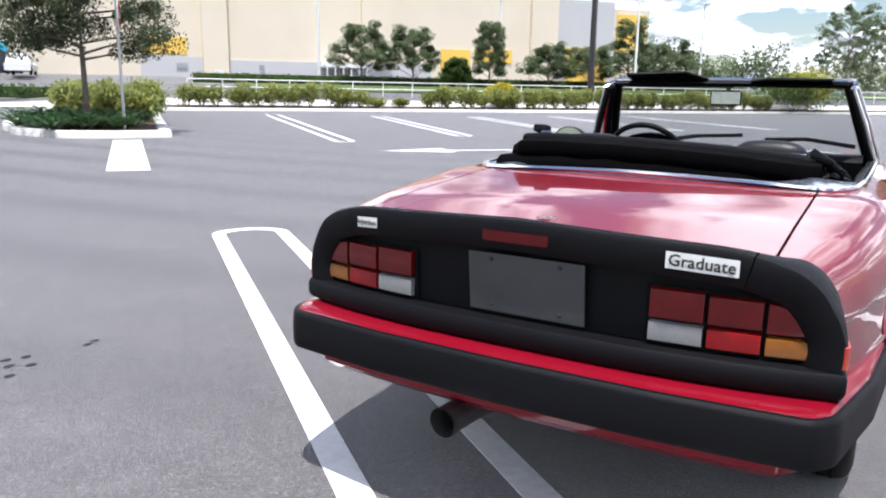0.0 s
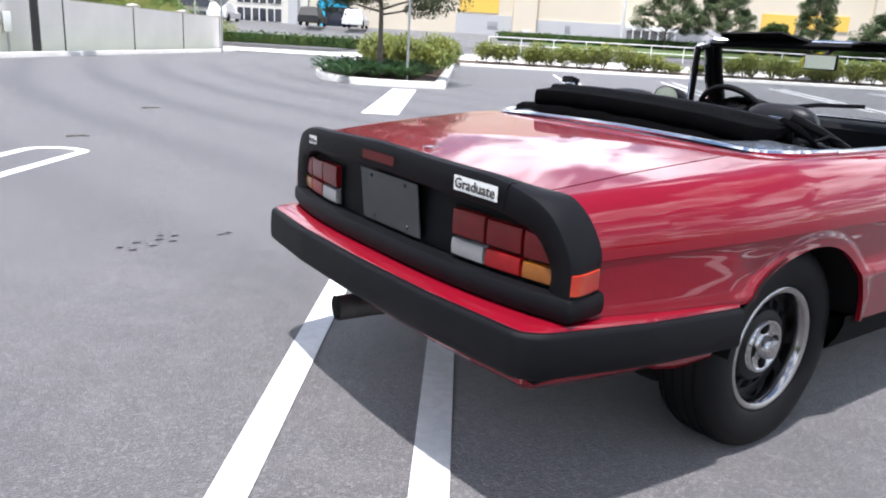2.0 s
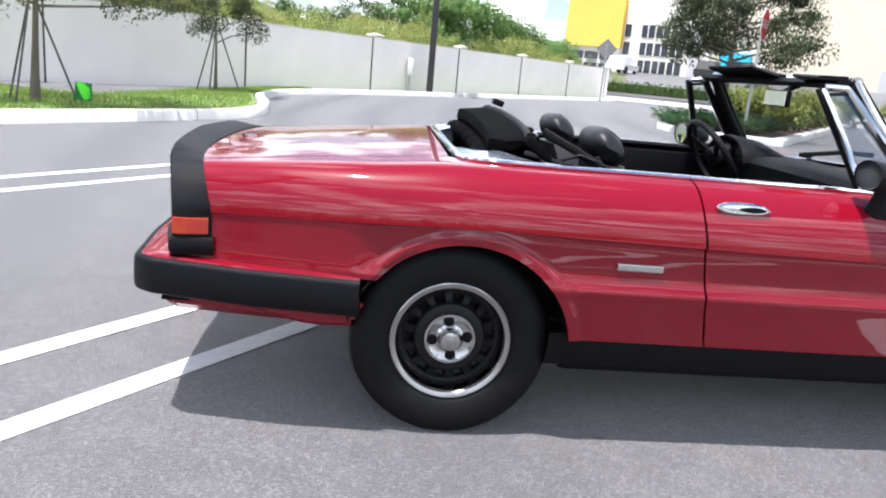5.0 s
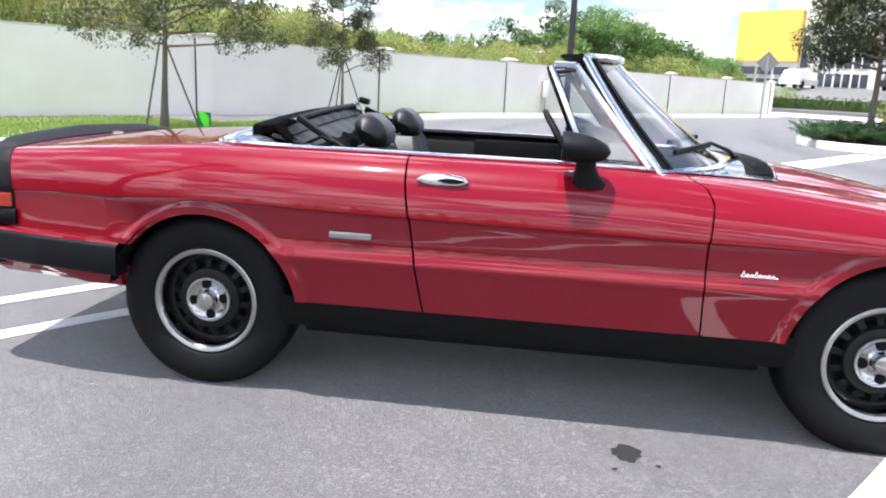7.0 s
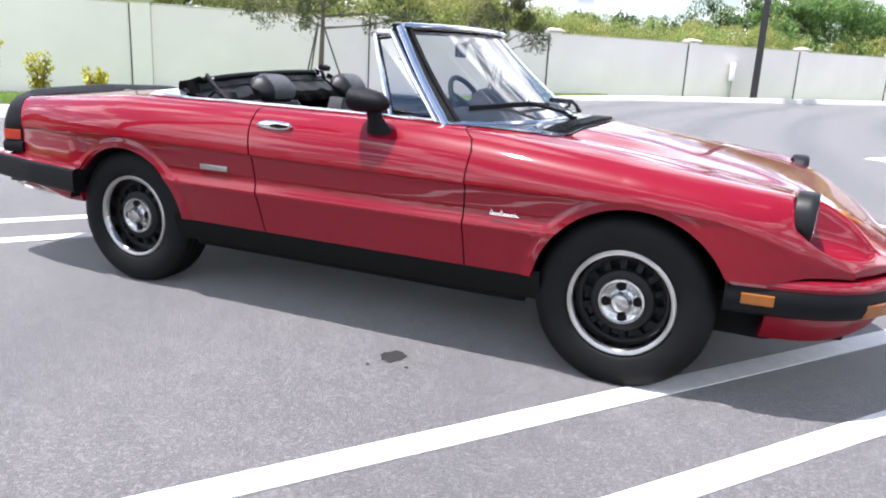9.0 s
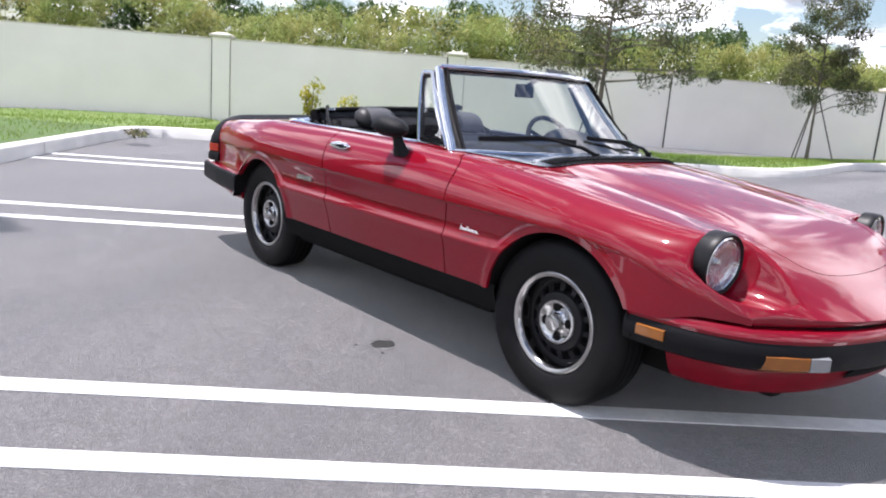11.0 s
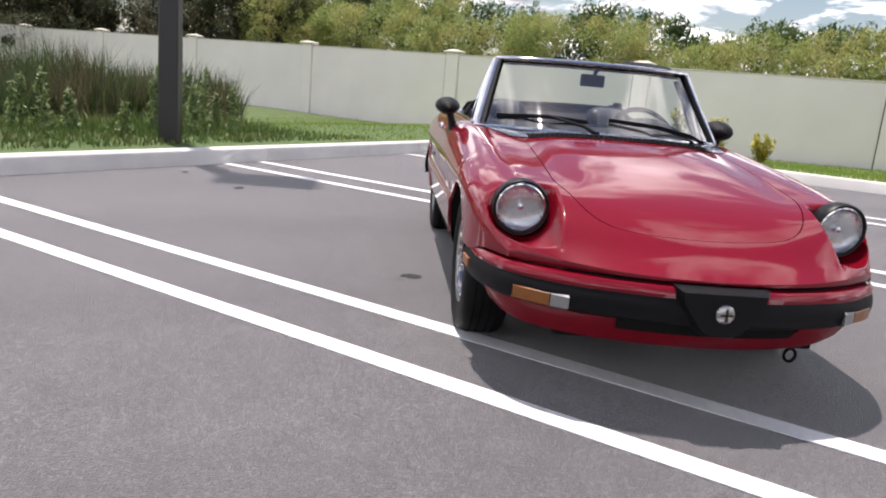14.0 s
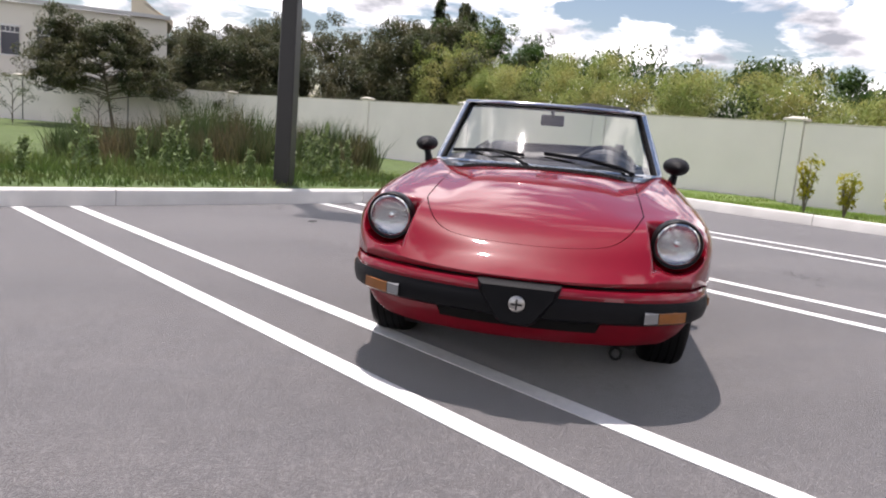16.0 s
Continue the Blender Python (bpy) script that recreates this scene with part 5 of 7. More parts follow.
for sg_ in (1, -1):
    bm = bmesh.new()
    grid(bm, [[Vector((tail_x(y) + 0.047, sg_ * y, z)) for y in span(0.305, 0.668, 0.04)] for z in (0.588, 0.728)])
    lamp = part("tail_lamp", bm, DARK, car, "tail lamp cluster with red, amber and clear lenses")
    lens("upper_lens", LENS_DARKRED, sg_ * 0.318, sg_ * 0.432, 0.650, 0.722, lamp)
    lens("reverse_lens", LENS_WHITE, sg_ * 0.318, sg_ * 0.432, 0.597, 0.646, lamp, label="clear reversing lens")
    lens("upper_lens", LENS_DARKRED, sg_ * 0.442, sg_ * 0.548, 0.650, 0.718, lamp)
    lens("brake_lens", LENS_RED, sg_ * 0.442, sg_ * 0.548, 0.597, 0.646, lamp, label="red brake lens")
    lens("upper_lens", LENS_DARKRED, sg_ * 0.558, sg_ * 0.650, 0.646, 0.716, lamp, cornered=0.045)
    lens("turn_lens", LENS_AMBER, sg_ * 0.558, sg_ * 0.654, 0.597, 0.642, lamp, label="amber turn lens")
    bm = bmesh.new()
    rows = []
    for x in span(-0.838, -0.738, 0.0125):
        y = flank_y(x, 0.62)
        rows.append([Vector((x, sg_ * (y - 0.012), 0.593)), Vector((x, sg_ * (y + 0.0035), 0.596)), Vector((x, sg_ * (y + 0.0035), 0.642)), Vector((x, sg_ * (y - 0.010), 0.646))])
    vs = grid(bm, rows)
    bm.faces.new(vs[-1])
    bm.faces.new(vs[0][::-1])
    part("side_marker", bm, LENS_ORANGE, car, "orange-red rear side marker")
bm = bmesh.new()
grid(bm, [[Vector((tail_x(y) - 0.002, y, z)) for y in (-0.085, -0.04, 0, 0.04, 0.085)] for z in (0.787, 0.800, 0.813)])
part("high_brake_lamp", bm, LENS_DIM, spoiler, "dim red centre brake lamp")
plate = thing("number_plate", "blank dark grey plate on the tail panel", "number plate", at=(-0.876, -0.016, 0.600))
bm = bmesh.new()
box(bm, (-0.004, -0.153, 0), (0, 0.153, 0.152), 0.0015, Matrix.Rotation(radians(-6), 4, "Y"))
part("plate", bm, PLATE, plate, smooth=False)
for y in (-0.09, 0.09):
    for z in (0.018, 0.136):
        bm = bmesh.new()
        lathe(bm, [(0.0, -0.004), (0.005, -0.003), (0.006, 0.0)], 10, Matrix.Translation((-0.0045 - z * 0.104, y, z)) @ Matrix.Rotation(radians(-90), 4, "Z"))
        part("screw", bm, INK, plate)


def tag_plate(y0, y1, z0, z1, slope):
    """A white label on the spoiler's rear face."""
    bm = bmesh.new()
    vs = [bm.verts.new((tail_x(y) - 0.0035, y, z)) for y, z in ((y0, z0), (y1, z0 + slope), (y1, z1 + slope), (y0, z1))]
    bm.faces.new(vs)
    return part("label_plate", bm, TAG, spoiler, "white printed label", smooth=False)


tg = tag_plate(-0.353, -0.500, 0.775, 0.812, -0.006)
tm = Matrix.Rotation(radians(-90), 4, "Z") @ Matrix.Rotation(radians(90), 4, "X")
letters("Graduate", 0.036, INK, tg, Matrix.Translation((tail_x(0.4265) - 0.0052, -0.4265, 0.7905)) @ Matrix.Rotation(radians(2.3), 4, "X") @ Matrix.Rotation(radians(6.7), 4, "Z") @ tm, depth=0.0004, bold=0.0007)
ti = tag_plate(0.484, 0.412, 0.773, 0.801, 0.004)
lm = Matrix.Translation((tail_x(0.448) - 0.0052, 0.448, 0.789)) @ Matrix.Rotation(radians(-7), 4, "Z") @ Matrix.Rotation(radians(-90), 4, "Z") @ Matrix.Rotation(radians(90), 4, "X")
letters("Injection", 0.0195, INK, ti, lm, depth=0.0004, bold=0.0004)


# ---------- bumpers ----------
def bumper(path, section, name, mat, label, parent=car):
    """Sweeps a section of (outwards, up) along a plan path."""
    bm = bmesh.new()
    rows = []
    pts = [Vector(p) for p in path]
    for i, p in enumerate(pts):
        t = (pts[min(i + 1, len(pts) - 1)] - pts[max(i - 1, 0)]).normalized()
        nrm = Vector((t.y, -t.x, 0))
        rows.append([p + nrm * a + Vector((0, 0, z)) for a, z in section])
    vs = grid(bm, rows)
    bm.faces.new(vs[0])
    bm.faces.new(vs[-1])
    return part(name, bm, mat, parent, label, angle=32)


strip_r = [(-0.722, -0.6975, 0), (-0.79, -0.708, 0), (-0.842, -0.713, 0)] + [(tail_x(y) - 0.002, y, 0) for y in span(-0.70, 0.0, 0.05)]
bumper(rounded(strip_r + [(x, -y, z) for x, y, z in strip_r[-2::-1]], 3, 0.014)[::-1], [(-0.06, 0.590), (-0.004, 0.586), (0.003, 0.574), (0.003, 0.546), (-0.004, 0.532), (-0.06, 0.528)], "tail_strip", RUBBER, "black rubber strip below the lamps")
half_r = [(-0.285, -0.777, -0.005), (-0.60, -0.757, 0.003), (-0.90, -0.705, 0.010), (-0.948, -0.665, 0.010), (-0.978, -0.35, 0.010), (-0.986, 0.0, 0.010)]
path_r = rounded(half_r + [(x, -y, z) for x, y, z in half_r[-2::-1]], 5, 0.022)
path_r = path_r[::-1]
bumper(path_r, [(-0.10, 0.396), (0.0, 0.398), (0.009, 0.403), (0.013, 0.412), (0.014, 0.450), (0.012, 0.494), (0.009, 0.503), (0.003, 0.508), (-0.012, 0.509), (-0.03, 0.506)], "rear_bumper", RUBBER, "black wrap-round rear bumper")
bm = bmesh.new()
rows = []
for p in path_r:
    side = 1 if p.y > 0 else -1
    if p.x > -0.75:
        q = Vector((p.x, side * (side_section(p.x)[0].y - 0.012), 0.517))
    else:
        q = Vector((max(p.x + 0.13, -0.835), side * min(abs(p.y) * 0.92, 0.665), 0.525))
    o = p + Vector((0.006 if p.x < -0.94 else 0, -side * 0.004 if p.x > -0.94 else 0, 0))
    o.z = p.z + 0.507
    rows.append([o, o.lerp(q, 0.10) + Vector((0, 0, 0.007)), o.lerp(q, 0.6) + Vector((0, 0, 0.004)), q])
grid(bm, rows)
part("bumper_top", bm, RED, car, "red shelf above the rear bumper")
bumper([Vector((p.x * 0.955, p.y * 0.945, 0)) for p in path_r], [(-0.30, 0.330), (-0.050, 0.338), (-0.020, 0.362), (-0.010, 0.42)], "rear_valance", RED, "red rear valance")
for sg_ in (1, -1):
    bm = bmesh.new()
    rows = []
    for k in range(9):
        x = -0.70 + 0.395 * k / 8
        low = 0.388 - 0.055 * smooth_step(0, 0.75, k / 8)
        rows.append([Vector((x, sg_ * y, z)) for y, z in ((0.728, 0.42), (0.730, low + 0.03), (0.715, low + 0.008), (0.69, low), (0.60, low - 0.004))])
    vs = grid(bm, rows)
    for ring in (vs[0], vs[-1]):
        bm.faces.new(ring)
    part("lower_flank", bm, RED, car, "red lower flank below the bumper end")

half_f = [(2.585, 0.752, 0), (2.80, 0.733, 0), (2.965, 0.660, 0), (3.10, 0.48, 0), (3.175, 0.22, 0), (3.195, 0.0, 0)]
path_f = rounded(half_f + [(x, -y, z) for x, y, z in half_f[-2::-1]], 6, 0.13)
path_f = path_f[::-1]
bumper(path_f, [(-0.02, 0.343), (0.004, 0.346), (0.022, 0.358), (0.030, 0.390), (0.027, 0.425), (0.017, 0.440), (0.0, 0.445)], "front_bumper", RUBBER, "black wrap-round front bumper")
bumper(path_f, [(0.018, 0.438), (0.022, 0.450), (0.018, 0.464), (0.008, 0.474), (-0.02, 0.479), (-0.07, 0.474)], "nose_strip", RED, "red strip above the front bumper")
val = [p for p in path_f if p.x > 2.60]
bumper(val, [(-0.020, 0.35), (-0.034, 0.32), (-0.066, 0.268), (-0.100, 0.238), (-0.17, 0.228)], "front_valance", RED_DUSTY_SHADED, "dusty red front valance")
# dark strip laid over the valance stands in for the opening's shade
bumper([p for p in path_f if p.x > 3.135], [(0.006, 0.352), (-0.012, 0.347), (-0.026, 0.318), (-0.039, 0.300)], "grille_slot", DARK, "dark strip drawn for the air slot below the bumper")

for sg_ in (1, -1):
    # front side marker
    bm = bmesh.new()
    rows = []
    for x in (2.638, 2.67, 2.70, 2.736):
        y = float(np.interp(x, [2.60, 2.72, 2.80], [0.751, 0.744, 0.733])) + 0.028
        rows.append([Vector((x, sg_ * (y - 0.008), 0.382)), Vector((x, sg_ * (y + 0.006), 0.386)), Vector((x, sg_ * (y + 0.006), 0.417)), Vector((x, sg_ * (y - 0.008), 0.421))])
    vs = grid(bm, rows)
    bm.faces.new(vs[0])
    bm.faces.new(vs[-1])
    part("front_marker", bm, LENS_AMBER, car, "amber front side marker")
    # turn lamp let into the bumper
    for mat, a, b, nm in ((LENS_AMBER, 0.535, 0.645, "turn_lamp"), (LENS_WHITE, 0.478, 0.532, "park_lamp")):
        bm = bmesh.new()
        rows = []
        for k in range(6):
            y = a + (b - a) * k / 5
            x = float(np.interp(y, [0.2, 0.48, 0.60, 0.672], [3.18, 3.10, 3.020, 2.955])) + 0.022
            rows.append([Vector((x - 0.01, sg_ * y, 0.352)), Vector((x + 0.010, sg_ * y, 0.362)), Vector((x + 0.010, sg_ * y, 0.400)), Vector((x, sg_ * y, 0.407))])
        vs = grid(bm, rows)
        bm.faces.new(vs[0])
        bm.faces.new(vs[-1])
        part(nm, bm, mat, car, "amber front turn lamp" if nm == "turn_lamp" else "clear front parking lamp")

# shield at the nose
bm = bmesh.new()
top = [(3.10, 0.165, 0.492), (3.10, -0.165, 0.492)]
outline = [(0.158, 0.482), (0.150, 0.440), (0.075, 0.335), (0.05, 0.322), (-0.05, 0.322), (-0.075, 0.335), (-0.150, 0.440), (-0.158, 0.482)]
back = [bm.verts.new((3.12, y * 1.02, z + 0.004)) for y, z in outline]
edge = [bm.verts.new((3.205 + 0.02 * (1 - abs(y) / 0.16), y, z)) for y, z in outline]
frontv = [bm.verts.new((3.235 + 0.016 * (1 - abs(y) / 0.16), y * 0.88, 0.405 + (z - 0.405) * 0.84)) for y, z in outline]
cen = bm.verts.new((3.243, 0, 0.41))
k = len(outline)
for i in range(k):
    j = (i + 1) % k
    bm.faces.new((back[i], back[j], edge[j], edge[i]))
    bm.faces.new((edge[i], edge[j], frontv[j], frontv[i]))
    bm.faces.new((frontv[i], frontv[j], cen))
shield = part("nose_shield", bm, RUBBER, car, "black shield-shaped nose piece", angle=25)
bm = bmesh.new()
lathe(bm, [(0.0, 0.012), (0.012, 0.012), (0.026, 0.009), (0.031, 0.004), (0.031, -0.006)], 28, Matrix.Translation((3.243, 0, 0.408)) @ Matrix.Rotation(radians(-90), 4, "Z"))
badge = part("badge", bm, SATIN, shield, "round silver badge with a plain cross")
bm = bmesh.new()
for lo, hi in (((3.2556, -0.004, 0.387), (3.258, 0.004, 0.429)), ((3.2556, -0.021, 0.404), (3.258, 0.021, 0.412))):
    box(bm, lo, hi)
part("cross", bm, INK, badge, smooth=False)

# headlamps
for sg_ in (1, -1):
    hm_ = Matrix.Translation((HEAD_X, sg_ * HEAD_Y, HEAD_Z)) @ Matrix.Rotation(radians(sg_ * 3), 4, "Z") @ Matrix.Rotation(radians(4), 4, "Y") @ Matrix.Rotation(radians(-90), 4, "Z")
    bm = bmesh.new()
    lathe(bm, [(0.09, -0.05), (0.100, -0.045), (0.1035, -0.01), (0.103, 0.010), (0.099, 0.018), (0.093, 0.015), (0.089, 0.004)], 40, hm_)
    hl = part("headlamp", bm, RIM_BLACK, car, "round headlamp in a black rim")
    bm = bmesh.new()
    lathe(bm, [(0.0905, 0.000), (0.0895, 0.012), (0.085, 0.014), (0.081, 0.004)], 40, hm_)
    part("chrome_ring", bm, CHROME, hl, "thin chrome ring")
    bm = bmesh.new()
    lathe(bm, [(0.084 * math.sin(a), 0.004 + 0.024 * math.cos(a)) for a in [math.pi / 2 * (1 - q / 12) + 0.0004 for q in range(13)]], 40, hm_)
    g = part("lens", bm, LENS_GLASS, hl, "clear domed headlamp glass")
    g.visible_shadow = False
    bm = bmesh.new()
    lathe(bm, [(0.084 * math.sin(a), 0.003 - 0.024 * math.cos(a)) for a in [math.pi / 2 * (1 - q / 14) + 0.0004 for q in range(15)]], 40, hm_)
    part("reflector", bm, SILVER, hl, "silver reflector bowl")
    bm = bmesh.new()
    for q in range(-7, 8):
        h = math.sqrt(0.078 ** 2 - (q * 0.01) ** 2) * 0.95
        box(bm, (q * 0.01 - 0.0003, 0.006, -h), (q * 0.01 + 0.0003, 0.0075, h), 0.0, hm_)
    fl = part("flutes", bm, LENS_GLASS, hl, "fluting of the headlamp glass", smooth=False)
    bm = bmesh.new()
    lathe(bm, [(0.0005, 0.0), (0.012, -0.004), (0.013, -0.02), (0.0005, -0.02)], 16, hm_)
    part("bulb_cap", bm, CHROME, hl)


# ---------- windscreen ----------
ws = part("windscreen_frame", bmesh.new(), CHROME, car, "chrome windscreen frame")
bm = bmesh.new()
grid(bm, [[screen_point(r / 12 * 0.97, 0.03 + 0.93 * h / 10) for r in range(-12, 13)] for h in range(11)])
gl = part("windscreen_glass", bm, GLASS, ws, "clear curved windscreen glass")
gl.visible_shadow = False
for sg_ in (1, -1):
    bm = bmesh.new()
    tube(bm, [screen_point(sg_, h / 10) + Vector((0, 0, -0.005 if h == 0 else 0)) for h in range(11)], 0.023, 10, flat=0.62)
    part("pillar", bm, CHROME, ws, "chrome windscreen pillar")
    bm = bmesh.new()
    tube(bm, [screen_point(sg_ * 0.957, h / 10) + Vector((-0.022, 0, 0)) for h in range(11)], 0.021, 10)
    part("pillar_lining", bm, VINYL, ws, "black inner pillar lining")
    bm = bmesh.new()
    tube(bm, [screen_point(sg_ * 0.962, h / 10) + Vector((0.012, 0, 0.004)) for h in range(11)], 0.008, 6)
    part("glass_seal", bm, RUBBER, ws)
bm = bmesh.new()
tube(bm, [screen_point(r / 16, 1.0) + Vector((0.006, 0, 0.004)) for r in range(-16, 17)], 0.018, 10, flat=0.75)
part("header", bm, CHROME, ws, "chrome windscreen header")
bm = bmesh.new()
rows = []
for r in range(-14, 15):
    p = screen_point(r / 14 * 0.96, 0.985)
    rows.append([p + Vector(o) for o in ((-0.012, 0, 0.012), (-0.060, 0, 0.008), (-0.072, 0, -0.006), (-0.060, 0, -0.022), (-0.006, 0, -0.022))])
vs = grid(bm, rows)
bm.faces.new(vs[0])
bm.faces.new(vs[-1])
part("header_lining", bm, VINYL, ws, "black padded header lining")
bm = bmesh.new()
tube(bm, [screen_point(r / 16, 0.0) + Vector((0.010, 0, 0.004)) for r in range(-16, 17)], 0.014, 8, flat=0.7)
part("base_trim", bm, CHROME, ws, "chrome strip at the windscreen base")
for sg_, tilt in ((1, 38), (-1, 10)):
    bm = bmesh.new()
    rows = []
    for k in range(13):
        t = k / 12
        y = sg_ * (0.10 + 0.36 * t)
        wdt = 0.135 - 0.03 * t - (0.10 * max(0, 0.25 - t) / 0.25 if t < 0.25 else 0)
        base = screen_point(y / 0.54, 0.99)
        a = radians(tilt)
        tip = base + Vector((-0.03 - math.cos(a) * wdt, 0, math.sin(a) * wdt * 0.55))
        root = base + Vector((-0.03, 0, 0.012))
        rows.append([root + Vector((0, 0, 0.008)), tip + Vector((0, 0, 0.006)), tip + Vector((-0.006, 0, -0.001)), tip - Vector((0, 0, 0.007)), root - Vector((0, 0, 0.008))])
    vs = grid(bm, rows, close_v=True)
    bm.faces.new(vs[0])
    bm.faces.new(vs[-1])
    part("sun_visor", bm, VINYL, ws, "black padded sun visor")
mp_ = Vector((1.305, 0.0, 1.129))
bm = bmesh.new()
tube(bm, [screen_point(0, 0.97) + Vector((-0.02, 0, 0)), mp_ + Vector((0.006, 0, 0.02)), mp_ + Vector((0.012, 0, 0))], [0.016, 0.008, 0.007], 8)
rv = part("rear_mirror", bm, VINYL, ws, "black interior mirror on its stalk")
bm = bmesh.new()
box(bm, (-0.012, -0.070, -0.033), (0.010, 0.070, 0.033), 0.009, Matrix.Translation(mp_) @ Matrix.Rotation(radians(8), 4, "Z"))
part("mirror_shell", bm, VINYL, rv)
bm = bmesh.new()
box(bm, (-0.0145, -0.064, -0.028), (-0.0125, 0.064, 0.028), 0.0, Matrix.Translation(mp_) @ Matrix.Rotation(radians(8), 4, "Z"))
part("mirror_glass", bm, CHROME, rv, "mirror glass", smooth=False)

# quarter vents in front of the door glass
for sg_ in (1, -1):
    A, B, C = Vector((1.155, sg_ * 0.540, 1.170)), Vector((1.292, sg_ * 0.645, 0.868)), Vector((1.488, sg_ * 0.652, 0.862))
    T = Vector((1.235, sg_ * 0.546, 1.178))
    bm = bmesh.new()
    tube(bm, [B, B.lerp(A, 0.5) + Vector((0, sg_ * 0.006, 0)), A, A + Vector((0.012, 0, 0.008)), T], 0.011, 8)
    vent = part("quarter_vent", bm, CHROME, ws, "triangular quarter vent in a chrome frame")
    bm = bmesh.new()
    tube(bm, [B, C], 0.009, 8)
    part("lower_frame", bm, CHROME, vent)
    bm = bmesh.new()
    tube(bm, [C, C.lerp(T, 0.5) + Vector((-0.004, sg_ * 0.006, 0)), T], 0.012, 8)
    part("front_frame", bm, CHROME, vent)
    bm = bmesh.new()
    inset = [p.lerp((A + B + C + T) / 4, 0.06) for p in (A, B, C, T)]
    vs = [bm.verts.new(p) for p in inset]
    bm.faces.new(vs)
    g = part("vent_glass", bm, GLASS, vent, "tinted vent glass", smooth=False)
    g.visible_shadow = False
    bm = bmesh.new()
    tube(bm, [p.lerp((A + B + C + T) / 4, 0.10) for p in (A, B, C, T, A)], 0.007, 6)
    part("vent_seal", bm, RUBBER, vent)
    bm = bmesh.new()
    tube(bm, [p + Vector((-0.003, -sg_ * 0.012, 0)) for p in (C, B, A, T, C)], 0.015, 8)
    part("vent_lining", bm, VINYL, vent, "black inner face of the vent frame")
    bm = bmesh.new()
    tube(bm, [T.lerp(C, 0.33), T.lerp(C, 0.33) + Vector((-0.03, 0, 0.012))], 0.006, 6)
    part("vent_catch", bm, CHROME, vent)

# wipers
for (r0, h0), (r1, h1), (r2, h2) in (((-0.16, -0.02), (-0.52, 0.165), (-0.88, 0.15)), ((0.74, -0.02), (0.36, 0.14), (-0.02, 0.20))):
    a = screen_point(r0, max(h0, 0.0)) + Vector((0.055, 0, 0.008))
    b = screen_point(r1, h1) + Vector((0.030, 0, 0.020))
    bm = bmesh.new()
    tube(bm, [a, a.lerp(b, 0.25) + Vector((0, 0, 0.014)), b], [0.010, 0.008, 0.006], 8)
    wp = part("wiper", bm, RUBBER, car, "black windscreen wiper arm and blade")
    bm = bmesh.new()
    lathe(bm, [(0.0005, 0.014), (0.014, 0.012), (0.016, -0.01)], 14, Matrix.Translation(a) @ Matrix.Rotation(radians(90), 4, "X"))
    part("wiper_hub", bm, RUBBER, wp)
    bm = bmesh.new()
    e0, e1 = screen_point(r1 + (r1 - r2) * 0.9, h1 + (h1 - h2) * 0.9 - 0.03), screen_point(r2, h2)
    mid = screen_point(r1, h1)
    tube(bm, [e0 + Vector((0.012, 0, 0.006)), e0.lerp(mid, 0.5) + Vector((0.022, 0, 0.010)), mid + Vector((0.027, 0, 0.014)), mid.lerp(e1, 0.5) + Vector((0.022, 0, 0.010)), e1 + Vector((0.012, 0, 0.006))], 0.007, 6, flat=1.6)
    part("blade", bm, RUBBER, wp, "black wiper blade")

# door mirrors
for sg_ in (1, -1):
    bx_, by_ = 1.295, sg_ * 0.735
    mx_, my_, mz_, mw_ = (0.045, 0.762, 0.918, 1.14) if sg_ > 0 else (0.0, -0.778, 0.930, 1.0)
    bm = bmesh.new()
    rows = []
    for z, rx, ry, ox in ((0.800, 0.060, 0.034, 0.004), (0.815, 0.054, 0.030, 0.0), (0.84, 0.040, 0.024, -0.006), (0.87, 0.031, 0.020, -0.012), (0.895, 0.034, 0.022, -0.014), (0.91, 0.038, 0.026, -0.014)):
        rows.append([Vector((bx_ + ox + rx * math.cos(a), by_ + sg_ * (z - 0.80) * 0.34 + ry * math.sin(a), z)) for a in [k * math.pi / 8 for k in range(16)]])
    vs = grid(bm, rows, close_v=True)
    bm.faces.new(vs[-1])
    mir = part("door_mirror", bm, RUBBER, car, "black bullet-shaped door mirror")
    bm = bmesh.new()
    rows = []
    for k in range(12):
        t = k / 11
        x = 1.205 + mx_ + 0.150 * t
        r = 0.047 * mw_ * math.sqrt(max(1 - t ** 2.4, 0.0005)) * (1.0 if k else 0.97)
        rows.append([Vector((x, my_ + 1.45 * r * math.cos(a), mz_ - 0.012 * t + r * math.sin(a))) for a in [q * math.pi / 10 for q in range(20)]])
    grid(bm, rows, close_v=True)
    part("mirror_shell", bm, RUBBER, mir, "black mirror shell")
    bm = bmesh.new()
    ring = [bm.verts.new((1.2085 + mx_, my_ + 0.062 * mw_ * math.cos(a), mz_ + 0.042 * mw_ * math.sin(a))) for a in [q * math.pi / 12 for q in range(24)]]
    bm.faces.new(ring)
    part("mirror_glass", bm, CHROME, mir, "mirror glass", smooth=False)


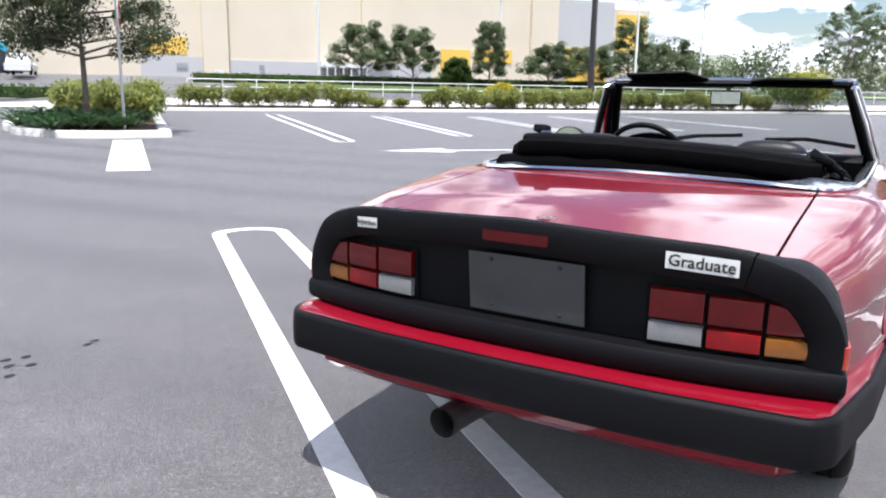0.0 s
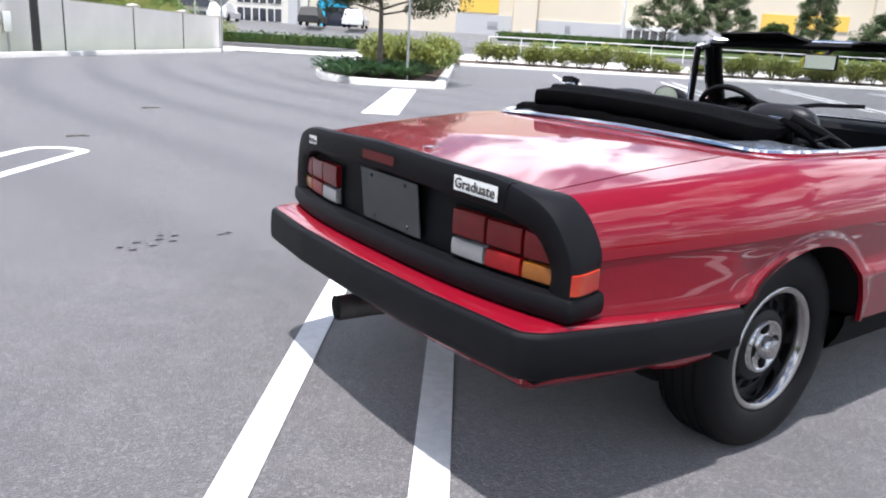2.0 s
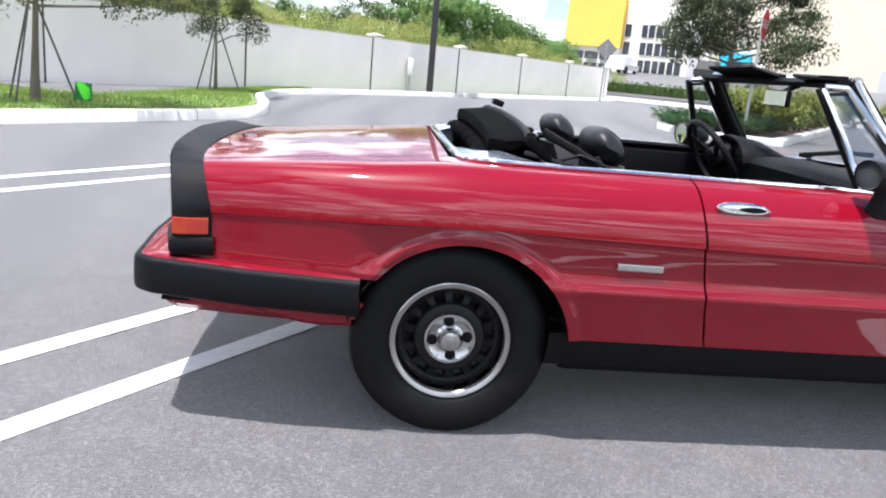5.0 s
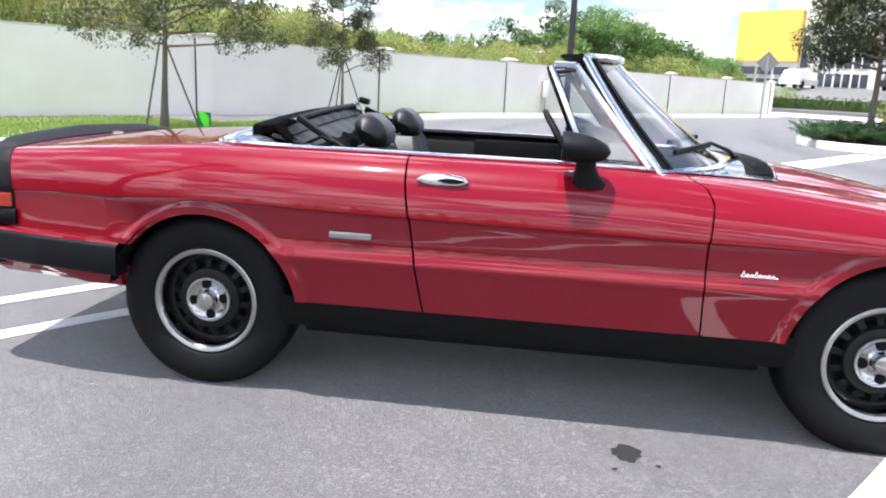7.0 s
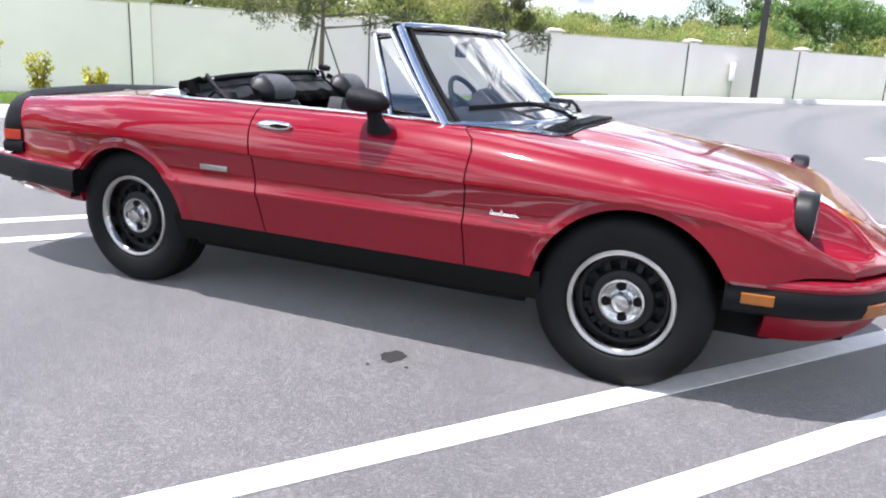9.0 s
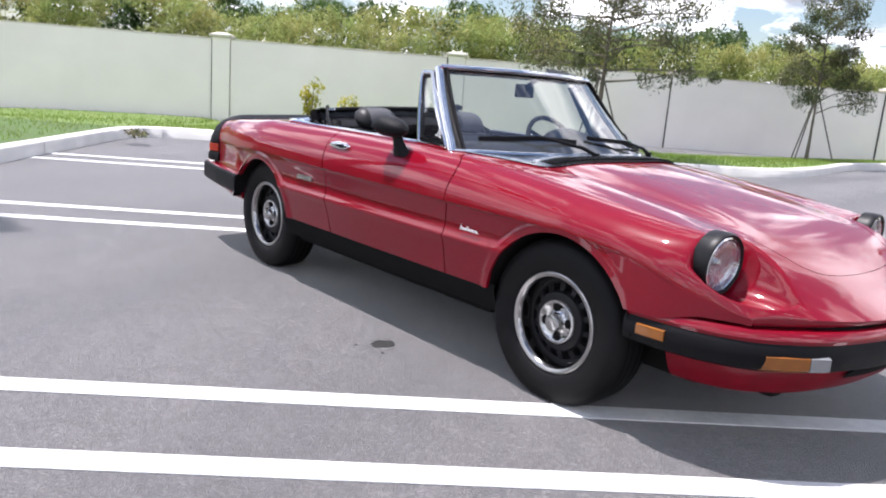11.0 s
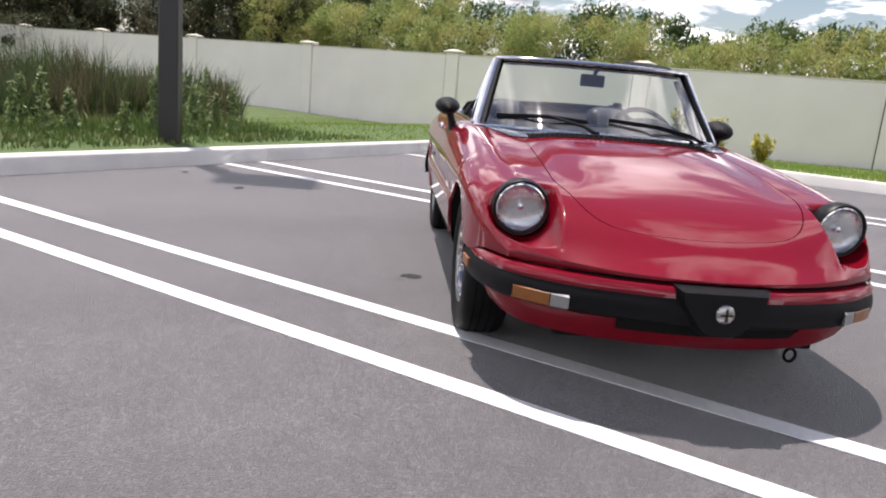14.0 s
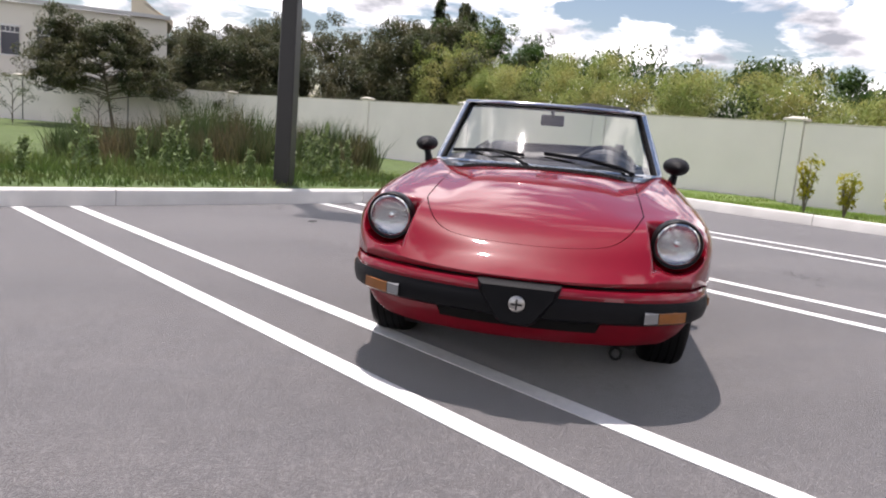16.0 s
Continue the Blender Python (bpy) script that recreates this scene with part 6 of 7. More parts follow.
# ---------- wheels ----------
def wheel(at, sign, label):
    t = new("wheel")
    t.parent = car
    t.matrix_basis = Matrix.Translation(at) @ (Matrix.Rotation(math.pi, 4, "Z") if sign > 0 else Matrix.Identity(4))
    t.empty_display_size = 0.1
    tagged(t, label)
    # outer face lies towards -y
    bm = bmesh.new()
    lathe(bm, [(0.185, 0.085), (0.20, 0.094), (0.25, 0.100), (0.295, 0.092), (0.312, 0.076), (0.3185, 0.055), (0.3200, 0.0), (0.3185, -0.055), (0.312, -0.076), (0.297, -0.092), (0.268, -0.100), (0.235, -0.100), (0.205, -0.094), (0.192, -0.086), (0.187, -0.076)], 96)
    low = 0.0005 - at[2]
    for v in bm.verts:
        r = math.hypot(v.co.x, v.co.z)
        k = (0.185 + (r - 0.185) * 0.955) / r
        v.co.x, v.co.z = v.co.x * k, v.co.z * k
        if v.co.z < low:
            squash = low - v.co.z
            v.co.z = low
            v.co.y *= 1 + 0.5 * squash / 0.1
        if v.co.z < -0.2:
            v.co.y *= 1 + 0.05 * (-0.2 - v.co.z) / 0.1
    part("tyre", bm, TYRE, t, "black tyre")
    bm = bmesh.new()
    for y in (-0.05, -0.018, 0.018, 0.05):
        lathe(bm, [(0.3142, y - 0.004), (0.3144, y), (0.3142, y + 0.004)], 96)
    for v in bm.verts:
        v.co.z = max(v.co.z, low + 0.0005)
    part("tread_groove", bm, DARK, t)
    bm = bmesh.new()
    lathe(bm, [(0.184, -0.078), (0.189, -0.083), (0.190, -0.087), (0.186, -0.090), (0.178, -0.0885), (0.172, -0.0845)], 64)
    part("rim_ring", bm, SATIN, t, "bright metal rim ring")
    bm = bmesh.new()
    lathe(bm, [(0.172, -0.0845), (0.167, -0.078), (0.1635, -0.066), (0.1615, -0.045), (0.160, -0.022)], 64)
    part("rim_barrel", bm, BARREL, t, "polished inner rim wall")
    bm = bmesh.new()
    rows = []
    n = 112
    for k in range(n):
        a = 2 * math.pi * k / n
        hole = 1 if (k % 8) < 4 else 0
        prof = [(0.1595, -0.026), (0.150, -0.024), (0.143, -0.028), (0.140, -0.010 if hole else -0.030), (0.118, -0.004 if hole else -0.036), (0.114, -0.040), (0.108, -0.050), (0.090, -0.056), (0.06, -0.054), (0.0005, -0.05)]
        rows.append([Vector((r * math.cos(a), y, r * math.sin(a))) for r, y in prof])
    grid(bm, rows, close_u=True)
    part("rim", bm, RIM_BLACK, t, "black pressed steel rim with slots", angle=30)
    bm = bmesh.new()
    lathe(bm, [(0.086, -0.048), (0.085, -0.060), (0.080, -0.066), (0.073, -0.066), (0.066, -0.060), (0.046, -0.058), (0.038, -0.064), (0.034, -0.082), (0.029, -0.090), (0.018, -0.093), (0.0005, -0.0935)], 48)
    cap = part("hub_cap", bm, HUB, t, "polished metal hub cap")
    for k in range(4):
        a = k * math.pi / 2 + math.pi / 2 + 0.12
        bm = bmesh.new()
        lathe(bm, [(0.0005, -0.004), (0.013, -0.004), (0.0175, -0.001), (0.018, 0.004)], 14, Matrix.Translation((0.056 * math.cos(a), -0.0605, 0.056 * math.sin(a))))
        part("lug_hole", bm, DARK, cap, "dark lug hole")
    return t


for x in (REAR_X, FRONT_X):
    for sg_ in (1, -1):
        wheel((x, sg_ * (0.634 if x < 1 else 0.655), 0.310 if x < 1 else 0.301), sg_, "black tyre on slotted black rim with polished cap")

# exhaust and tow eye
bm = bmesh.new()
rows_path = [(-0.950, 0.172, 0.300), (-0.82, 0.160, 0.302), (-0.70, 0.14, 0.30)]
tube(bm, rows_path, 0.040, 18, caps=False)
tube(bm, rows_path, 0.035, 18, caps=False)
tube(bm, [(-0.70, 0.14, 0.30), (-0.45, 0.1, 0.29), (0.1, 0.1, 0.27)], 0.024, 10)
ex = part("exhaust", bm, PIPE, car, "sooty steel exhaust tail pipe")
bm = bmesh.new()
tube(bm, [(-0.74, 0.14, 0.335), (-0.73, 0.05, 0.315), (-0.75, -0.02, 0.32)], 0.012, 8)
part("hanger", bm, PIPE, ex)
bm = bmesh.new()
ringp = [Vector((2.98, 0.40 + 0.022 * math.cos(a), 0.195 + 0.024 * math.sin(a))) for a in [k * math.pi / 8 for k in range(17)]]
tube(bm, ringp, 0.006, 6, caps=False)
part("tow_eye", bm, DARK, car, "dark tow eye below the valance")
# side badges
bm = bmesh.new()
box(bm, (0.474, -0.797, 0.590), (0.616, -0.788, 0.612), 0.003, Matrix.Translation((0, 0, 0.0)))
part("wing_badge", bm, SATIN, car, "small silver bar badge")
bm = bmesh.new()
for k in range(8):
    x = 1.778 + k * 0.0125
    tube(bm, [(x, -0.7955, 0.566), (x + 0.006, -0.7965, 0.582 if k == 0 or k == 3 else 0.574), (x + 0.0125, -0.7955, 0.566)], 0.0022, 6)
tube(bm, [(1.778, -0.7955, 0.5655), (1.885, -0.7955, 0.5655)], 0.0018, 6)
part("script_badge", bm, BRIGHT, car, "small silver script badge")


# ---------- cockpit ----------
bm = bmesh.new()
grid(bm, [[Vector((x, y, z)) for y, z in ((-0.650, 0.845), (-0.615, 0.80), (-0.60, 0.45), (-0.58, 0.31), (0, 0.30), (0.58, 0.31), (0.60, 0.45), (0.615, 0.80), (0.650, 0.845))] for x in (0.0, 0.3, 0.7, 1.1, 1.5)])
part("cockpit_lining", bm, VINYL, car, "black cockpit lining")
bm = bmesh.new()
grid(bm, [[Vector((x, y, z)) for y in (-0.62, -0.3, 0, 0.3, 0.62)] for x, z in ((-0.02, 0.84), (0.03, 0.74), (0.20, 0.72), (0.30, 0.50), (0.34, 0.31))])
part("rear_shelf", bm, VINYL, car, "black parcel shelf")
for sg_ in (1, -1):
    bm = bmesh.new()
    box(bm, (0.80, sg_ * 0.618 - 0.02, 0.60), (1.40, sg_ * 0.618 + 0.02, 0.835), 0.015)
    part("door_card", bm, VINYL, car, "black padded door card")
    bm = bmesh.new()
    tube(bm, [(0.30, sg_ * 0.637, 0.858), (0.60, sg_ * 0.641, 0.860), (1.0, sg_ * 0.641, 0.860), (1.30, sg_ * 0.632, 0.858)], 0.016, 8, flat=0.8)
    part("door_top_pad", bm, VINYL, car, "black padded top of the door lining")
    # seat
    sy = sg_ * 0.335
    seat = new("seat")
    seat.parent = car
    seat.empty_display_size = 0.1
    tagged(seat, "black vinyl bucket seat with headrest")
    bm = bmesh.new()
    box(bm, (0.55, sy - 0.23, 0.34), (1.05, sy + 0.23, 0.52), 0.05)
    part("cushion", bm, SEAT, seat)
    bm = bmesh.new()
    rows = []
    for h in range(9):
        t = h / 8
        x = 0.62 - 0.10 * t
        w = 0.235 - 0.02 * t - 0.085 * t ** 5
        z = 0.45 + 0.41 * t
        th = 0.075 - 0.02 * t
        rows.append([Vector((x + th * cx, sy + w * cy, z)) for cx, cy in ((1, -0.75), (0.8, -0.3), (0.8, 0.3), (1, 0.75), (0.7, 1), (-0.7, 1), (-1, 0.6), (-1, -0.6), (-0.7, -1), (0.7, -1))])
    vs = grid(bm, rows, close_v=True)
    bm.faces.new(vs[-1])
    back = part("backrest", bm, SEAT, seat, "creased black vinyl backrest")
    # grey patch coloured as the sun's sheen on the backrest front
    bm = bmesh.new()
    rows = []
    for h in range(9):
        t = 0.12 + 0.84 * h / 8
        x, w, z, th = 0.62 - 0.10 * t, 0.235 - 0.02 * t - 0.085 * t ** 5, 0.45 + 0.41 * t, 0.075 - 0.02 * t
        rows.append([Vector((x + th * cx + 0.004 + 0.004 * math.sin(h * 3.14), sy + w * cy, z)) for cx, cy in ((0.95, -0.62), (0.82, -0.3), (0.82, 0.0), (0.82, 0.3), (0.95, 0.62))])
    grid(bm, rows)
    part("centre_panel", bm, SEAT_SHEEN, back, "mid grey patch for sunlit vinyl sheen")
    bm = bmesh.new()
    rows = []
    for k in range(13):
        t = -1 + k / 6
        r = math.sqrt(max(1 - abs(t) ** 3.2, 0.0))
        rows.append([Vector((0.515 + 0.064 * r * math.cos(a) - 0.02 * math.sin(a), sy + 0.135 * t, 0.915 + 0.066 * max(r, 0.12) * math.sin(a))) for a in [q * math.pi / 9 for q in range(18)]])
    vs = grid(bm, rows, close_v=True)
    rest = part("headrest", bm, SEAT, seat, "black padded headrest")
    # same painted sheen on the headrest front
    bm = bmesh.new()
    grid(bm, [[Vector((0.515 + 0.0655 * math.sqrt(1 - abs(q / 0.135) ** 3.2) * math.cos(a) - 0.02 * math.sin(a), sy + q, 0.915 + 0.0675 * math.sqrt(1 - abs(q / 0.135) ** 3.2) * math.sin(a))) for a in [-0.7 + 1.9 * w / 8 for w in range(9)]] for q in [-0.075 + 0.15 * w / 8 for w in range(9)]])
    part("face_panel", bm, SEAT_SHEEN, rest, "mid grey patch for sunlit vinyl sheen")
    for q in (-0.05, 0.05):
        bm = bmesh.new()
        tube(bm, [(0.485, sy + q, 0.84), (0.50, sy + q, 0.90)], 0.006, 6)
        part("headrest_rod", bm, CHROME, seat)

# dashboard, binnacle, wheel
bm = bmesh.new()
rows = []
for k in range(17):
    y = -0.60 + 1.2 * k / 16
    rows.append([Vector((1.775 - 0.27 * abs(y / 0.62) ** 2.9, y, 0.857)), Vector((1.60 - 0.12 * abs(y / 0.62) ** 2.9, y, 0.878)), Vector((1.42, y, 0.885)), Vector((1.34, y, 0.878)), Vector((1.315, y, 0.855)), Vector((1.33, y, 0.76)), Vector((1.36, y, 0.62)), Vector((1.42, y, 0.5))])
grid(bm, rows)
part("dashboard", bm, VINYL, car, "black padded dashboard")
bm = bmesh.new()
rows = []
for k in range(13):
    a = math.pi * k / 12
    rows.append([Vector((x, 0.34 + w * math.cos(a), 0.85 + h * math.sin(a))) for x, w, h in ((1.30, 0.17, 0.085), (1.29, 0.185, 0.10), (1.31, 0.19, 0.105), (1.43, 0.18, 0.085), (1.53, 0.15, 0.04))])
grid(bm, rows)
part("instrument_hood", bm, VINYL, car, "black instrument hood")
for y in (0.26, 0.42):
    bm = bmesh.new()
    lathe(bm, [(0.0005, 0.0), (0.058, 0.0), (0.064, 0.012), (0.066, -0.02)], 24, Matrix.Translation((1.325, y, 0.862)) @ Matrix.Rotation(radians(90), 4, "Z"))
    part("gauge", bm, INK, car, "round dark gauge")
sw = new("steering_wheel")
sw.parent = car
tagged(sw, "black three-spoke steering wheel")
sw.matrix_basis = Matrix.Translation((1.24, 0.34, 0.838)) @ Matrix.Rotation(radians(90 - 32), 4, "Y")
bm = bmesh.new()
tube(bm, [Vector((0.185 * math.cos(a), 0.185 * math.sin(a), 0)) for a in [k * math.pi / 20 for k in range(41)]], 0.0135, 10, caps=False)
part("rim", bm, VINYL, sw)
bm = bmesh.new()
lathe(bm, [(0.0005, -0.012), (0.04, -0.01), (0.055, 0.0), (0.05, 0.03), (0.03, 0.10)], 24, Matrix.Rotation(radians(90), 4, "X"))
part("hub", bm, VINYL, sw)
for a in (0.0, 2.2, -2.2):
    bm = bmesh.new()
    tube(bm, [(0.04 * math.cos(a), 0.04 * math.sin(a), 0.01), (0.18 * math.cos(a), 0.18 * math.sin(a), 0.0)], [0.022, 0.015], 8, flat=0.3)
    part("spoke", bm, VINYL, sw)

# folded soft top
top = new("soft_top")
top.parent = car
tagged(top, "black cloth soft top folded behind the seats")
rng = random.Random(8)


def top_section(points, t, k_fold=0.0):
    """A section across the folded top, swept back and down towards its ends."""
    dx, dz = -0.025 * abs(t) ** 3, -0.020 * abs(t) ** 2.4 + 0.020 * t - 0.004
    return [Vector((x + dx + k_fold * math.sin(23 * t + 40 * z), 0.565 * t, z + dz + 0.5 * k_fold * math.sin(17 * t + 30 * x))) for x, z in points]


# cloth bundled low behind the seats
bm = bmesh.new()
LOW = [(0.085, 0.850), (0.076, 0.874), (0.088, 0.895), (0.12, 0.906), (0.17, 0.909), (0.24, 0.903), (0.31, 0.887), (0.36, 0.862), (0.37, 0.83), (0.20, 0.80), (0.10, 0.82)]
vs = grid(bm, [top_section(LOW, -1 + k / 30, 0.006) for k in range(61)], close_v=True)
bm.faces.new(vs[0])
bm.faces.new(vs[-1])
part("folded_cloth", bm, CANVAS, top, "folded black cloth", angle=75)
# the front bow lies on it, its lining towards the seats
BOW = [(0.130, 0.900), (0.114, 0.910), (0.108, 0.924), (0.110, 0.952), (0.117, 0.961), (0.160, 0.966), (0.200, 0.971), (0.225, 0.973), (0.240, 0.970), (0.247, 0.962), (0.244, 0.952), (0.222, 0.935), (0.180, 0.908)]
bm = bmesh.new()
rows = []
for k in range(49):
    t = -0.95 + 1.9 * k / 48
    pinch = 1 - 0.55 * smooth_step(0.86, 0.95, abs(t))
    rows.append([Vector((0.19 + (p.x - 0.19) * pinch, p.y, 0.925 + (p.z - 0.925) * pinch)) for p in top_section(BOW, t, 0.0012)])
vs = grid(bm, rows, close_v=True)
bm.faces.new(vs[0])
bm.faces.new(vs[-1])
part("header_bow", bm, CANVAS, top, "black padded front bow of the folded top", angle=38)
bm = bmesh.new()
FACE_IN = [(0.240, 0.966), (0.250, 0.952), (0.262, 0.930), (0.292, 0.905), (0.325, 0.878), (0.34, 0.85)]
grid(bm, [top_section(FACE_IN, -0.93 + 1.86 * k / 40, 0.003) for k in range(41)])
lining = part("bow_lining", bm, SEAT, top, "grey-black vinyl lining of the front bow")
bm = bmesh.new()
rim_path = [top_section([(0.262, 0.925)], -0.93)[0]] + [top_section([(0.242, 0.972)], -0.93 + 1.86 * k / 40)[0] for k in range(41)] + [top_section([(0.262, 0.925)], 0.93)[0]]
tube(bm, rounded(rim_path, 3, 0.03), 0.013, 8)
part("rim_bead", bm, VINYL, lining, "black bead round the lining")
bm = bmesh.new()
tube(bm, [top_section([(0.268, 0.932)], -0.9 + 1.8 * k / 30)[0] for k in range(31)], 0.003, 5)
part("seam", bm, VINYL, lining)
for sg_ in (1, -1):
    # slack cloth gathered at the end of the bow
    for x0, dy in ((0.13, 0.02),):
        bm = bmesh.new()
        tube(bm, [(x0 + 0.10, sg_ * 0.50, 0.945), (x0 + 0.09, sg_ * (0.545 + dy * 0.5), 0.925), (x0 + 0.13, sg_ * (0.565 + dy * 0.6), 0.89), (x0 + 0.20, sg_ * (0.570 + dy * 0.6), 0.852)], [0.016, 0.024, 0.022, 0.014], 10, flat=0.6)
        part("cloth_fold", bm, CANVAS, top)
    bm = bmesh.new()
    tube(bm, [(0.27, sg_ * 0.50, 0.958), (0.36, sg_ * 0.555, 0.915), (0.47, sg_ * 0.60, 0.858)], [0.010, 0.009, 0.009], 8, flat=1.5)
    tube(bm, [(0.20, sg_ * 0.57, 0.895), (0.34, sg_ * 0.60, 0.868), (0.50, sg_ * 0.61, 0.845)], 0.008, 6)
    tube(bm, [(0.30, sg_ * 0.53, 0.865), (0.38, sg_ * 0.575, 0.90), (0.43, sg_ * 0.59, 0.885)], 0.006, 6)
    part("frame_arm", bm, VINYL, top, "black folding frame arm")
    bm = bmesh.new()
    if sg_ > 0:
        box(bm, (-0.008, -0.022, -0.026), (0.008, 0.022, 0.024), 0.004, Matrix.Translation((0.243, 0.44, 0.972)) @ Matrix.Rotation(radians(-30), 4, "Y"))
    else:
        box(bm, (-0.005, -0.022, -0.007), (0.005, 0.022, 0.007), 0.002, Matrix.Translation((0.252, -0.46, 0.946)) @ Matrix.Rotation(radians(-30), 4, "Y"))
    latch = part("latch", bm, HUB, top, "bright metal latch of the folded top")
    if sg_ > 0:
        bm = bmesh.new()
        box(bm, (-0.022, -0.03, -0.012), (0.026, 0.03, 0.016), 0.008, Matrix.Translation((0.268, 0.475, 0.998)) @ Matrix.Rotation(radians(15), 4, "Y"))
        part("latch_knob", bm, VINYL, latch, "black latch knob")
    bm = bmesh.new()
    tube(bm, [(0.44, sg_ * 0.545, 0.895), (0.475, sg_ * 0.565, 0.84), (0.50, sg_ * 0.58, 0.60)], 0.026, 8, flat=0.3)
    part("seat_belt", bm, VINYL, car, "black seat belt strap in its guide")


# ---------- the island and the far side of the lot ----------
isl_path = rounded([(-2.0, 16.55, 0), (-3.2, 16.7, 0), (-4.35, 18.1, 0), (-5.1, 21.0, 0), (-5.6, 26.0, 0), (-5.9, 40.0, 0)], 7, 1.2)
isl_path = [Vector((-0.93, 40.0, 0)), Vector((-0.93, 16.85, 0))] + [Vector(p) for p in isl_path]
island = thing("island_kerb", "white concrete kerb round the planted island", "kerb", kind="structure")
laid_kerb([lot(p.x, p.y) for p in isl_path], island, length=4.0, width=0.3)
bm = bmesh.new()
soil = []
for s in span(17.1, 40.0, 0.45):
    far_d = float(np.interp(s, [p.y for p in isl_path[2:]], [p.x for p in isl_path[2:]])) + 0.27
    if s < 17.4:
        far_d = -3.3
    soil.append([lot(-1.2 + (far_d + 1.2) * k / 8, s, 0.12 + 0.10 * math.sin(math.pi * k / 8) * smooth_step(17.0, 18.5, s) + 0.012 * math.sin(k * 5.1 + s * 7.3)) for k in range(9)])
grid(bm, soil)
tagged(part("island_soil", bm, SOIL, smooth=False), "brown mulch bed of the planted island", "soil", kind="structure")

far_kerb = thing("far_kerb", "pale concrete kerb on the far side of the lot", "kerb", kind="structure")
laid_kerb([lot(-0.7, 40.0), lot(70, 40.0)][::-1], far_kerb, length=6.0, width=0.3)
bm = bmesh.new()
grid(bm, [[lot(d, s, z) for d in (-1.0, 20, 45, 70)] for s, z in ((40.3, 0.14), (41.5, 0.2), (42.6, 0.28))])
tagged(part("planting_bed", bm, SOIL, smooth=False), "planting bed beyond the far kerb", "soil", kind="structure")
bm = bmesh.new()
grid(bm, [[lot(d, s, ground_z(d, s) + 0.05) for d in (-60, -30, -12, -9, -7, -5, -3, 0, 20, 45, 70)] for s in (42.8, 43, 44, 45)])
tagged(part("pavement", bm, CONCRETE, smooth=False), "pale concrete pavement along the road", "pavement", kind="structure")
bm = bmesh.new()
grid(bm, [[lot(d, s, ground_z(d, s) + 0.06) for d in (5, 20, 45, 70)] for s in (47.2, 50, 53, 56)])
tagged(part("far_lawn", bm, TURF_ROUGH, smooth=False), "green lawn strip in front of the store", "grass", kind="structure")


def bush(at, radii, leaf, label, seed, count=900, size=0.09, name="bush", group="", category="bush"):
    rng = random.Random(seed)
    t = thing(name, label, category, group, at=at)
    bm = bmesh.new()
    for k in range(4):
        a = k * 1.6
        tube(bm, [(0, 0, -0.1), (math.cos(a) * radii[0] * 0.5, math.sin(a) * radii[1] * 0.5, radii[2] * 1.0)], [0.03, 0.01], 5)
    part("stem", bm, BARK, t)
    v, f = [], []
    for _ in range(9):
        a, q = rng.uniform(0, 6.28), rng.uniform(0, 0.6)
        leaf_cards(v, f, (math.cos(a) * q * radii[0], math.sin(a) * q * radii[1], radii[2] * rng.uniform(0.75, 1.25)), (radii[0] * 0.6, radii[1] * 0.6, radii[2] * 0.7), count // 9, size, rng)
    raw_mesh("leaves", v, f, leaf, t)
    return t


tree(lot(-2.85, 18.9, 0.12), 5.4, 1.65, "dark bushy oak growing on the island", leaf=LEAF_ISLAND, seed=31, per=230, size=0.052, clump=0.42, r0=0.10, count=40, first=0.32, rise=0.25)


def juniper(at, seed):
    """A low spray of feathery shoots."""
    rng = random.Random(seed)
    t = thing("juniper", "low dark green feathery juniper on the island", "shrub", "island planting", at=at)
    v, f = [], []
    for _ in range(26):
        a, L = rng.uniform(0, 6.283), rng.uniform(0.35, 0.72)
        rise = rng.uniform(0.25, 0.95)
        for q in range(22):
            u = (q + rng.random()) / 22
            c = Vector((math.cos(a) * L * u, math.sin(a) * L * u, 0.04 + rise * L * u * (1.25 - 0.55 * u)))
            for w in (-1, 1):
                b2 = a + w * rng.uniform(0.4, 1.1)
                e = c + Vector((math.cos(b2), math.sin(b2), rng.uniform(0.1, 0.9))) * rng.uniform(0.05, 0.11) * (1.2 - 0.6 * u)
                n = Vector((-math.sin(b2), math.cos(b2), rng.uniform(-0.4, 0.4))) * 0.011
                i = len(v)
                v += [tuple(c - n), tuple(c + n), tuple(e + n * 0.3), tuple(e - n * 0.3)]
                f.append((i, i + 1, i + 2, i + 3))
    raw_mesh("foliage", v, f, LEAF_JUNIPER, t)
    bm = bmesh.new()
    for k in range(5):
        a = k * 1.26
        tube(bm, [(0, 0, -0.05), (math.cos(a) * 0.2, math.sin(a) * 0.2, 0.1), (math.cos(a) * 0.42, math.sin(a) * 0.42, 0.24)], [0.012, 0.009, 0.004], 5)
    part("stem", bm, BARK, t)


rng = random.Random(5)
for k in range(46):
    s = 17.25 + 4.4 * k / 46 + rng.uniform(-0.1, 0.1)
    d0 = -3.5 if s < 17.8 else -3.95 if s < 19 else -4.5
    juniper(lot(d0 + (-1.75 - d0) * ((k * 0.382) % 1), s, 0.14), 400 + k)
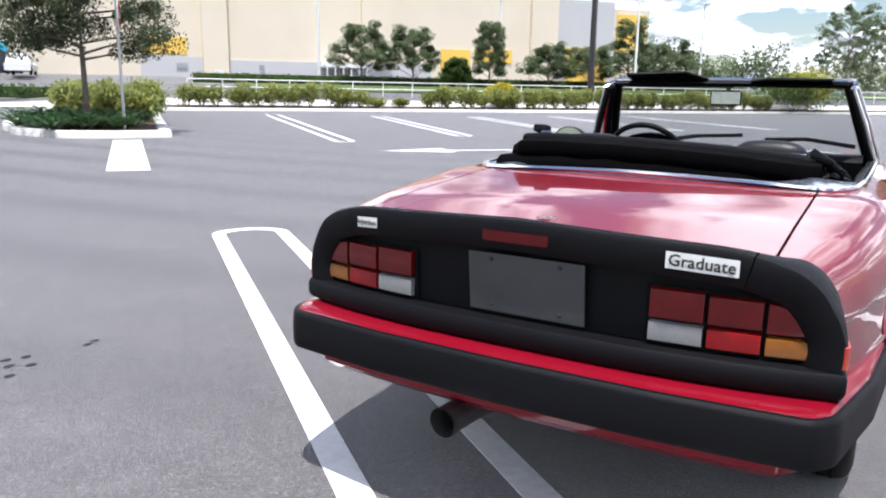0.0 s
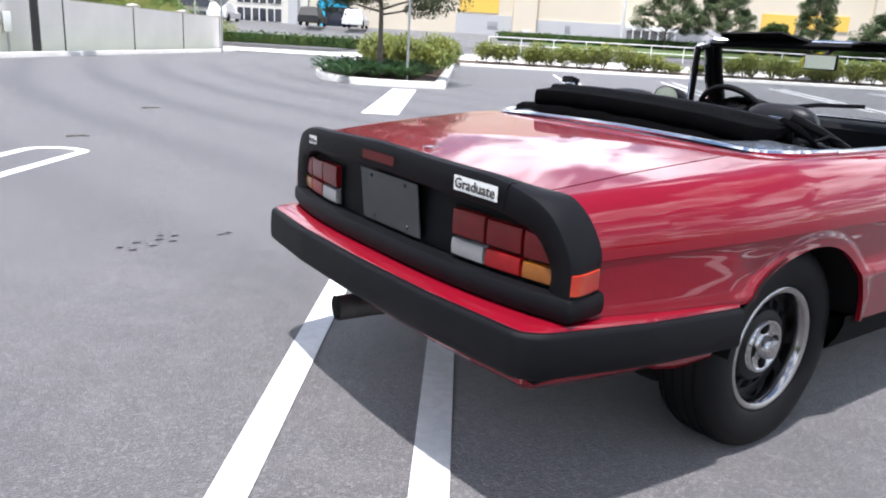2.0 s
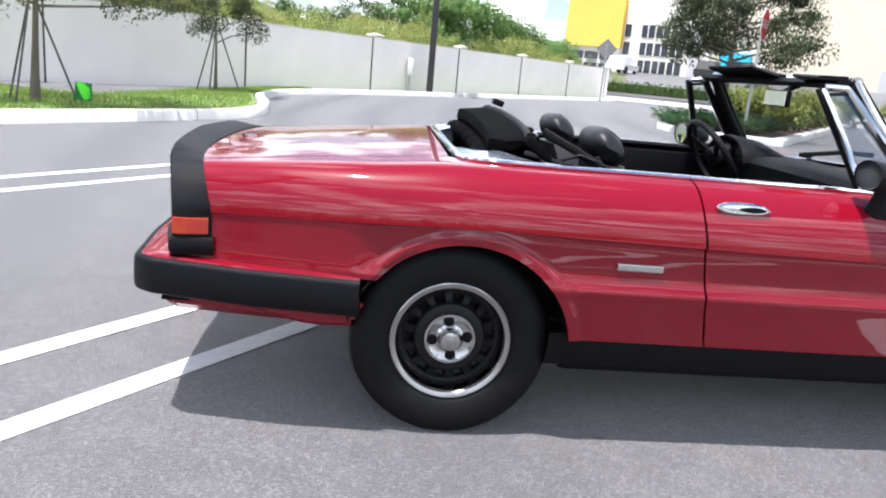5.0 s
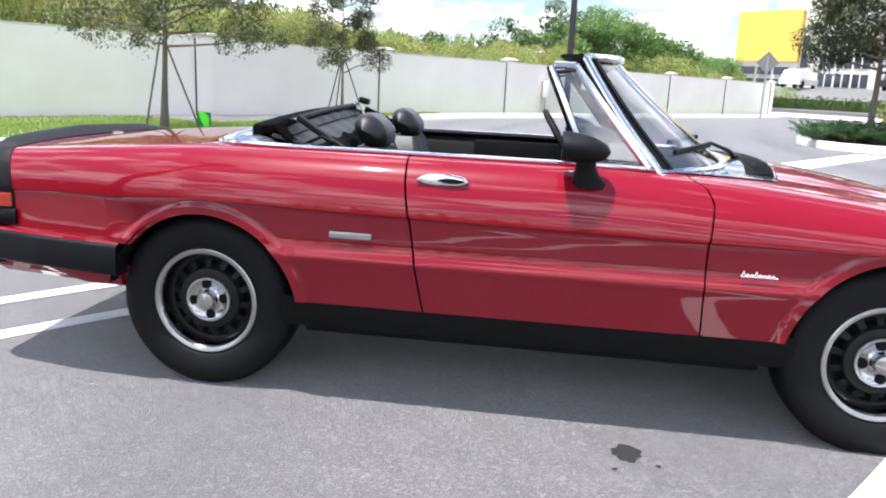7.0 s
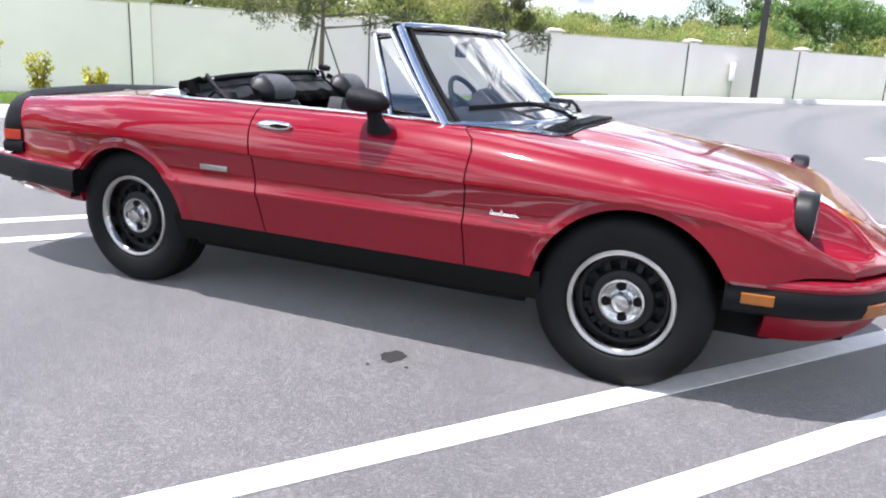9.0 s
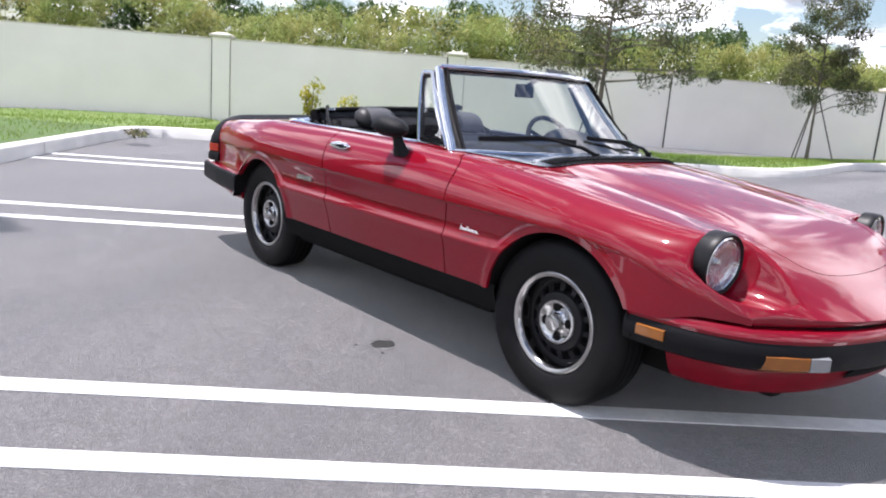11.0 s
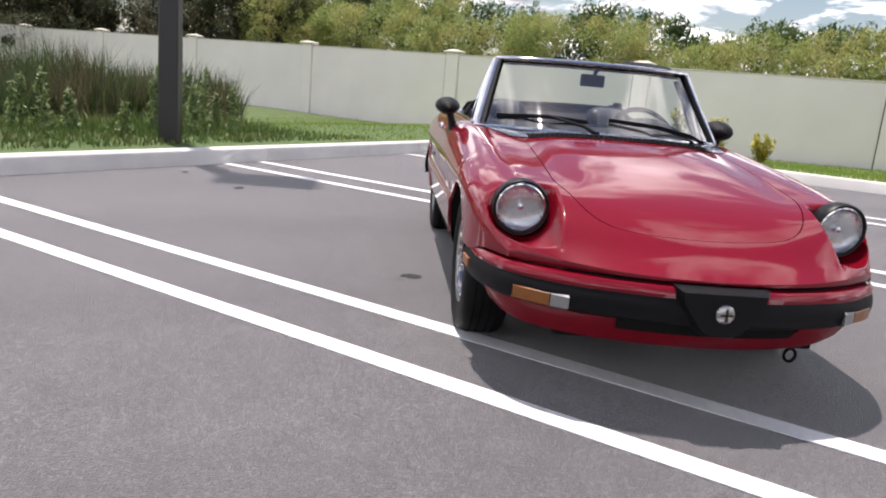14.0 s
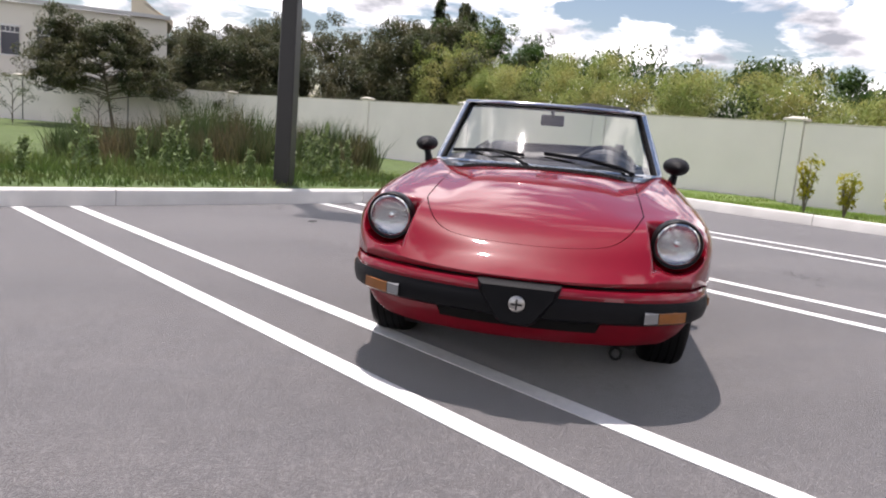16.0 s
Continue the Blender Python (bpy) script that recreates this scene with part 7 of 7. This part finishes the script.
for k, (d, s) in enumerate(((-3.1, 23.4), (-2.4, 22.6), (-1.7, 22.2), (-3.6, 24.6), (-2.8, 24.4), (-2.1, 24.0), (-1.5, 23.8), (-1.5, 26.0), (-2.6, 26.2), (-3.7, 26.4), (-1.5, 28.2), (-2.9, 28.5), (-3.8, 28.9), (-1.5, 30.5), (-1.5, 33.5), (-1.3, 36.5), (-1.2, 38.8))):
    bush(lot(d, s, 0.1), (0.75, 0.75, 0.66 + 0.08 * math.sin(k * 2.3)), LEAF_VARIEGATED, "yellow-green variegated shrub on the island", 60 + k, 1500, 0.075, group="island planting")
for k in range(54):
    d = 0.8 + k * 0.76 + rng.uniform(-0.3, 0.3)
    if 11.5 < d < 14.2 and k % 2:
        continue
    h = rng.uniform(0.55, 0.80) * (0.55 if 11 < d < 14.5 else 1)
    bush(lot(d, 41.3 + rng.uniform(-0.25, 0.25), 0.2), (0.62 + 0.3 * rng.random(), 0.7, h), LEAF_VARIEGATED, "yellow-green variegated shrub along the far kerb", 100 + k, 1500, 0.075, group="far kerb shrubs")
for d, s, r, h, lf, lb in ((20.5, 43.2, 1.4, 0.9, LEAF_YELLOW, "golden rounded shrub by the railing"), (43.4, 40.9, 4.6, 1.5, LEAF_HEDGE, "wide dark green shrub with golden top"), (45.6, 41.9, 4.2, 1.7, LEAF_YELLOW, "wide golden flowering shrub")):
    bush(lot(d, s, 0.2), (r, r * 0.7, h), lf, lb, int(d * 7), 5000, 0.11)

# railing
rail = thing("railing", "white painted pipe railing along the road", "railing")
z0 = ground_z(10, 46)
for z in (0.5, 0.95):
    bm = bmesh.new()
    tube(bm, [lot(1, 46, z0 + z), lot(62, 46, z0 + z)], 0.035, 6)
    part("rail", bm, WHITE_METAL, rail)
for k in range(31):
    bm = bmesh.new()
    tube(bm, [lot(1 + k * 2.03, 46, z0 - 0.1), lot(1 + k * 2.03, 46, z0 + 0.95)], 0.035, 6)
    part("post", bm, WHITE_METAL, rail)


def hedge(a, b, h, w, label, seed, leaf=LEAF_HEDGE):
    rng = random.Random(seed)
    v, f = [], []
    L = (b - a).length
    k = int(L / 0.5)
    for i in range(k):
        p = a.lerp(b, (i + 0.5) / k)
        leaf_cards(v, f, (p.x, p.y, p.z + h * 0.5), (0.45, w, h * 0.52), 60, 0.13, rng, 0.5)
    bm = bmesh.new()
    t = (b - a).normalized()
    box(bm, (0, -w * 0.6, 0), (L, w * 0.6, h * 0.86), 0.05, Matrix.Translation(a) @ Matrix.Rotation(math.atan2(t.y, t.x), 4, "Z"))
    core = part("hedge_core", bm, LEAF_HEDGE, smooth=False)
    top = tagged(raw_mesh("hedge", v, f, leaf), label, "hedge", kind="stuff")
    core.parent = top
    return top


hedge(lot(-30, 48, 0.5), lot(-5.2, 46.5, 0.62), 0.72, 0.5, "long clipped dark green hedge along the road", 3)
hedge(lot(2, 57, 1.6), lot(52, 57, 1.6), 0.8, 0.6, "low clipped hedge in front of the store", 4)

# trees before the store
for d, s, h, sp, seed, lf, lb in ((14.2, 55, 4.6, 1.9, 51, LEAF_STREET, "leafy green street tree before the store"), (18.4, 55, 4.5, 1.8, 52, LEAF_STREET, "leafy green street tree before the store"), (25.0, 55, 5.4, 1.1, 53, LEAF_STREET, "slender street tree before the store"),
                                 (30.5, 55, 3.6, 1.8, 54, LEAF_STREET, "leafy green street tree before the store"), (22.5, 56, 2.4, 1.0, 59, LEAF_HEDGE, "small round street tree before the store"), (34.5, 55, 3.5, 1.9, 55, LEAF_STREET, "leafy green street tree before the store"), (39.2, 56, 6.2, 1.7, 56, LEAF_STREET, "open-crowned street tree before the store"),
                                 (44.5, 57, 4.2, 2.4, 57, LEAF_STREET, "leafy green street tree beyond the road"), (64.5, 55, 8.4, 3.4, 58, LEAF_STREET, "tall open-crowned tree beyond the road"), (70.5, 57, 8.0, 3.0, 61, LEAF_STREET, "tall open-crowned tree beyond the road")):
    tree(lot(d, s, 1.3), h, sp, lb, leaf=lf, seed=seed, per=190, size=0.07, clump=0.40, r0=0.09, count=32, first=0.2, group="street trees", rise=0.8)
rng = random.Random(77)
v, f = [], []
for k in range(120):
    d = 46 + k * 0.65
    top = 3.6 + 1.3 * math.sin(k * 0.31) + rng.uniform(-0.5, 0.7)
    for q in range(3):
        leaf_cards(v, f, lot(d + rng.gauss(0, 0.4), 62 + rng.uniform(-1, 6), 1.6 + top * (q + 0.6) / 3), (1.1, 1.1, top * 0.24), 130, 0.2, rng)
tagged(raw_mesh("far_wood", v, f, LEAF_STREET), "distant dark green trees along the horizon", "trees", kind="stuff")

# slim light poles
for d, s, h in ((12.0, 60, 12.0), (27.3, 58, 7.6), (38.5, 54, 9.0), (50.5, 60, 8.5)):
    t = thing("light_pole", "slim pale grey light pole", "light pole", "slim poles", at=lot(d, s, 1.5))
    bm = bmesh.new()
    tube(bm, [(0, 0, -0.2), (0, 0, h * 0.5), (0, 0, h)], [0.13, 0.11, 0.08], 8)
    part("pole", bm, WHITE_METAL, t)
    bm = bmesh.new()
    box(bm, (-0.2, -0.5, h), (0.2, 0.5, h + 0.15), 0.03)
    part("lamp_head", bm, WHITE_METAL, t)

# stop sign on the island and a diamond sign by the wall's end
sp = thing("stop_sign", "red stop sign on a galvanised post on the island", "road sign", at=lot(-1.97, 17.5, 0.05))
bm = bmesh.new()
tube(bm, [(0, 0, -0.1), (0, 0, 3.15)], 0.035, 8)
part("post", bm, GALV, sp)
face = Matrix.Translation((0, 0, 2.74)) @ Matrix.Rotation(radians(50), 4, "Z") @ Matrix.Rotation(radians(90), 4, "X")
bm = bmesh.new()
slab(bm, [(0.40 * math.cos(radians(22.5 + 45 * k)), 0.40 * math.sin(radians(22.5 + 45 * k))) for k in range(8)], 0.012, face @ Matrix.Translation((0, 0, 0.04)))
board = part("board", bm, TAG, sp, "white-edged octagon", smooth=False)
bm = bmesh.new()
slab(bm, [(0.375 * math.cos(radians(22.5 + 45 * k)), 0.375 * math.sin(radians(22.5 + 45 * k))) for k in range(8)], 0.004, face @ Matrix.Translation((0, 0, 0.053)))
part("red_face", bm, SIGN_RED, board, "red octagon face", smooth=False)
letters("STOP", 0.29, TAG, board, face @ Matrix.Translation((0, 0, 0.06)))
ds = thing("diamond_sign", "grey back of a diamond road sign on a post", "road sign", at=lot(-13.3, 38.0, 0.05))
bm = bmesh.new()
tube(bm, [(0, 0, -0.1), (0, 0, 3.1)], 0.05, 8)
part("post", bm, GALV, ds)
bm = bmesh.new()
box(bm, (-0.4, -0.4, -0.01), (0.4, 0.4, 0.01), 0.0, Matrix.Translation((0, 0, 2.8)) @ Matrix.Rotation(radians(-30), 4, "Z") @ Matrix.Rotation(radians(90), 4, "X") @ Matrix.Rotation(radians(45), 4, "Z"))
part("board", bm, SIGN_BACK_SHADE, ds, smooth=False)

# ---------- the store ----------
store = thing("store", "large cream stucco store with yellow panels and grey base", "building")
FACE = 74.0
LM = Matrix(((UY, UX, 0, 0), (-UX, UY, 0, 0), (0, 0, 1, 0), (0, 0, 0, 1)))


def block(name, d0, d1, s0, s1, z0, z1, mat, parent=store, label=""):
    bm = bmesh.new()
    box(bm, (d0, s0, z0), (d1, s1, z1), 0.0, LM)
    return part(name, bm, mat, parent, label, smooth=False)


body = block("wall", -16.0, 41.9, FACE, FACE + 30, 0, 15.5, STUCCO_CREAM)
block("grey_wing", 41.92, 49.8, FACE + 0.5, FACE + 30, 0, 11.6, STUCCO_GREY)
block("end_wing", 49.82, 55.0, FACE + 1.0, FACE + 30, 0, 11.0, STUCCO_CREAM, label="tan end wing")
block("white_wing", -27.5, -16.02, FACE - 0.4, FACE + 30, 0, 15.0, STUCCO_WHITE)
block("yellow_tower", -30.7, -24.7, FACE - 1.2, FACE + 20, 4.5, 9.2, STUCCO_YELLOW, label="yellow upper block")
block("white_base", -36.0, -24.7, FACE - 1.0, FACE + 20, 0, 4.48, STUCCO_WHITE)
block("yellow_panel", -1.2, 2.6, FACE - 0.1, FACE - 0.003, 4.3, 5.8, STUCCO_YELLOW, body)
block("yellow_panel", 28.1, 31.5, FACE - 0.1, FACE - 0.003, 2.0, 5.65, STUCCO_YELLOW, body)
block("yellow_panel", 32.0, 36.5, FACE - 0.1, FACE - 0.003, 4.4, 5.8, STUCCO_YELLOW, body)
block("yellow_panel", 43.5, 49.0, FACE + 0.4, FACE + 0.497, 2.0, 6.4, STUCCO_YELLOW, body)
block("yellow_panel", 50.5, 54.5, FACE + 0.9, FACE + 0.997, 6.0, 10.4, STUCCO_YELLOW, body)
block("pilaster", 4.0, 6.3, FACE - 0.7, FACE - 0.003, 0, 15.5, STUCCO_CREAM, body, "grey-cream pilaster")
block("pilaster", 19.4, 22.5, FACE - 0.5, FACE - 0.003, 3.9, 15.5, STUCCO_CREAM, body)
block("pilaster", 38.6, 41.9, FACE - 0.5, FACE - 0.003, 0, 15.5, STUCCO_CREAM, body)
block("pilaster", -17.8, -16.9, FACE - 0.9, FACE - 0.403, 0, 15.0, STUCCO_GREY, body)
block("grey_base", -1.5, 3.98, FACE - 0.12, FACE - 0.003, 0, 4.1, STUCCO_GREY, body, "grey painted base course")
block("grey_base", 6.32, 27.0, FACE - 0.12, FACE - 0.003, 0, 3.9, STUCCO_GREY, body, "grey painted base course")
block("entrance_surround", -14.9, -12.2, FACE - 0.8, FACE - 0.003, 1.5, 4.75, STUCCO_BLUE, body, "sky blue entrance surround")
block("door_glass", -14.2, -11.0, FACE - 0.9, FACE - 0.81, 1.5, 4.0, GLASS_DARK, body)
block("canopy", 15.2, 19.5, FACE - 2.5, FACE - 0.13, 3.4, 3.6, WHITE_METAL, body)
for k in range(6):
    block("canopy_post", 15.3 + 0.8 * k, 15.4 + 0.8 * k, FACE - 2.5, FACE - 2.4, 1.5, 3.39, WHITE_METAL, body)
for d in (-25.3, -22.9, -21.4, -19.9):
    for z in (2.3, 4.0, 5.7):
        w = block("window", d, d + 1.3, FACE - 0.46, FACE - 0.403, z, z + 1.2, GLASS_DARK, body)
        block("bar", d + 0.6, d + 0.7, FACE - 0.5, FACE - 0.462, z, z + 1.2, WHITE_METAL, w)
for d in (-29.9, -28.3, -26.7):
    for z in (2.2, 3.3):
        block("window", d, d + 1.3, FACE - 1.25, FACE - 1.003, z, z + 0.7, GLASS_DARK, body)
for d0, d1 in ((9.2, 9.7), (1.6, 2.6)):
    block("vent", d0, d1, FACE - 0.2, FACE - 0.121, 3.0, 3.5, GALV, body)
block("access_door", 5.0, 5.8, FACE - 0.78, FACE - 0.703, 1.5, 2.9, WHITE_METAL, body)

# parked vehicles far off before the entrance
def far_car(at, angle, mat, label):
    t = thing("parked_car", label, "car", "parked cars", at=at)
    t.rotation_euler = (0, 0, angle)
    bm = bmesh.new()
    rows = []
    for x, h, w in ((-2.2, 0.85, 0.8), (-1.9, 1.5, 0.75), (-0.6, 1.62, 0.72), (0.6, 1.5, 0.72), (1.2, 1.0, 0.82), (2.1, 0.85, 0.82), (2.25, 0.55, 0.75)):
        rows.append([Vector((x, -w - 0.08, 0.3)), Vector((x, -w - 0.1, 0.8)), Vector((x, -w + 0.08, h)), Vector((x, w - 0.08, h)), Vector((x, w + 0.1, 0.8)), Vector((x, w + 0.08, 0.3))])
    vs = grid(bm, rows)
    bm.faces.new(vs[0])
    bm.faces.new(vs[-1])
    part("body", bm, mat, t, smooth=False)
    for x in (-1.35, 1.35):
        for y in (-0.88, 0.7):
            bm = bmesh.new()
            lathe(bm, [(0.0, 0.0), (0.33, 0.0), (0.34, 0.09), (0.33, 0.18), (0.0, 0.18)], 16, Matrix.Translation((x, y, 0.34)))
            part("wheel", bm, TYRE, t)
    return t


far_car(lot(-14.0, 66, 2.0), ang, INK, "black car parked before the store")
far_car(lot(-10.2, 66, 2.0), ang, WHITE_METAL, "white car parked before the store")
far_car(lot(-22.5, 68, 2.0), ang, WHITE_METAL, "white car parked before the store")

# house behind the far wall
hs = thing("house", "beige stucco house with gabled roof beyond the wall", "house")
hm = Matrix.Translation((-40.2, -41.0, -0.3)) @ Matrix.Rotation(radians(-58), 4, "Z") @ Matrix.Scale(1.3, 4)


def house_block(name, lo, hi, mat, parent=hs, label=""):
    bm = bmesh.new()
    box(bm, lo, hi, 0.0, hm)
    return part(name, bm, mat, parent, label, smooth=False)


house_block("wall", (-9.6, -8, -1), (9.2, 0, 5.75), STUCCO_WHITE)
bm = bmesh.new()
grid(bm, [[hm @ Vector((x, y, z)) for x in (-9.75, 9.5)] for y, z in ((0.35, 5.75), (0.35, 5.95), (-8.2, 6.6))])
part("roof", bm, STUCCO_GREY, hs, "grey roof edge", smooth=False)
bm = bmesh.new()
slab(bm, [(0, 0), (2.2, 0), (2.2, 1.15), (1.75, 1.15), (0, -0.3)], 6.0, hm @ Matrix.Translation((-9.9, 0.1, 5.76)) @ Matrix.Rotation(radians(90), 4, "X"))
part("gable", bm, STUCCO_CREAM, hs, "tan gable end", smooth=False)
for x in (-3.9, -2.2, 0.2):
    w = house_block("window", (x, 0.005, 3.0), (x + 0.85, 0.06, 4.45), GLASS_DARK, hs)
    house_block("frame", (x - 0.06, 0.003, 4.46), (x + 0.91, 0.09, 4.56), WHITE_METAL, w)
    house_block("sill", (x - 0.05, 0.003, 2.92), (x + 0.90, 0.10, 2.99), WHITE_METAL, w)
    house_block("transom", (x + 0.002, 0.062, 4.14), (x + 0.848, 0.085, 4.19), WHITE_METAL, w)
    for q in (0.20, 0.41, 0.62):
        house_block("muntin", (x + q, 0.062, 4.195), (x + q + 0.03, 0.08, 4.45), WHITE_METAL, w)
tree((-29.9, -23.5, -0.5), 5.3, 3.3, "dark spreading oak by the wall before the house", leaf=LEAF_DARK, seed=91, per=230, size=0.075, clump=0.55, r0=0.10, count=56, first=0.30, rise=0.24, flat=0.6, lean=(0.3, -0.8))
tree((-36.5, -20.5, -0.5), 5.4, 3.0, "dark oak behind the wall corner", leaf=LEAF_DARK, seed=93, per=300, size=0.08, clump=0.8, r0=0.14, count=40, first=0.2, rise=0.3, flat=0.7)
for k, (x, y) in enumerate(((-27.0, -22.4), (-24.9, -25.3))):
    tree((x, y, -0.45), 2.3, 1.0, "small sparse tree at the wall", leaf=LEAF_OAK, seed=95 + k, per=22, size=0.05, clump=0.28, r0=0.045, count=10, first=0.2, rise=1.1)
for k, (x, y, h) in enumerate(((-38.0, -8.2, 8.6), (-36.5, -6.6, 8.2), (-35.0, -6.0, 7.4))):
    t = thing("pine_tree", "tall feathery dark pine beyond the wall", "tree", "pines", at=(x, y, -0.3))
    rng = random.Random(140 + k)
    bm = bmesh.new()
    tube(bm, [(0, 0, -0.1), (0.05, 0, h * 0.5), (0.1, 0, h)], [0.16, 0.1, 0.03], 8)
    part("trunk", bm, BARK, t)
    v, f = [], []
    for q in range(26):
        z = h * (0.25 + 0.75 * q / 26)
        r = 1.5 * (1.05 - q / 26) + 0.25
        for _ in range(3):
            a = rng.uniform(0, 6.28)
            leaf_cards(v, f, (math.cos(a) * r * 0.5, math.sin(a) * r * 0.5, z), (r * 0.5, r * 0.5, 0.3), 60, 0.13, rng, droop=-0.4)
    raw_mesh("crown", v, f, LEAF_DARK, t)
